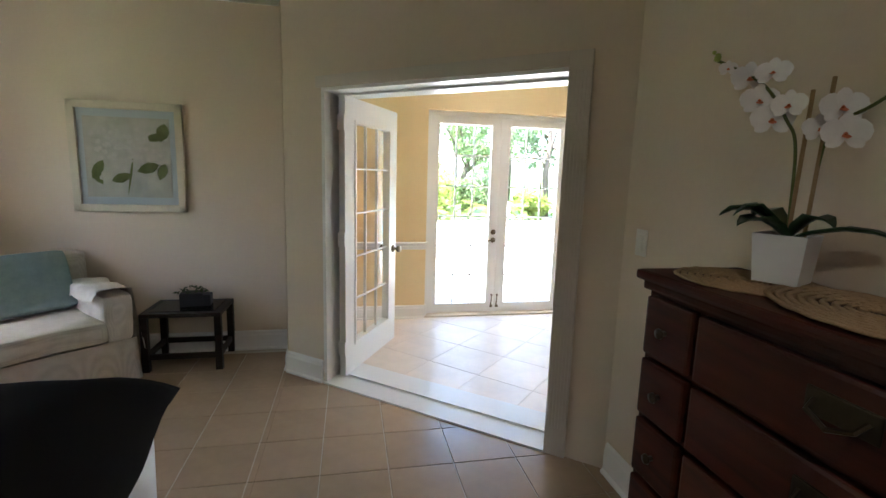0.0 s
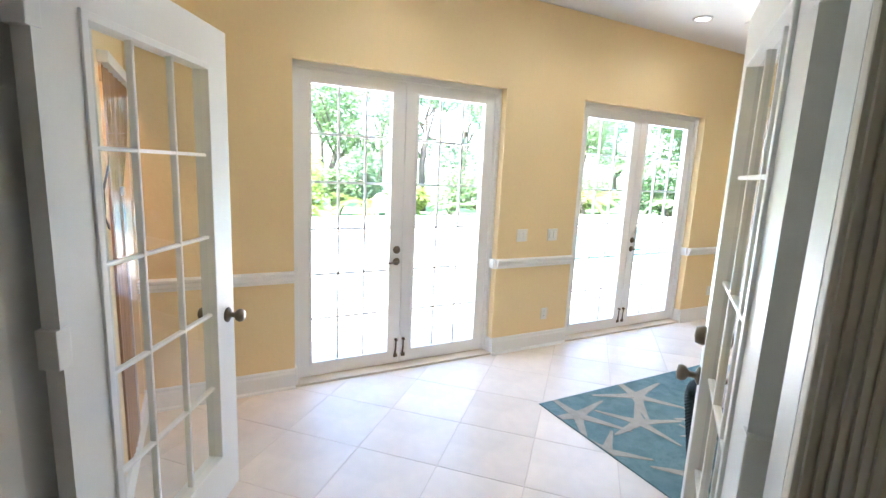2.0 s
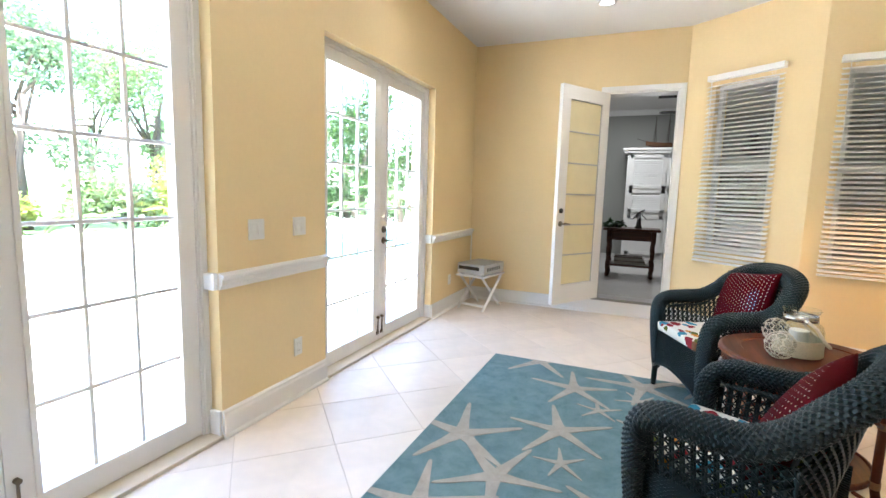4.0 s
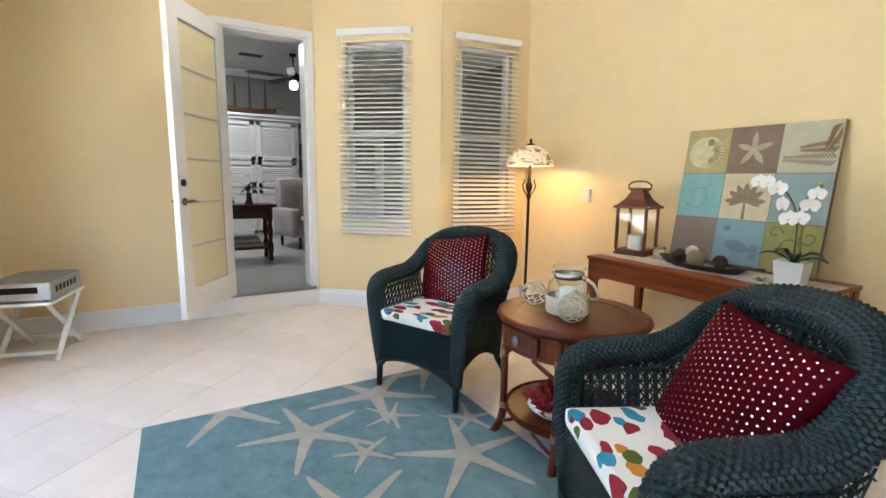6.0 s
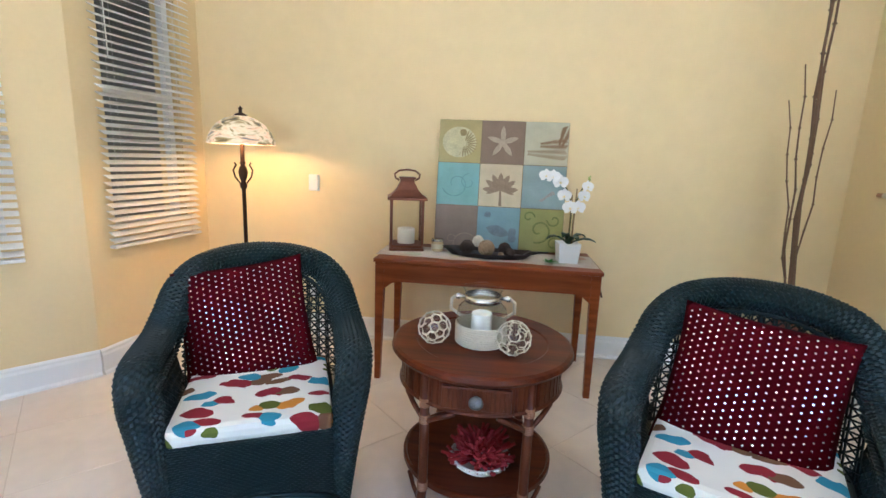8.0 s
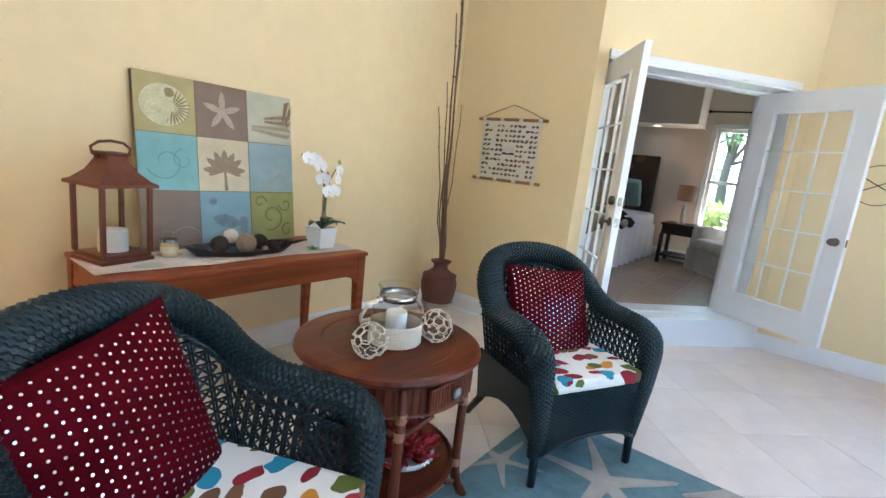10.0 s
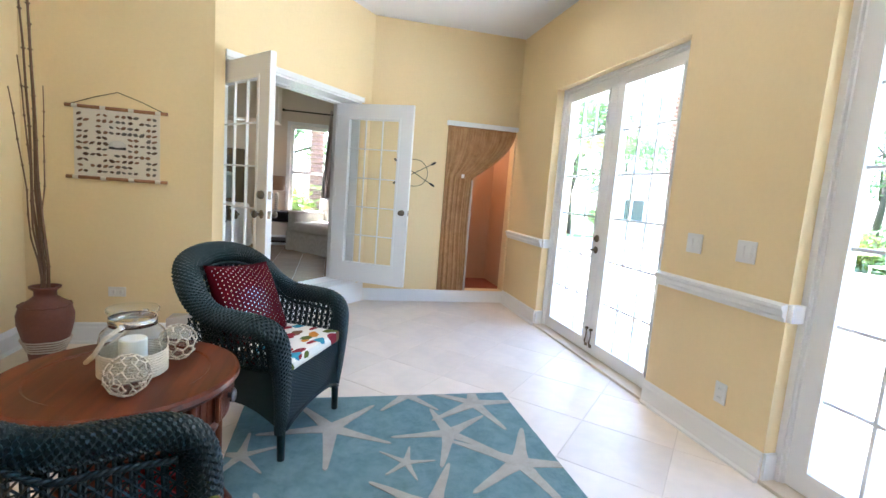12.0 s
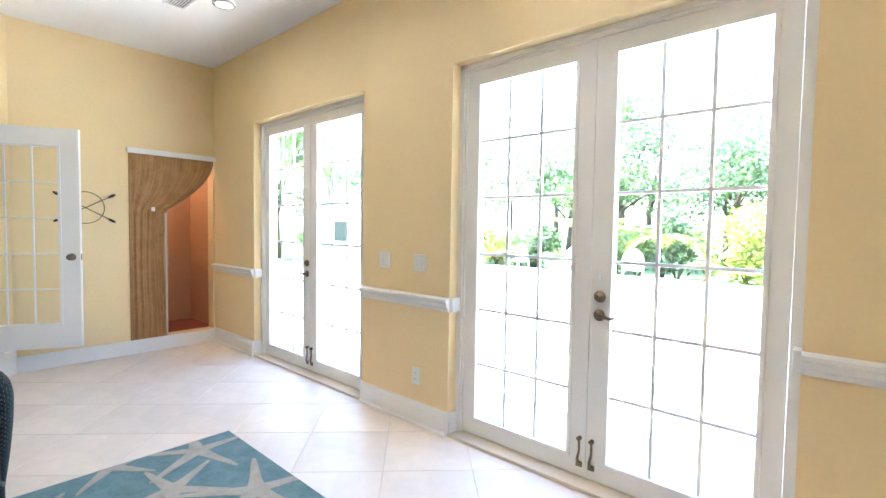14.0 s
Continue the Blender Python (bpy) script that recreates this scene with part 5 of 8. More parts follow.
def arcband(cx, cz, r0, r1, a0, a1, w, n=14):
    o, i_ = [], []
    for k in range(n + 1):
        t = k / n
        a, q = radians(a0 + (a1 - a0) * t), r0 + (r1 - r0) * t
        o.append((cx + (q + w) * math.cos(a), cz + (q + w) * math.sin(a)))
        i_.append((cx + (q - w) * math.cos(a), cz + (q - w) * math.sin(a)))
    return [[o[k], o[k + 1], i_[k + 1], i_[k]] for k in range(n)]


motif(0, [[(-0.02 + 0.40 * math.cos(a * 0.3), -0.02 + 0.36 * math.sin(a * 0.3)) for a in range(21)]], (0.60, 0.56, 0.34), "shell_disc")
motif(0, [leafpoly(0.10 + 0.05 * math.cos(radians(a)), -0.05 + 0.05 * math.sin(radians(a)), 0.27, 0.016, a) for a in range(-110, 75, 14)] + [leafpoly(0.02, 0.12, 0.18, 0.09, 60)], (0.28, 0.22, 0.10), "shell_ribs")
motif(1, [leafpoly(-0.08 * math.cos(radians(90 + 72 * k)), -0.08 * math.sin(radians(90 + 72 * k)), 0.46, 0.062, 90 + 72 * k) for k in range(5)], (0.44, 0.36, 0.26), "star")
fr = []
for (bx, bz, ang, ln) in ((0.48, -0.25, 178, 0.85), (0.5, 0.02, 185, 0.6), (0.48, 0.42, 250, 0.45)):
    for q in range(16):
        s = q / 15
        px, pz = bx + s * ln * math.cos(radians(ang)), bz + s * ln * math.sin(radians(ang))
        for sd in (48, -48):
            fr.append(leafpoly(px, pz, 0.19 * (1 - 0.6 * s), 0.014, ang + sd))
motif(2, fr, (0.24, 0.15, 0.08), "fern")
motif(3, arcband(-0.05, 0.0, 0.33, 0.10, 200, 560, 0.012, 30) + arcband(0.25, 0.05, 0.2, 0.06, 90, 420, 0.010, 20), (0.17, 0.33, 0.34), "aqua_scroll")
motif(4, [leafpoly(0, -0.12, 0.42, 0.07, a) for a in (5, 35, 62, 90, 118, 146, 176)] + [leafpoly(0, -0.05, 0.36, 0.05, a) for a in (-25, 205)] + [[(-0.02, -0.48), (0.05, -0.48), (0.02, -0.05), (-0.02, -0.05)]], (0.30, 0.22, 0.15), "palm")
motif(5, [leafpoly(-0.1 + 0.06 * k, -0.3 + 0.02 * k, 0.12, 0.03, 20 * k) for k in range(7)], (0.36, 0.34, 0.33), "specks")
motif(6, arcband(0.2, -0.45, 0.34, 0.22, 20, 200, 0.012, 18) + arcband(-0.1, -0.3, 0.12, 0.05, 0, 320, 0.010, 14), (0.34, 0.26, 0.20), "brown_scroll")
motif(7, [leafpoly(0.3, -0.15, 0.6, 0.13, 165), leafpoly(0.25, -0.15, 0.22, 0.10, 40), leafpoly(0.25, -0.15, 0.22, 0.10, -40), leafpoly(-0.35, 0.28, 0.18, 0.07, 20), leafpoly(-0.2, 0.25, 0.15, 0.06, 120)], (0.20, 0.26, 0.30), "fish")
motif(8, arcband(-0.05, 0.0, 0.30, 0.06, 250, 650, 0.02, 30) + arcband(0.28, 0.25, 0.16, 0.04, 180, 520, 0.018, 20) + arcband(-0.3, 0.3, 0.14, 0.04, 0, 330, 0.018, 16) + arcband(0.3, -0.3, 0.15, 0.04, 60, 400, 0.018, 16), (0.20, 0.22, 0.07), "olive_scroll")

# ---- orchids ----
PETAL = mat("white_petal", (0.82, 0.80, 0.78), rough=0.6, spread=0.05, grain=40, bump=0.1)
LIP = mat("orange_lip", (0.60, 0.16, 0.05), rough=0.6)
LEAFG = mat("dark_waxy_leaf", (0.020, 0.055, 0.018), rough=0.35, spread=0.15, grain=50, bump=0.1)
STEM = mat("orchid_stem", (0.10, 0.12, 0.03), rough=0.6, spread=0.2)
CANE = mat("bamboo_cane", (0.30, 0.19, 0.09), rough=0.6, spread=0.2, grain=60)
POTW = mat("white_ceramic", (0.80, 0.80, 0.80), rough=0.3, spread=0.02)


def petal(bm, m, ln, wd):
    prof = [(0.0, 0.25), (0.25, 0.75), (0.55, 1.0), (0.8, 0.8), (1.0, 0.25)]
    lft = [bm.verts.new(m @ Vector((-wd * h, ln * u, 0.10 * ln * u * u + 0.08 * wd * h))) for u, h in prof]
    mid = [bm.verts.new(m @ Vector((0, ln * u, 0.10 * ln * u * u - 0.05 * wd))) for u, h in prof]
    rgt = [bm.verts.new(m @ Vector((wd * h, ln * u, 0.10 * ln * u * u + 0.08 * wd * h))) for u, h in prof]
    for a, b in ((lft, mid), (mid, rgt)):
        for i in range(4):
            bm.faces.new((a[i], b[i], b[i + 1], a[i + 1]))


def flower(parent, p, face, size, lip):
    q = Vector(face).to_track_quat("Z", "Y").to_matrix().to_4x4()
    m = Matrix.Translation(p) @ q
    bm = bmesh.new()
    for a, ln, wd in ((0, 1.0, 0.36), (130, 0.95, 0.33), (230, 0.95, 0.33), (75, 1.05, 0.62), (285, 1.05, 0.62)):
        petal(bm, m @ pose(0, 0, 0, 0, 0, a), size * ln, size * wd)
    f = part("flower", bm, PETAL, parent, "white orchid flower", smooth=True)
    bm = bmesh.new()
    petal(bm, m @ pose(0, 0, 0.002, 45, 0, 180), size * 0.45, size * 0.20)
    lathe(bm, [(0.0, 0.0), (size * 0.10, 0.004), (0.0, size * 0.16)], 8, m, cap=False)
    part("lip", bm, lip, f, smooth=True)


def orchid(m, label, pw_, ph, sprays, leaves, lip, fs, group=""):
    o = thing("potted_orchid", label, "plant", m, group)
    bm = bmesh.new()
    b = pw_ * 0.42
    tt = pw_ * 0.5
    rows = [(b, 0), (tt, ph), (tt - 0.008, ph), (b - 0.006, ph * 0.8)]
    prev = None
    for q, z in rows:
        ring = [bm.verts.new((sx * q, sy * q, z)) for sx, sy in ((1, 1), (-1, 1), (-1, -1), (1, -1))]
        if prev:
            for i in range(4):
                bm.faces.new((prev[i], prev[(i + 1) % 4], ring[(i + 1) % 4], ring[i]))
        else:
            bm.faces.new(list(reversed(ring)))
        prev = ring
    bm.faces.new(prev)
    part("pot", bm, POTW, o, "square white ceramic pot")
    for a, ln, wd, rise in leaves:
        ca, sa = math.cos(radians(a)), math.sin(radians(a))
        bm = bmesh.new()
        prof = [(0.0, 0.3), (0.25, 0.8), (0.55, 1.0), (0.8, 0.75), (0.95, 0.3), (1.0, 0.05)]
        rowsv = []
        for u, h in prof:
            ctr = Vector((ca * ln * u, sa * ln * u, ph * 0.9 + rise * math.sin(u * 2.4) * ln))
            sd = Vector((-sa, ca, 0)) * (wd * h)
            rowsv.append([bm.verts.new(ctr - sd + Vector((0, 0, 0.3 * wd * h))), bm.verts.new(ctr), bm.verts.new(ctr + sd + Vector((0, 0, 0.3 * wd * h))), bm.verts.new(ctr - Vector((0, 0, 0.004)))])
        for p, q in zip(rowsv, rowsv[1:]):
            bm.faces.new((p[0], p[1], q[1], q[0]))
            bm.faces.new((p[1], p[2], q[2], q[1]))
            bm.faces.new((p[2], p[3], q[3], q[2]))
            bm.faces.new((p[3], p[0], q[0], q[3]))
        part("leaf", bm, LEAFG, o, "dark green strap leaf", smooth=True)
    g = random.Random(4)
    for pts, cane_top, flowers in sprays:
        st = part("stem", rod(smooth_path(pts, 6), [0.0035 * fs] * (6 * (len(pts) - 1) + 1), 6), STEM, o, "arching flower stem", smooth=True)
        if cane_top:
            part("cane", rod([pts[0], cane_top], 0.0045 * fs, 6), CANE, o, "thin bamboo support cane")
        for p, face, s in flowers:
            flower(st, Vector(p), face, s, lip)
        e = pts[-1]
        bm = bmesh.new()
        for k in range(3):
            bmesh.ops.create_icosphere(bm, subdivisions=1, radius=0.009 * fs * (1 - 0.2 * k), matrix=Matrix.Translation(Vector(e) + Vector((g.uniform(-1, 1), g.uniform(-1, 1), 0.6 * k)) * 0.012 * fs))
        part("buds", bm, mat("green_bud", (0.36, 0.42, 0.10), rough=0.6), st, smooth=True)
    return o


F = (0.1, 0.9, 0.25)
orchid(pose(2.315, -3.86, CZ + 0.006, 0, 0, 5), "white potted orchid in a square pot on the console", 0.13, 0.118,
       [([(0.0, 0.0, 0.1), (0.0, 0.01, 0.30), (0.03, 0.02, 0.42), (0.10, 0.03, 0.50), (0.19, 0.03, 0.52)], (0.0, 0.0, 0.40),
         [((0.17, 0.05, 0.51), F, 0.040), ((0.13, 0.05, 0.505), (0.4, 0.8, 0.2), 0.042), ((0.085, 0.05, 0.475), F, 0.044), ((0.055, 0.05, 0.40), (0.5, 0.8, 0.0), 0.042), ((0.02, 0.06, 0.33), F, 0.044)]),
        ([(-0.02, 0.0, 0.1), (-0.02, 0.0, 0.30), (-0.04, 0.02, 0.42), (-0.09, 0.03, 0.50)], (-0.025, 0.0, 0.44),
         [((-0.075, 0.04, 0.455), (-0.2, 0.9, 0.2), 0.036), ((-0.055, 0.05, 0.40), (-0.3, 0.8, 0.1), 0.040), ((-0.025, 0.06, 0.335), F, 0.042)])],
       [(20, 0.15, 0.026, 0.35), (165, 0.16, 0.026, 0.25), (110, 0.10, 0.028, 0.55), (60, 0.11, 0.024, 0.7), (200, 0.12, 0.024, 0.5)], mat("pale_yellow_lip", (0.75, 0.62, 0.35), rough=0.6), 1.0)
# small green sprig on the runner
sp_ = thing("green_sprig", "small green leafy sprig on the runner", "ornament", pose(2.424, -3.785, CZ + 0.006))
bm = bmesh.new()
for k in range(12):
    petal(bm, pose(0, 0, 0.004, 8 + 4 * (k % 3), 0, 30 * k), 0.032 + 0.012 * (k % 2), 0.008)
part("leaves", bm, mat("bright_green_leaf", (0.04, 0.20, 0.03), rough=0.5), sp_, smooth=True)

# ---- floor lamp ----
BRONZE = mat("dark_bronze", (0.045, 0.022, 0.014), rough=0.42, metal=0.75, spread=0.2, grain=80, bump=0.15)
lp = thing("floor_lamp", "bronze floor lamp with a lit stained-glass dome shade", "floor lamp", pose(4.40, -3.895, 0.0) @ Matrix.Diagonal((1, 1, 0.982, 1)))
part("base", turned([(0.0, 0.0), (0.15, 0.0), (0.155, 0.01), (0.14, 0.022), (0.08, 0.035), (0.03, 0.06), (0.018, 0.09), (0.0, 0.09)], 32), BRONZE, lp, "round weighted foot", smooth=True)
part("pole", turned([(0.012, 0.08), (0.016, 0.12), (0.0125, 0.2), (0.0125, 1.13), (0.020, 1.14), (0.024, 1.16), (0.014, 1.18), (0.024, 1.21), (0.030, 1.24), (0.024, 1.27), (0.012, 1.29), (0.020, 1.30), (0.013, 1.315), (0.013, 1.62)], 16), BRONZE, lp, smooth=True)
for s in (0, 1):
    a = s * math.pi + 0.6
    part("scroll", rod([(0.02 * math.cos(a), 0.02 * math.sin(a), 1.17), (0.048 * math.cos(a), 0.048 * math.sin(a), 1.21), (0.058 * math.cos(a), 0.058 * math.sin(a), 1.255), (0.04 * math.cos(a), 0.04 * math.sin(a), 1.29), (0.05 * math.cos(a), 0.05 * math.sin(a), 1.305)], 0.006, 6), BRONZE, lp, "curled bronze bracket", smooth=True)
SHADE = bpy.data.materials.new("stained_glass_shade")
SHADE.use_nodes = True
sn, sl = SHADE.node_tree.nodes, SHADE.node_tree.links
sb = sn["Principled BSDF"]
sb.inputs["Roughness"].default_value = 0.3
sco = sn.new("ShaderNodeTexCoord")
smp = sn.new("ShaderNodeMapping")
smp.inputs["Scale"].default_value = (9, 9, 26)
sl.new(sco.outputs["Object"], smp.inputs[0])
snz = sn.new("ShaderNodeTexNoise")
snz.inputs["Scale"].default_value = 1.0
snz.inputs["Detail"].default_value = 5
snz.inputs["Distortion"].default_value = 1.0
sl.new(smp.outputs[0], snz.inputs["Vector"])
srp = sn.new("ShaderNodeValToRGB")
for i, (pos, col) in enumerate(((0.30, (0.05, 0.045, 0.03)), (0.42, (0.34, 0.22, 0.08)), (0.50, (0.75, 0.62, 0.42)), (0.58, (0.80, 0.50, 0.30)), (0.68, (0.16, 0.15, 0.13)))):
    e = srp.color_ramp.elements[i] if i < 2 else srp.color_ramp.elements.new(pos)
    e.position, e.color = pos, (*col, 1)
sl.new(snz.outputs[0], srp.inputs[0])
sl.new(srp.outputs[0], sb.inputs["Base Color"])
sl.new(srp.outputs[0], sb.inputs["Emission Color"])
sb.inputs["Emission Strength"].default_value = 0.045
bm = bmesh.new()
prof = [(0.205, 1.425), (0.200, 1.455), (0.178, 1.505), (0.140, 1.552), (0.090, 1.585), (0.040, 1.602)]
lathe(bm, prof, 40, cap=False)
lathe(bm, [(r_ - 0.004, z - 0.003) for r_, z in prof], 40, cap=False)
part("shade", bm, SHADE, lp, "domed stained-glass shade with a landscape", smooth=True)
part("finial", turned([(0.0, 1.598), (0.045, 1.600), (0.036, 1.612), (0.012, 1.622), (0.010, 1.64), (0.014, 1.65), (0.0, 1.665)], 16), BRONZE, lp, smooth=True)
part("cord", rod([(4.32 - 4.32, -0.15, 0.012), (-0.15, -0.28, 0.008), (-0.30, -0.315, 0.03), (-0.315, -0.322, 0.33)], 0.004, 6), mat("brown_cord", (0.06, 0.03, 0.02), rough=0.5), lp, "brown lamp cord")
bulb = bpy.data.lights.new("lamp_bulb", "POINT")
bulb.energy, bulb.color, bulb.shadow_soft_size = 1.3, (1.0, 0.58, 0.22), 0.04
new("lamp_bulb_light", bulb).location = (4.40, -3.895, 1.445)

# ---- windows and blinds ----
BLIND = mat("white_faux_wood_slat", (0.86, 0.85, 0.82), rough=0.4, spread=0.03)


def blind_window(p0, p1, s0, s1, z0, z1, o0, o1, oz0, oz1, label):
    m, L = along(p0, p1)
    wd = thing("window", "white-framed sash window into the dim room behind", "window", m)
    tagged(wd, kind="structure")
    bm = bmesh.new()
    for q in ((o0, oz0, o0 + 0.045, oz1), (o1 - 0.045, oz0, o1, oz1), (o0, oz0, o1, oz0 + 0.05), (o0, oz1 - 0.045, o1, oz1), (o0, (oz0 + oz1) / 2 - 0.03, o1, (oz0 + oz1) / 2 + 0.03)):
        box(bm, q[0], 0.06, q[1], q[2], 0.11, q[3], 0.004)
    part("window_frame", bm, WHITE, wd)
    for a, b in ((oz0 + 0.05, (oz0 + oz1) / 2 - 0.03), ((oz0 + oz1) / 2 + 0.03, oz1 - 0.045)):
        bm = bmesh.new()
        bm.faces.new([bm.verts.new(v) for v in ((o0 + 0.045, 0.085, a), (o1 - 0.045, 0.085, a), (o1 - 0.045, 0.085, b), (o0 + 0.045, 0.085, b))])
        pn_ = part("pane", bm, GLASS, wd)
        pn_.visible_shadow = False
    bl = thing("window_blind", label, "blind", m, "white venetian blinds")
    part("headrail", boxed(s0 - 0.005, -0.062, z1 - 0.055, s1 + 0.005, -0.004, z1, 0.004), BLIND, bl, "white head rail")
    part("bottom_rail", boxed(s0, -0.058, z0, s1, -0.012, z0 + 0.018, 0.004), BLIND, bl)
    n = int((z1 - z0 - 0.09) / 0.0425)
    me = None
    for k in range(n):
        z = z0 + 0.045 + k * (z1 - z0 - 0.11) / n
        if me is None:
            bm = bmesh.new()
            box(bm, s0, -0.024, -0.0014, s1, 0.024, 0.0014)
            ob = part("slat", bm, BLIND, bl)
            me = ob.data
        else:
            ob = new("slat", me)
            ob.parent = bl
        ob.matrix_basis = pose(0, -0.035, z, 26 + 2 * math.sin(k * 1.3), 0, 0)
    for s in (s0 + 0.09, s1 - 0.09):
        part("ladder_cord", rod([(s, -0.061, z1 - 0.05), (s, -0.061, z0 + 0.01)], 0.0012, 4), BLIND, bl)
        part("ladder_cord", rod([(s, -0.010, z1 - 0.05), (s, -0.010, z0 + 0.01)], 0.0012, 4), BLIND, bl)
    part("wand", rod([(s0 + 0.05, -0.066, z1 - 0.04), (s0 + 0.055, -0.068, z1 - 0.75)], 0.004, 6), BLIND, bl, "thin tilt wand")


blind_window(E1, E2, 0.26, 0.957, 0.74, 2.625, 0.32, 0.90, 0.86, 2.53, "white venetian blind over the angled-wall window")
blind_window(E2, SE, 0.12, 0.80, 0.755, 2.59, 0.18, 0.74, 0.86, 2.50, "white venetian blind beside the floor lamp")

# ---- switches and outlets ----
PLATE = mat("white_plastic_plate", (0.78, 0.76, 0.72), rough=0.35, spread=0.02)
SLOT = mat("dark_slot", (0.03, 0.03, 0.03), rough=0.6)


def plate(m, label, cat, kind, w=0.075, h=0.118):
    p = thing("wall_switch" if kind != "outlet" else "wall_outlet", label, cat, m)
    part("cover_plate", boxed(-w / 2, -0.008, -h / 2, w / 2, 0.0, h / 2, 0.003), PLATE, p)
    if kind == "outlet":
        for z in (0.024, -0.024):
            s = part("socket", boxed(-0.017, -0.011, z - 0.016, 0.017, -0.006, z + 0.016, 0.004), PLATE, p)
            part("slots", boxed(-0.008, -0.0114, z - 0.004, -0.006, -0.010, z + 0.006), SLOT, s)
            part("slots", boxed(0.006, -0.0114, z - 0.004, 0.008, -0.010, z + 0.006), SLOT, s)
    elif kind == "switch":
        for x in ((-0.024, 0.024) if w > 0.1 else (0.0,)):
            part("rocker", boxed(x - 0.016, -0.013, -0.033, x + 0.016, -0.007, 0.033, 0.003), PLATE, p)
    else:
        part("box", boxed(-w / 2 + 0.003, -0.03, -h / 2 + 0.003, w / 2 - 0.003, -0.006, h / 2 - 0.003, 0.006), PLATE, p)
        part("rocker", boxed(-0.016, -0.034, -0.025, 0.016, -0.029, 0.025, 0.003), PLATE, p)
    return p


plate(pose(2.105, 0, 1.142), "white rocker switch plate between the french doors", "switch", "switch", 0.118)
plate(pose(2.472, 0, 1.141), "white rocker switch plate nearer the second door", "switch", "switch", 0.118)
plate(pose(2.448, 0, 0.342), "white power outlet low on the wall", "outlet", "outlet")
plate(pose(4.078, YC, 1.150, 0, 0, 180), "white dimmer switch beside the floor lamp", "switch", "dimmer")
plate(pose(4.10, YC, 0.345, 0, 0, 180), "white power outlet behind the lamp cord", "outlet", "outlet")
for y in (-3.70,):
    plate(pose(0.57, y, 0.40, 0, 0, 90) @ pose(0, 0, 0, 0, 90, 0), "white outlet plate set sideways by the vase", "outlet", "outlet")
plate(pose(5.10, 0, 0.36), "white power outlet behind the folding stand", "outlet", "outlet")

# ---- receiver on a folding stand ----
st = thing("folding_stand", "small white folding tray stand in the corner", "stand", pose(5.41, -0.29, 0, 0, 0, -12) @ Matrix.Diagonal((1.12, 1.12, 1, 1)))
part("tabletop", boxed(-0.24, -0.17, 0.40, 0.24, 0.17, 0.42, 0.005), WHITE, st)
for y in (-0.15, 0.15):
    part("leg", rod([(-0.20, y, 0.0), (0.20, y, 0.405)], 0.017, 4), WHITE, st)
    part("leg", rod([(0.20, y * 0.88, 0.0), (-0.20, y * 0.88, 0.405)], 0.017, 4), WHITE, st)
for x in (-0.17, 0.17):
    part("stretcher", boxed(x - 0.012, -0.15, 0.045, x + 0.012, 0.15, 0.07, 0.003), WHITE, st)
rc = thing("media_player", "silver-grey media player on the folding stand", "electronics", pose(5.41, -0.29, 0.42, 0, 0, -12) @ Matrix.Diagonal((1.12, 1.15, 1.05, 1)))
SILVER = mat("silver_plastic", (0.42, 0.42, 0.42), rough=0.4, metal=0.3, spread=0.04)
part("case", boxed(-0.215, -0.16, 0.012, 0.215, 0.16, 0.125, 0.006), SILVER, rc)
part("display", boxed(-0.218, -0.10, 0.06, -0.2145, 0.14, 0.10, 0.001), mat("black_gloss", (0.01, 0.01, 0.012), rough=0.15), rc, "black display window")
part("lid", boxed(-0.21, -0.155, 0.124, 0.21, 0.155, 0.128, 0.002), mat("grey_lid", (0.25, 0.25, 0.25), rough=0.4), rc)
for k in range(6):
    part("vent", boxed(-0.15 + 0.05 * k, -0.1615, 0.05, -0.12 + 0.05 * k, -0.1595, 0.09), SLOT, rc)
for x in (-0.17, 0.17):
    for y in (-0.12, 0.12):
        part("foot", turned([(0.0, 0.0), (0.018, 0.0), (0.018, 0.012), (0.0, 0.012)], 12, Matrix.Translation((x, y, 0))), SLOT, rc)

# ---- shell wall hanging ----
hg = thing("wall_hanging", "cream cloth wall hanging with rows of small shells", "wall hanging", pose(0.572, -3.684, 1.488, 0, 0, 90))
part("cloth", boxed(-0.275, -0.012, -0.235, 0.275, -0.008, 0.245), mat("cream_cloth", (0.68, 0.61, 0.50), rough=0.95, grain=220, bump=0.3), hg)
RODW = mat("bamboo_rod", (0.30, 0.13, 0.05), rough=0.5, spread=0.2, grain=60)
for z in (0.255, -0.245):
    rd = part("rod", rod([(-0.325, -0.012, z), (0.325, -0.012, z)], 0.013, 10), RODW, hg, "reddish bamboo rod", smooth=True)
    for x in (-0.265, -0.09, 0.09, 0.265):
        part("loop", turned([(0.0142, -0.018), (0.0148, 0.0), (0.0142, 0.018)], 12, pose(x, -0.012, z, 0, 90), cap=False), MATS["cream_cloth"], rd)
part("cord", rod([(-0.30, -0.012, 0.262), (-0.15, -0.006, 0.325), (0.0, -0.004, 0.375), (0.15, -0.006, 0.325), (0.30, -0.012, 0.262)], 0.003, 5), mat("dark_twine", (0.12, 0.09, 0.06), rough=0.9), hg, "dark hanging cord")
rng = random.Random(9)
SHELLS = [mat("shell_brown", (0.09, 0.045, 0.025), rough=0.5), mat("shell_grey", (0.13, 0.11, 0.09), rough=0.5), mat("shell_tan", (0.22, 0.11, 0.055), rough=0.5)]
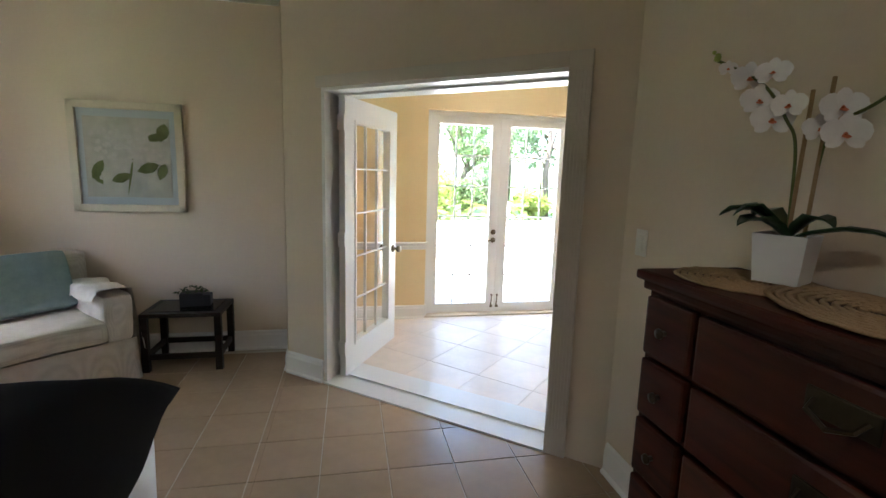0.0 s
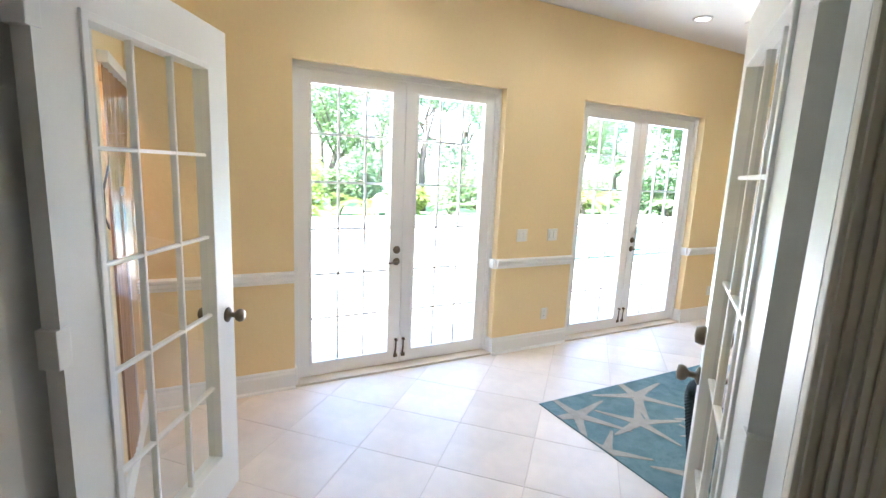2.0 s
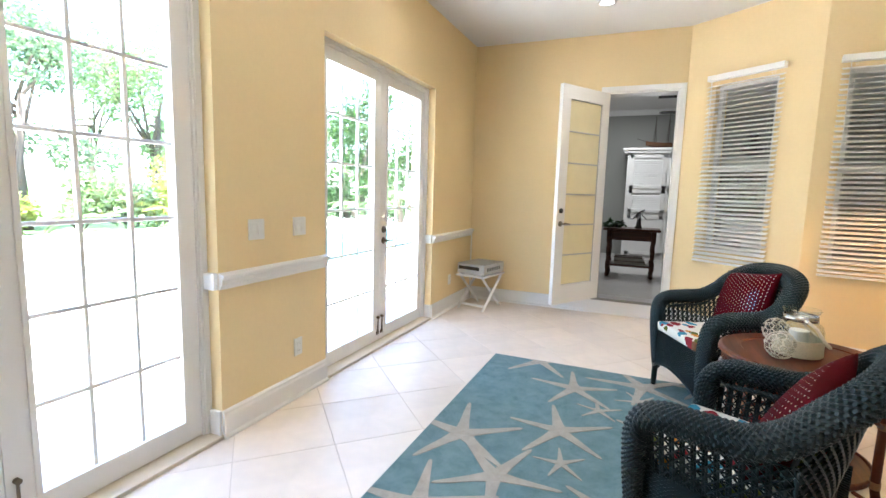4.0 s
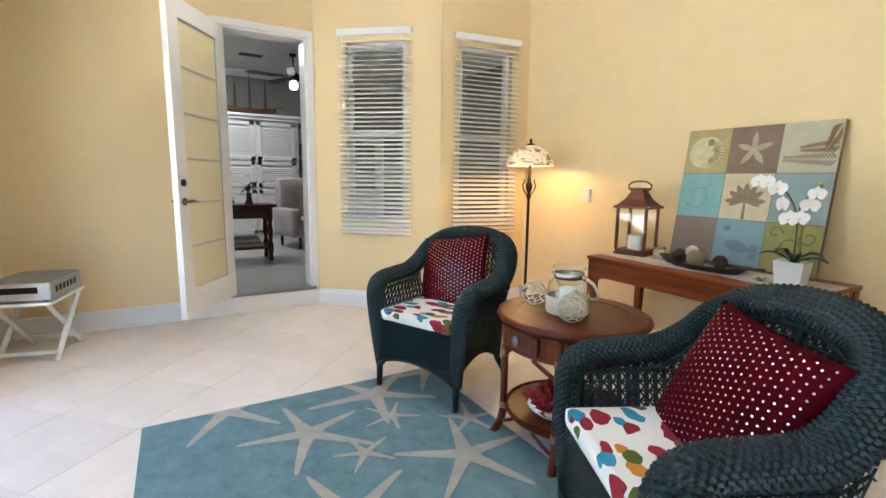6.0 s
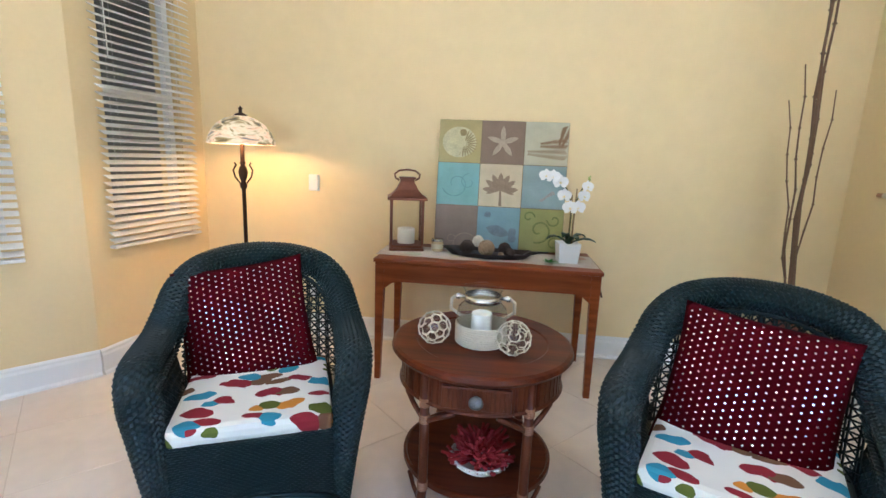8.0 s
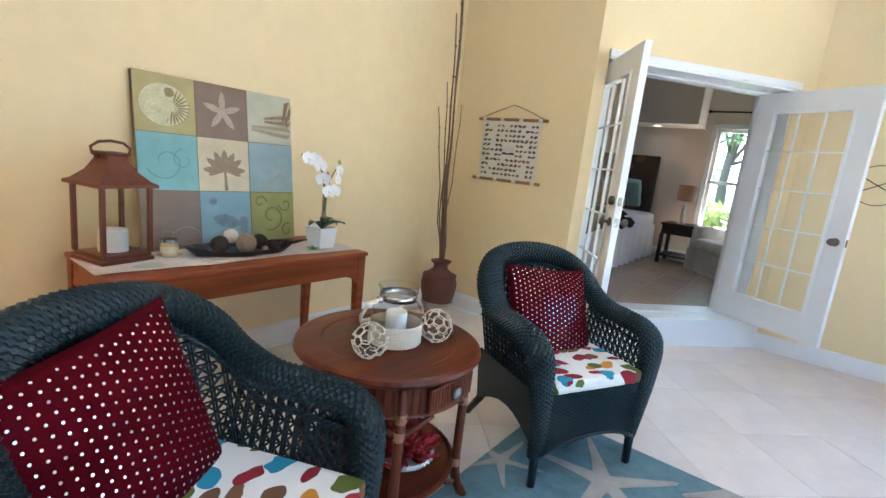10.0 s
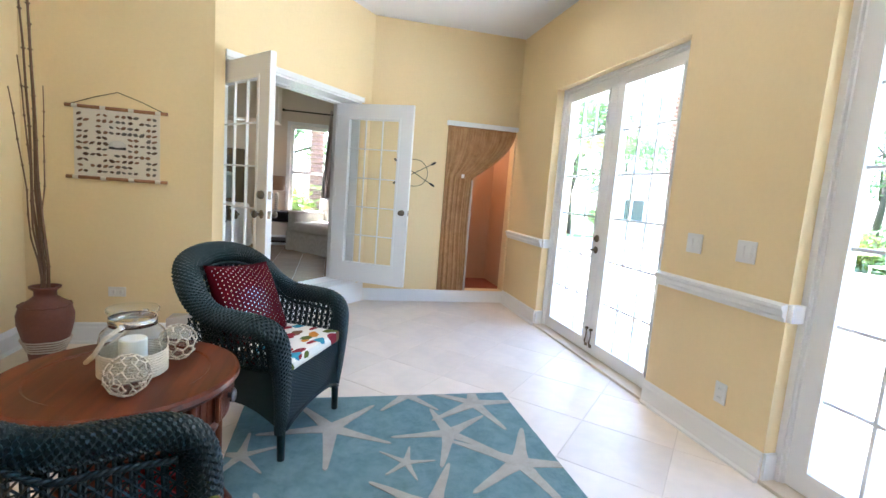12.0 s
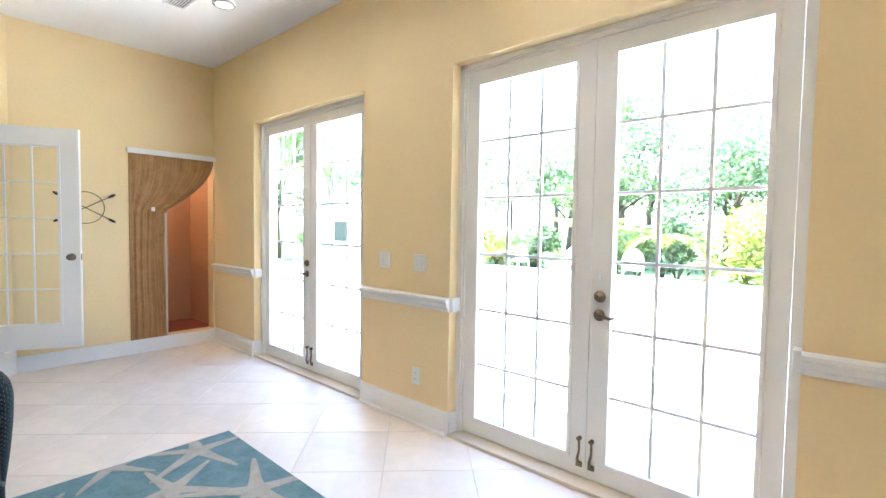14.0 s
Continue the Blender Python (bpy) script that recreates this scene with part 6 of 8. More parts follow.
for col in range(-6, 7):
    for row in range(-5, 6):
        x, z = col * 0.040, row * 0.040 + 0.004
        if abs(col) <= 1 and -1 <= row <= 1 or (abs(col) == 4 and row % 2) or rng.random() < 0.08:
            continue
        bm = bmesh.new()
        a, b = rng.uniform(0.016, 0.024), rng.uniform(0.008, 0.014)
        bmesh.ops.create_icosphere(bm, subdivisions=1, radius=1.0, matrix=pose(x + rng.uniform(-0.004, 0.004), -0.013, z, 0, rng.uniform(-30, 30)) @ Matrix.Diagonal((a, 0.004, b, 1)))
        part("shell", bm, SHELLS[rng.randrange(3)], hg, smooth=True)
bm = bmesh.new()
bmesh.ops.create_icosphere(bm, subdivisions=2, radius=1.0, matrix=pose(0, -0.014, 0.0) @ Matrix.Diagonal((0.058, 0.010, 0.034, 1)))
part("shell", bm, mat("shell_white", (0.60, 0.56, 0.50), rough=0.4), hg, "large white shell", smooth=True)
bm = boxed(-0.055, -0.022, -0.030, 0.055, -0.012, -0.012, 0.003)
part("shell", bm, SLOT, hg, "dark striped shell")

# ---- vase with bamboo sticks ----
CLAY = mat("red_brown_clay", (0.13, 0.040, 0.024), rough=0.6, spread=0.2, grain=50, bump=0.25, stain=0.2, stain_scale=9)
vs_ = thing("floor_vase", "red-brown clay floor vase with tall bamboo sticks", "vase", pose(0.99, -3.95, 0.0) @ Matrix.Diagonal((1, 1, 0.95, 1)))
part("body", turned([(0.0, 0.0), (0.085, 0.0), (0.092, 0.02), (0.10, 0.10), (0.128, 0.20), (0.150, 0.30), (0.152, 0.36), (0.135, 0.425), (0.085, 0.465), (0.060, 0.490), (0.060, 0.525), (0.084, 0.545), (0.086, 0.556), (0.070, 0.556), (0.050, 0.52), (0.05, 0.40), (0.0, 0.38)], 40, cap=False), CLAY, vs_, smooth=True)
bm = bmesh.new()
for k in range(5):
    rr = 0.103 + 0.0075 * k
    tube(bm, [(rr * math.cos(a * math.pi / 16), rr * math.sin(a * math.pi / 16), 0.11 + 0.019 * k + 0.002 * math.sin(a)) for a in range(32)], 0.006, 5, closed=True)
part("rope_band", bm, mat("whitish_rope", (0.50, 0.42, 0.34), rough=0.9), vs_, "whitish twisted rope band", smooth=True)
bm = bmesh.new()
tube(bm, [(0.138 * math.cos(a * math.pi / 20), 0.138 * math.sin(a * math.pi / 20), 0.425 + 0.004 * math.sin(a * 2.2)) for a in range(40)], 0.007, 5, closed=True)
part("collar_band", bm, CLAY, vs_, smooth=True)
STICK = mat("dry_bamboo_stick", (0.16, 0.085, 0.045), rough=0.6, spread=0.25, grain=40)
for tx, ty, tz, rr in ((0.05, -0.05, 2.95, 0.011), (0.02, -0.09, 2.6, 0.010), (0.10, -0.05, 2.05, 0.007), (-0.05, 0.0, 1.9, 0.006), (0.0, -0.06, 2.8, 0.010), (0.14, -0.08, 1.85, 0.006)):
    pts = [Vector((0.02 * math.cos(tz * 9), 0.02 * math.sin(tz * 9), 0.41)).lerp(Vector((tx, ty, tz)), k / 9) + Vector((0.012 * math.sin(k * 1.9 + tz), 0.008 * math.sin(k * 1.3), 0)) for k in range(10)]
    bm = rod(pts, [rr * (1 - 0.055 * k) for k in range(10)], 7)
    for k in range(1, 9):
        lathe(bm, [(rr * 0.9, -0.006), (rr * 1.35, 0.0), (rr * 0.9, 0.006)], 7, Matrix.Translation(pts[k]), cap=False)
    part("stick", bm, STICK, vs_, "tall thin bamboo stick", smooth=True)

# ---- crossed oars on the west wall ----
ar = thing("crossed_oars", "dark metal ring with crossed oars on the wall", "wall decor", pose(XW + 0.012, -1.235, 1.53, 0, 0, 90))
part("ring", rod([(0.155 * math.cos(a * math.pi / 20), -0.006, 0.155 * math.sin(a * math.pi / 20)) for a in range(40)], 0.0035, 6, closed=True), DARKMETAL, ar, smooth=True)
for s in (1, -1):
    bm = rod([(-0.21, -0.012 - 0.006 * s, -0.12 * s), (0.21, -0.012 - 0.006 * s, 0.12 * s)], 0.0045, 6)
    for q in (1, -1):
        bmesh.ops.create_icosphere(bm, subdivisions=2, radius=1.0, matrix=pose(q * 0.215, -0.012 - 0.006 * s, q * 0.123 * s, 0, -30 * s) @ Matrix.Diagonal((0.040, 0.004, 0.014, 1)))
    part("oar", bm, DARKMETAL, ar, "slim dark oar", smooth=True)

# ---- curtain over the closet ----
CURTAIN = weave("tan_linen_curtain", ((0.28, 0.15, 0.065), (0.46, 0.27, 0.13)), 300, 0.3, 0.9)
part_c = tagged(part("curtain_box", boxed(XW - 0.01, -0.885, 2.115, XW + 0.045, -0.002, 2.168, 0.004), WHITE), "white curtain header above the closet", "trim", kind="structure")
cu = thing("curtain", "tan linen closet curtain tied back to one side", "curtain", pose(XW - 0.02, -0.87, 0.0))
bm = bmesh.new()
nu, nv = 70, 60
g = []
for jv in range(nv + 1):
    v = jv / nv
    z = 2.115 - 1.97 * v
    tie = 0.30
    if v < tie:
        t_ = v / tie
        width = 0.85 - 0.50 * t_ ** 2.2
        sag = 0.0
    else:
        t_ = (v - tie) / (1 - tie)
        width = 0.35 - 0.03 * math.sin(math.pi * min(1.0, t_ * 1.2))
        sag = 0.0
    row = []
    for i in range(nu + 1):
        u = i / nu
        dip = 0.0
        if v < tie:
            dip = 0.22 * (u ** 2) * math.sin(math.pi * v / tie) * 0.6
        fold = (0.004 + 0.005 * min(1, v / tie)) * (math.sin(u * 38) + 0.5 * math.sin(u * 71 + 1))
        row.append(bm.verts.new((0.03 + fold, u * width, z + dip * 0.25)))
    g.append(row)
for a, b in zip(g, g[1:]):
    for i in range(nu):
        bm.faces.new((a[i], a[i + 1], b[i + 1], b[i]))
part("cloth", bm, CURTAIN, cu, smooth=True)
part("tieback", boxed(0.045, 0.20, 1.515, 0.062, 0.235, 1.56, 0.005), WHITE, cu, "small white tieback hook")
part("edge_pole", boxed(0.02, 0.335, 0.15, 0.045, 0.355, 1.50, 0.004), mat("worn_pale_edge", (0.55, 0.48, 0.40), rough=0.7), cu, "pale trimmed curtain edge")

# ---- ceiling fittings ----
GLOW = mat("lamp_diffuser", (0.9, 0.9, 0.88), rough=0.5, emit=(1.0, 0.94, 0.84), emit_strength=0.5)


def downlight(x, y, z, watts, label="round white recessed ceiling light switched on, in a set with added fill"):
    d = thing("recessed_light", label, "ceiling light", pose(x, y, z), "recessed ceiling lights")
    part("trim_ring", turned([(0.062, -0.001), (0.088, -0.001), (0.090, -0.006), (0.064, -0.010)], 32, cap=False), WHITE, d, smooth=True)
    part("diffuser", turned([(0.0, -0.004), (0.063, -0.004), (0.063, -0.002), (0.0, -0.002)], 32), GLOW, d, "glowing diffuser")
    if watts:
        la = bpy.data.lights.new("downlight", "SPOT")
        la.energy, la.color, la.spot_size, la.spot_blend, la.shadow_soft_size = watts, (1.0, 0.92, 0.82), radians(150), 1.0, 0.06
        new("downlight_beam", la).location = (x, y, z - 0.02)


# The three cans further in (y < -1) are added to brighten the room.
for x, y in ((3.61, -0.50), (2.13, -0.67), (0.75, -0.60), (4.9, -1.6), (3.2, -2.6), (1.6, -2.4)):
    downlight(x, y, ZC, 1.6 if y > -1 else 2.6)
for x, y in ((4.16, -0.74), (0.55, -0.86)):
    vn = thing("ceiling_vent", "small white slatted ceiling air vent", "vent", pose(x, y, ZC))
    bm = bmesh.new()
    for q in ((-0.15, -0.09, -0.13, 0.09), (0.13, -0.09, 0.15, 0.09), (-0.13, -0.09, 0.13, -0.07), (-0.13, 0.07, 0.13, 0.09)):
        box(bm, q[0], q[1], -0.010, q[2], q[3], 0.0, 0.002)
    part("frame", bm, WHITE, vn)
    part("backing", boxed(-0.13, -0.07, -0.002, 0.13, 0.07, 0.0), mat("duct_grey", (0.12, 0.12, 0.12), rough=0.8), vn)
    for k in range(7):
        part("slat", boxed(-0.13, -0.012, -0.0015, 0.13, 0.012, 0.0015, 0, pose(0, -0.06 + 0.02 * k, -0.008, 35)), WHITE, vn)

# ---- bedroom things ----
DARKWOOD = wood("dark_mahogany_dresser", (0.026, 0.004, 0.002), (0.070, 0.012, 0.005), rough=0.5, axis=1, scale=2.0, coat=0.08)
ESPRESSO = wood("espresso_wood", (0.012, 0.008, 0.006), (0.030, 0.020, 0.015), rough=0.4, axis=0, scale=2.0, coat=0.2)
LINEN = weave("off_white_linen", ((0.55, 0.50, 0.44), (0.72, 0.67, 0.60)), 420, 0.2)
WHITECLOTH = mat("white_sheet", (0.78, 0.78, 0.80), rough=0.9, spread=0.03, grain=120, bump=0.15)
Z0 = STEP
# tall dresser: front faces the bed, end toward the doorway
DY1, DY0, DX0, DX1 = -4.06, -5.38, 0.055, 0.415
dz = 1.435
dr_ = thing("tall_dresser", "tall dark mahogany dresser with brass pulls", "dresser", pose(DX0, DY0, Z0))
DW, DD, DH = DY1 - DY0, DX1 - DX0, dz - Z0
part("body", boxed(0.02, 0.03, 0.0, DD, DW - 0.03, DH - 0.06, 0.004), DARKWOOD, dr_)
bm = boxed(-0.02, 0.0, DH - 0.032, DD, DW, DH, 0.012)
box(bm, 0.0, 0.015, DH - 0.062, DD, DW - 0.015, DH - 0.030, 0.010)
part("top", bm, DARKWOOD, dr_, "moulded dark wood top")
part("plinth", boxed(0.01, 0.02, 0.0, DD, DW - 0.02, 0.09, 0.006), DARKWOOD, dr_)
PULL = mat("dark_brass_pull", (0.06, 0.045, 0.03), rough=0.5, metal=1.0, spread=0.2, grain=60)
for k in range(6):
    z1 = DH - 0.075 - k * 0.198
    z0 = z1 - 0.182
    for a, b, small in ((DW - 0.245, DW - 0.05, True), (0.05, DW - 0.265, False)):
        d_ = part("drawer", boxed(-0.006, a, z0, 0.03, b, z1, 0.010), DARKWOOD, dr_, "beveled drawer front")
        if small:
            part("knob", turned([(0.0, 0.0), (0.008, 0.0), (0.008, 0.012), (0.016, 0.018), (0.014, 0.026), (0.0, 0.028)], 14, pose(-0.006, (a + b) / 2, (z0 + z1) / 2, 0, -90)), PULL, d_, "small brass knob", smooth=True)
        else:
            for c_ in (a + (b - a) * 0.62,) if k < 6 else ():
                zc = (z0 + z1) / 2 + 0.02
                bm = boxed(-0.012, c_ - 0.07, zc - 0.028, -0.004, c_ + 0.07, zc + 0.028, 0.004)
                tube(bm, [(-0.012, c_ - 0.05, zc + 0.005), (-0.035, c_ - 0.045, zc - 0.012), (-0.04, c_, zc - 0.030), (-0.035, c_ + 0.045, zc - 0.012), (-0.012, c_ + 0.05, zc + 0.005)], 0.006, 6)
                part("pull", bm, PULL, d_, "aged brass bail pull")
for nm, x, y, rx_, ry_, a in (("placemat", 0.185, DW - 0.22, 0.16, 0.19, 20), ("placemat", 0.18, DW - 0.55, 0.165, 0.25, -14)):
    pm = thing("placemat", "oval woven straw placemat on the dresser", "placemat", pose(DX0 + x, DY0 + y, dz + (0.0 if a > 0 else 0.006), 0, 0, a), "straw placemats")
    bm = bmesh.new()
    for k in range(9):
        q = 1 - k * 0.108
        tube(bm, [(rx_ * q * math.cos(i * math.pi / 20), ry_ * q * math.sin(i * math.pi / 20), 0.004 + 0.0015 * math.sin(i * 2.6 + k)) for i in range(40)], 0.0085, 5, closed=True, flat=0.5)
    part("braid", bm, mat("woven_straw", (0.36, 0.24, 0.13), rough=0.9, spread=0.3, grain=160, bump=0.5), pm, smooth=True)
FB = (-0.9, -0.5, 0.15)
orchid(pose(DX0 + 0.245, DY1 - 0.26, dz + 0.012, 0, 0, 25), "tall white orchid in a square pot on the dresser", 0.125, 0.13,
       [([(0.0, 0.0, 0.1), (0.0, 0.01, 0.35), (0.0, 0.04, 0.43), (0.01, 0.10, 0.52), (0.02, 0.18, 0.58), (0.02, 0.25, 0.62)], (0.0, -0.01, 0.50),
         [((0.01, 0.205, 0.585), FB, 0.024), ((0.01, 0.145, 0.55), FB, 0.046), ((0.0, 0.085, 0.555), (-0.9, -0.2, 0.3), 0.042), ((0.0, 0.11, 0.485), FB, 0.046),
          ((-0.01, 0.07, 0.43), FB, 0.050), ((-0.01, 0.035, 0.465), (-0.9, -0.1, 0.1), 0.040)]),
        ([(0.02, -0.03, 0.1), (0.02, -0.04, 0.33), (0.02, -0.06, 0.41), (0.0, -0.13, 0.45), (-0.02, -0.22, 0.51), (-0.02, -0.30, 0.53)], (0.02, -0.045, 0.53),
         [((0.0, -0.075, 0.45), FB, 0.048), ((-0.01, -0.09, 0.385), FB, 0.050), ((0.0, -0.035, 0.40), (-0.8, -0.6, 0.2), 0.040), ((0.0, -0.24, 0.525), FB, 0.034), ((0.0, -0.29, 0.53), FB, 0.034)])],
       [(95, 0.17, 0.042, 0.45), (150, 0.15, 0.042, 0.35), (265, 0.22, 0.028, 0.18), (240, 0.13, 0.035, 0.5), (60, 0.13, 0.04, 0.55), (120, 0.13, 0.038, 0.65)], LIP, 1.2)
plate(pose(BX1, -3.52, 1.435, 0, 0, -90), "white rocker switch by the bedroom doorway", "switch", "switch")

# framed floral print
pic = thing("framed_print", "hydrangea print in a cream wooden frame", "picture", pose(-2.45, BN - 0.004, 1.765))
PWd, PHt = 0.76, 0.80
CREAMF = mat("cream_frame", (0.62, 0.55, 0.43), rough=0.5, spread=0.08, grain=50)
bm = bmesh.new()
for q in ((-PWd / 2, -PHt / 2, -PWd / 2 + 0.055, PHt / 2), (PWd / 2 - 0.055, -PHt / 2, PWd / 2, PHt / 2), (-PWd / 2, -PHt / 2, PWd / 2, -PHt / 2 + 0.055), (-PWd / 2, PHt / 2 - 0.055, PWd / 2, PHt / 2)):
    box(bm, q[0], -0.032, q[1], q[2], 0.0, q[3], 0.008)
part("frame", bm, CREAMF, pic)
part("mat_board", boxed(-PWd / 2 + 0.05, -0.012, -PHt / 2 + 0.05, PWd / 2 - 0.05, -0.006, PHt / 2 - 0.05), mat("pale_blue_mount", (0.45, 0.50, 0.55), rough=0.9), pic, "pale blue mount")
art = part("print", boxed(-0.285, -0.015, -0.29, 0.285, -0.012, 0.29), mat("print_paper", (0.46, 0.44, 0.40), rough=0.9, spread=0.15, grain=22, stain=0.35, stain_scale=5), pic, "soft beige floral print")
bm = bmesh.new()
for x, z, ln, wd, a in ((-0.25, -0.16, 0.16, 0.035, 60), (-0.18, -0.2, 0.12, 0.03, 120), (0.05, -0.1, 0.16, 0.04, 20), (0.02, -0.12, 0.15, 0.035, 200), (0.2, -0.16, 0.13, 0.035, 70), (0.22, 0.12, 0.14, 0.045, 75), (0.12, 0.14, 0.12, 0.03, 10), (-0.02, -0.28, 0.3, 0.008, 80)):
    vsx = [bm.verts.new((p[0], -0.0156, p[1])) for p in leafpoly(x, z, ln, wd, a)]
    bm.faces.new(vsx)
part("leaves", bm, mat("painted_green_leaf", (0.14, 0.16, 0.06), rough=0.9, spread=0.3), art, "painted green leaves")
bm = bmesh.new()
g = random.Random(8)
for k in range(70):
    x, z = g.gauss(0, 0.13), 0.06 + g.gauss(0, 0.09)
    bm.faces.new([bm.verts.new((max(-0.28, min(0.28, x + 0.022 * math.cos(i * 1.257))), -0.0153 - 0.00001 * k, max(-0.28, min(0.28, z + 0.02 * math.sin(i * 1.257))))) for i in range(5)])
part("petals", bm, mat("painted_petals", (0.50, 0.47, 0.44), rough=0.9, spread=0.2, grain=50), art, kind="stuff")
bm = bmesh.new()
bm.faces.new([bm.verts.new(v) for v in ((-0.33, -0.018, -0.35), (0.33, -0.018, -0.35), (0.33, -0.018, 0.35), (-0.33, -0.018, 0.35))])
part("glazing", bm, GLASS, pic, "glass over the print").visible_shadow = False

# end table
et = thing("end_table", "low black wooden end table with glass top", "end table", pose(-2.04, -1.65, Z0))
part("tabletop", boxed(-0.27, -0.20, 0.405, 0.27, 0.20, 0.435, 0.004), ESPRESSO, et)
part("glass_top", boxed(-0.22, -0.15, 0.436, 0.22, 0.15, 0.440), mat("black_glass", (0.02, 0.02, 0.022), rough=0.08), et, "dark glass inset")
for sx in (1, -1):
    for sy in (1, -1):
        part("leg", boxed(sx * 0.245 - 0.024, sy * 0.178 - 0.022, 0, sx * 0.245 + 0.024, sy * 0.178 + 0.022, 0.405, 0.003), ESPRESSO, et)
    part("stretcher", boxed(sx * 0.245 - 0.012, -0.16, 0.09, sx * 0.245 + 0.012, 0.16, 0.13), ESPRESSO, et)
for sy in (1, -1):
    part("stretcher", boxed(-0.225, sy * 0.178 - 0.012, 0.09, 0.225, sy * 0.178 + 0.012, 0.13), ESPRESSO, et)
bx = thing("planter_box", "small dark box planter with low greenery", "planter", pose(-1.995, -1.635, Z0 + 0.440, 0, 0, 6))
part("box", boxed(-0.10, -0.06, 0.0, 0.06, 0.06, 0.10, 0.006), mat("charcoal_ceramic", (0.025, 0.025, 0.027), rough=0.5), bx)
part("box", boxed(0.045, -0.055, 0.0, 0.11, 0.05, 0.085, 0.006), MATS["charcoal_ceramic"], bx)
bm = bmesh.new()
g = random.Random(2)
leaves(bm, (-0.02, 0, 0.115), (0.10, 0.06, 0.03), 70, 0.035, g)
part("greenery", bm, mat("dull_green_leaf", (0.05, 0.08, 0.03), rough=0.7), bx)

# slipcovered sofa set across the corner
sf = thing("loveseat", "white slipcovered loveseat across the bedroom corner", "sofa", pose(-2.78, -2.38, Z0, 0, 0, 43.5))
SW2 = 0.67


def soft_box(q, bev, fold=0.006, seed=1, m=None):
    bm = boxed(*q, bev)
    bmesh.ops.subdivide_edges(bm, edges=bm.edges[:], cuts=3, use_grid_fill=True)
    for v in bm.verts:
        p = v.co
        v.co = p + Vector((noise.noise(p * 7 + Vector((seed, 0, 0))), noise.noise(p * 7 + Vector((0, seed, 0))), noise.noise(p * 7 + Vector((0, 0, seed))))) * fold
    if m is not None:
        bmesh.ops.transform(bm, matrix=m, verts=bm.verts[:])
    return bm


def skirt(x0, x1, y0, y1, z0, z1, amp, waves):
    """Loose cloth that hangs in folds round three sides and more of a box."""
    bm = bmesh.new()
    per = [(x0, y0), (x1, y0), (x1, y1), (x0, y1)]
    pts = []
    for a, b in zip(per, per[1:] + per[:1]):
        n_ = max(6, int(math.hypot(b[0] - a[0], b[1] - a[1]) * 30))
        nx_, ny_ = (b[1] - a[1]), -(b[0] - a[0])
        ln_ = math.hypot(nx_, ny_)
        for k in range(n_):
            t_ = k / n_
            pts.append((a[0] + (b[0] - a[0]) * t_, a[1] + (b[1] - a[1]) * t_, nx_ / ln_, ny_ / ln_))
    rows_ = []
    for jz in range(7):
        v = jz / 6
        rows_.append([bm.verts.new((x + nx_ * amp * v * math.sin(i * waves + 1.5 * math.sin(i * 0.13)), y + ny_ * amp * v * math.sin(i * waves + 1.5 * math.sin(i * 0.13)), z1 + (z0 - z1) * v)) for i, (x, y, nx_, ny_) in enumerate(pts)])
    for a, b in zip(rows_, rows_[1:]):
        for i in range(len(pts)):
            q = (i + 1) % len(pts)
            bm.faces.new((a[i], a[q], b[q], b[i]))
    return bm


part("base", soft_box((-SW2 + 0.02, 0.02, 0.02, SW2 - 0.02, 0.80, 0.30), 0.03, 0.006, 1), LINEN, sf, smooth=True)
part("skirt", skirt(-SW2, SW2, 0.0, 0.82, 0.0, 0.30, 0.018, 0.55), LINEN, sf, "loose pleated skirt", smooth=True)
part("seat_cushion", soft_box((-SW2 + 0.17, -0.02, 0.30, SW2 - 0.17, 0.62, 0.46), 0.05, 0.012, 2), LINEN, sf, smooth=True)
part("backrest", soft_box((-SW2 + 0.05, 0.60, 0.28, SW2 - 0.05, 0.85, 0.84), 0.07, 0.014, 3), LINEN, sf, smooth=True)
for s in (1, -1):
    part("arm", soft_box((min(s * SW2, s * (SW2 - 0.19)), 0.0, 0.28, max(s * SW2, s * (SW2 - 0.19)), 0.80, 0.62), 0.06, 0.010, 4 + s), LINEN, sf, smooth=True)
AQUA = weave("pale_aqua_cloth", ((0.20, 0.29, 0.30), (0.32, 0.42, 0.43)), 500, 0.2)
tp = thing("throw_pillow", "pale aqua throw pillow on the loveseat", "pillow", sf.matrix_basis @ pose(0.22, 0.52, 0.665, 68, 0, 4))
part("cover", soft_box((-0.26, -0.21, -0.06, 0.26, 0.21, 0.06), 0.05, 0.01, 9), AQUA, tp, smooth=True)
th = thing("throw_blanket", "cream fringed throw draped over the sofa arm", "blanket", sf.matrix_basis @ pose(SW2 - 0.10, 0.30, 0.62))
bm = bmesh.new()
g_ = []
path_ = [(-0.14, -0.05), (-0.11, 0.02), (0.0, 0.025), (0.10, 0.015), (0.125, -0.06), (0.135, -0.2), (0.15, -0.36)]
for i in range(13):
    g_.append([bm.verts.new((x + 0.012 * math.sin(i * 1.7 + k), -0.26 + i * 0.042 + 0.01 * math.sin(k * 2), z + 0.012 * math.sin(i * 1.1 + k * 0.8))) for k, (x, z) in enumerate(path_)])
for a, b in zip(g_, g_[1:]):
    for k in range(6):
        bm.faces.new((a[k], a[k + 1], b[k + 1], b[k]))
part("cloth", bm, LINEN, th, smooth=True)
bm = bmesh.new()
for i in range(40):
    y = -0.26 + i * 0.0126
    tube(bm, [(0.15, y, -0.35), (0.16 + 0.01 * math.sin(i), y + 0.004 * math.sin(i * 2), -0.43)], 0.003, 4)
part("fringe", bm, LINEN, th, "knotted fringe", kind="stuff")

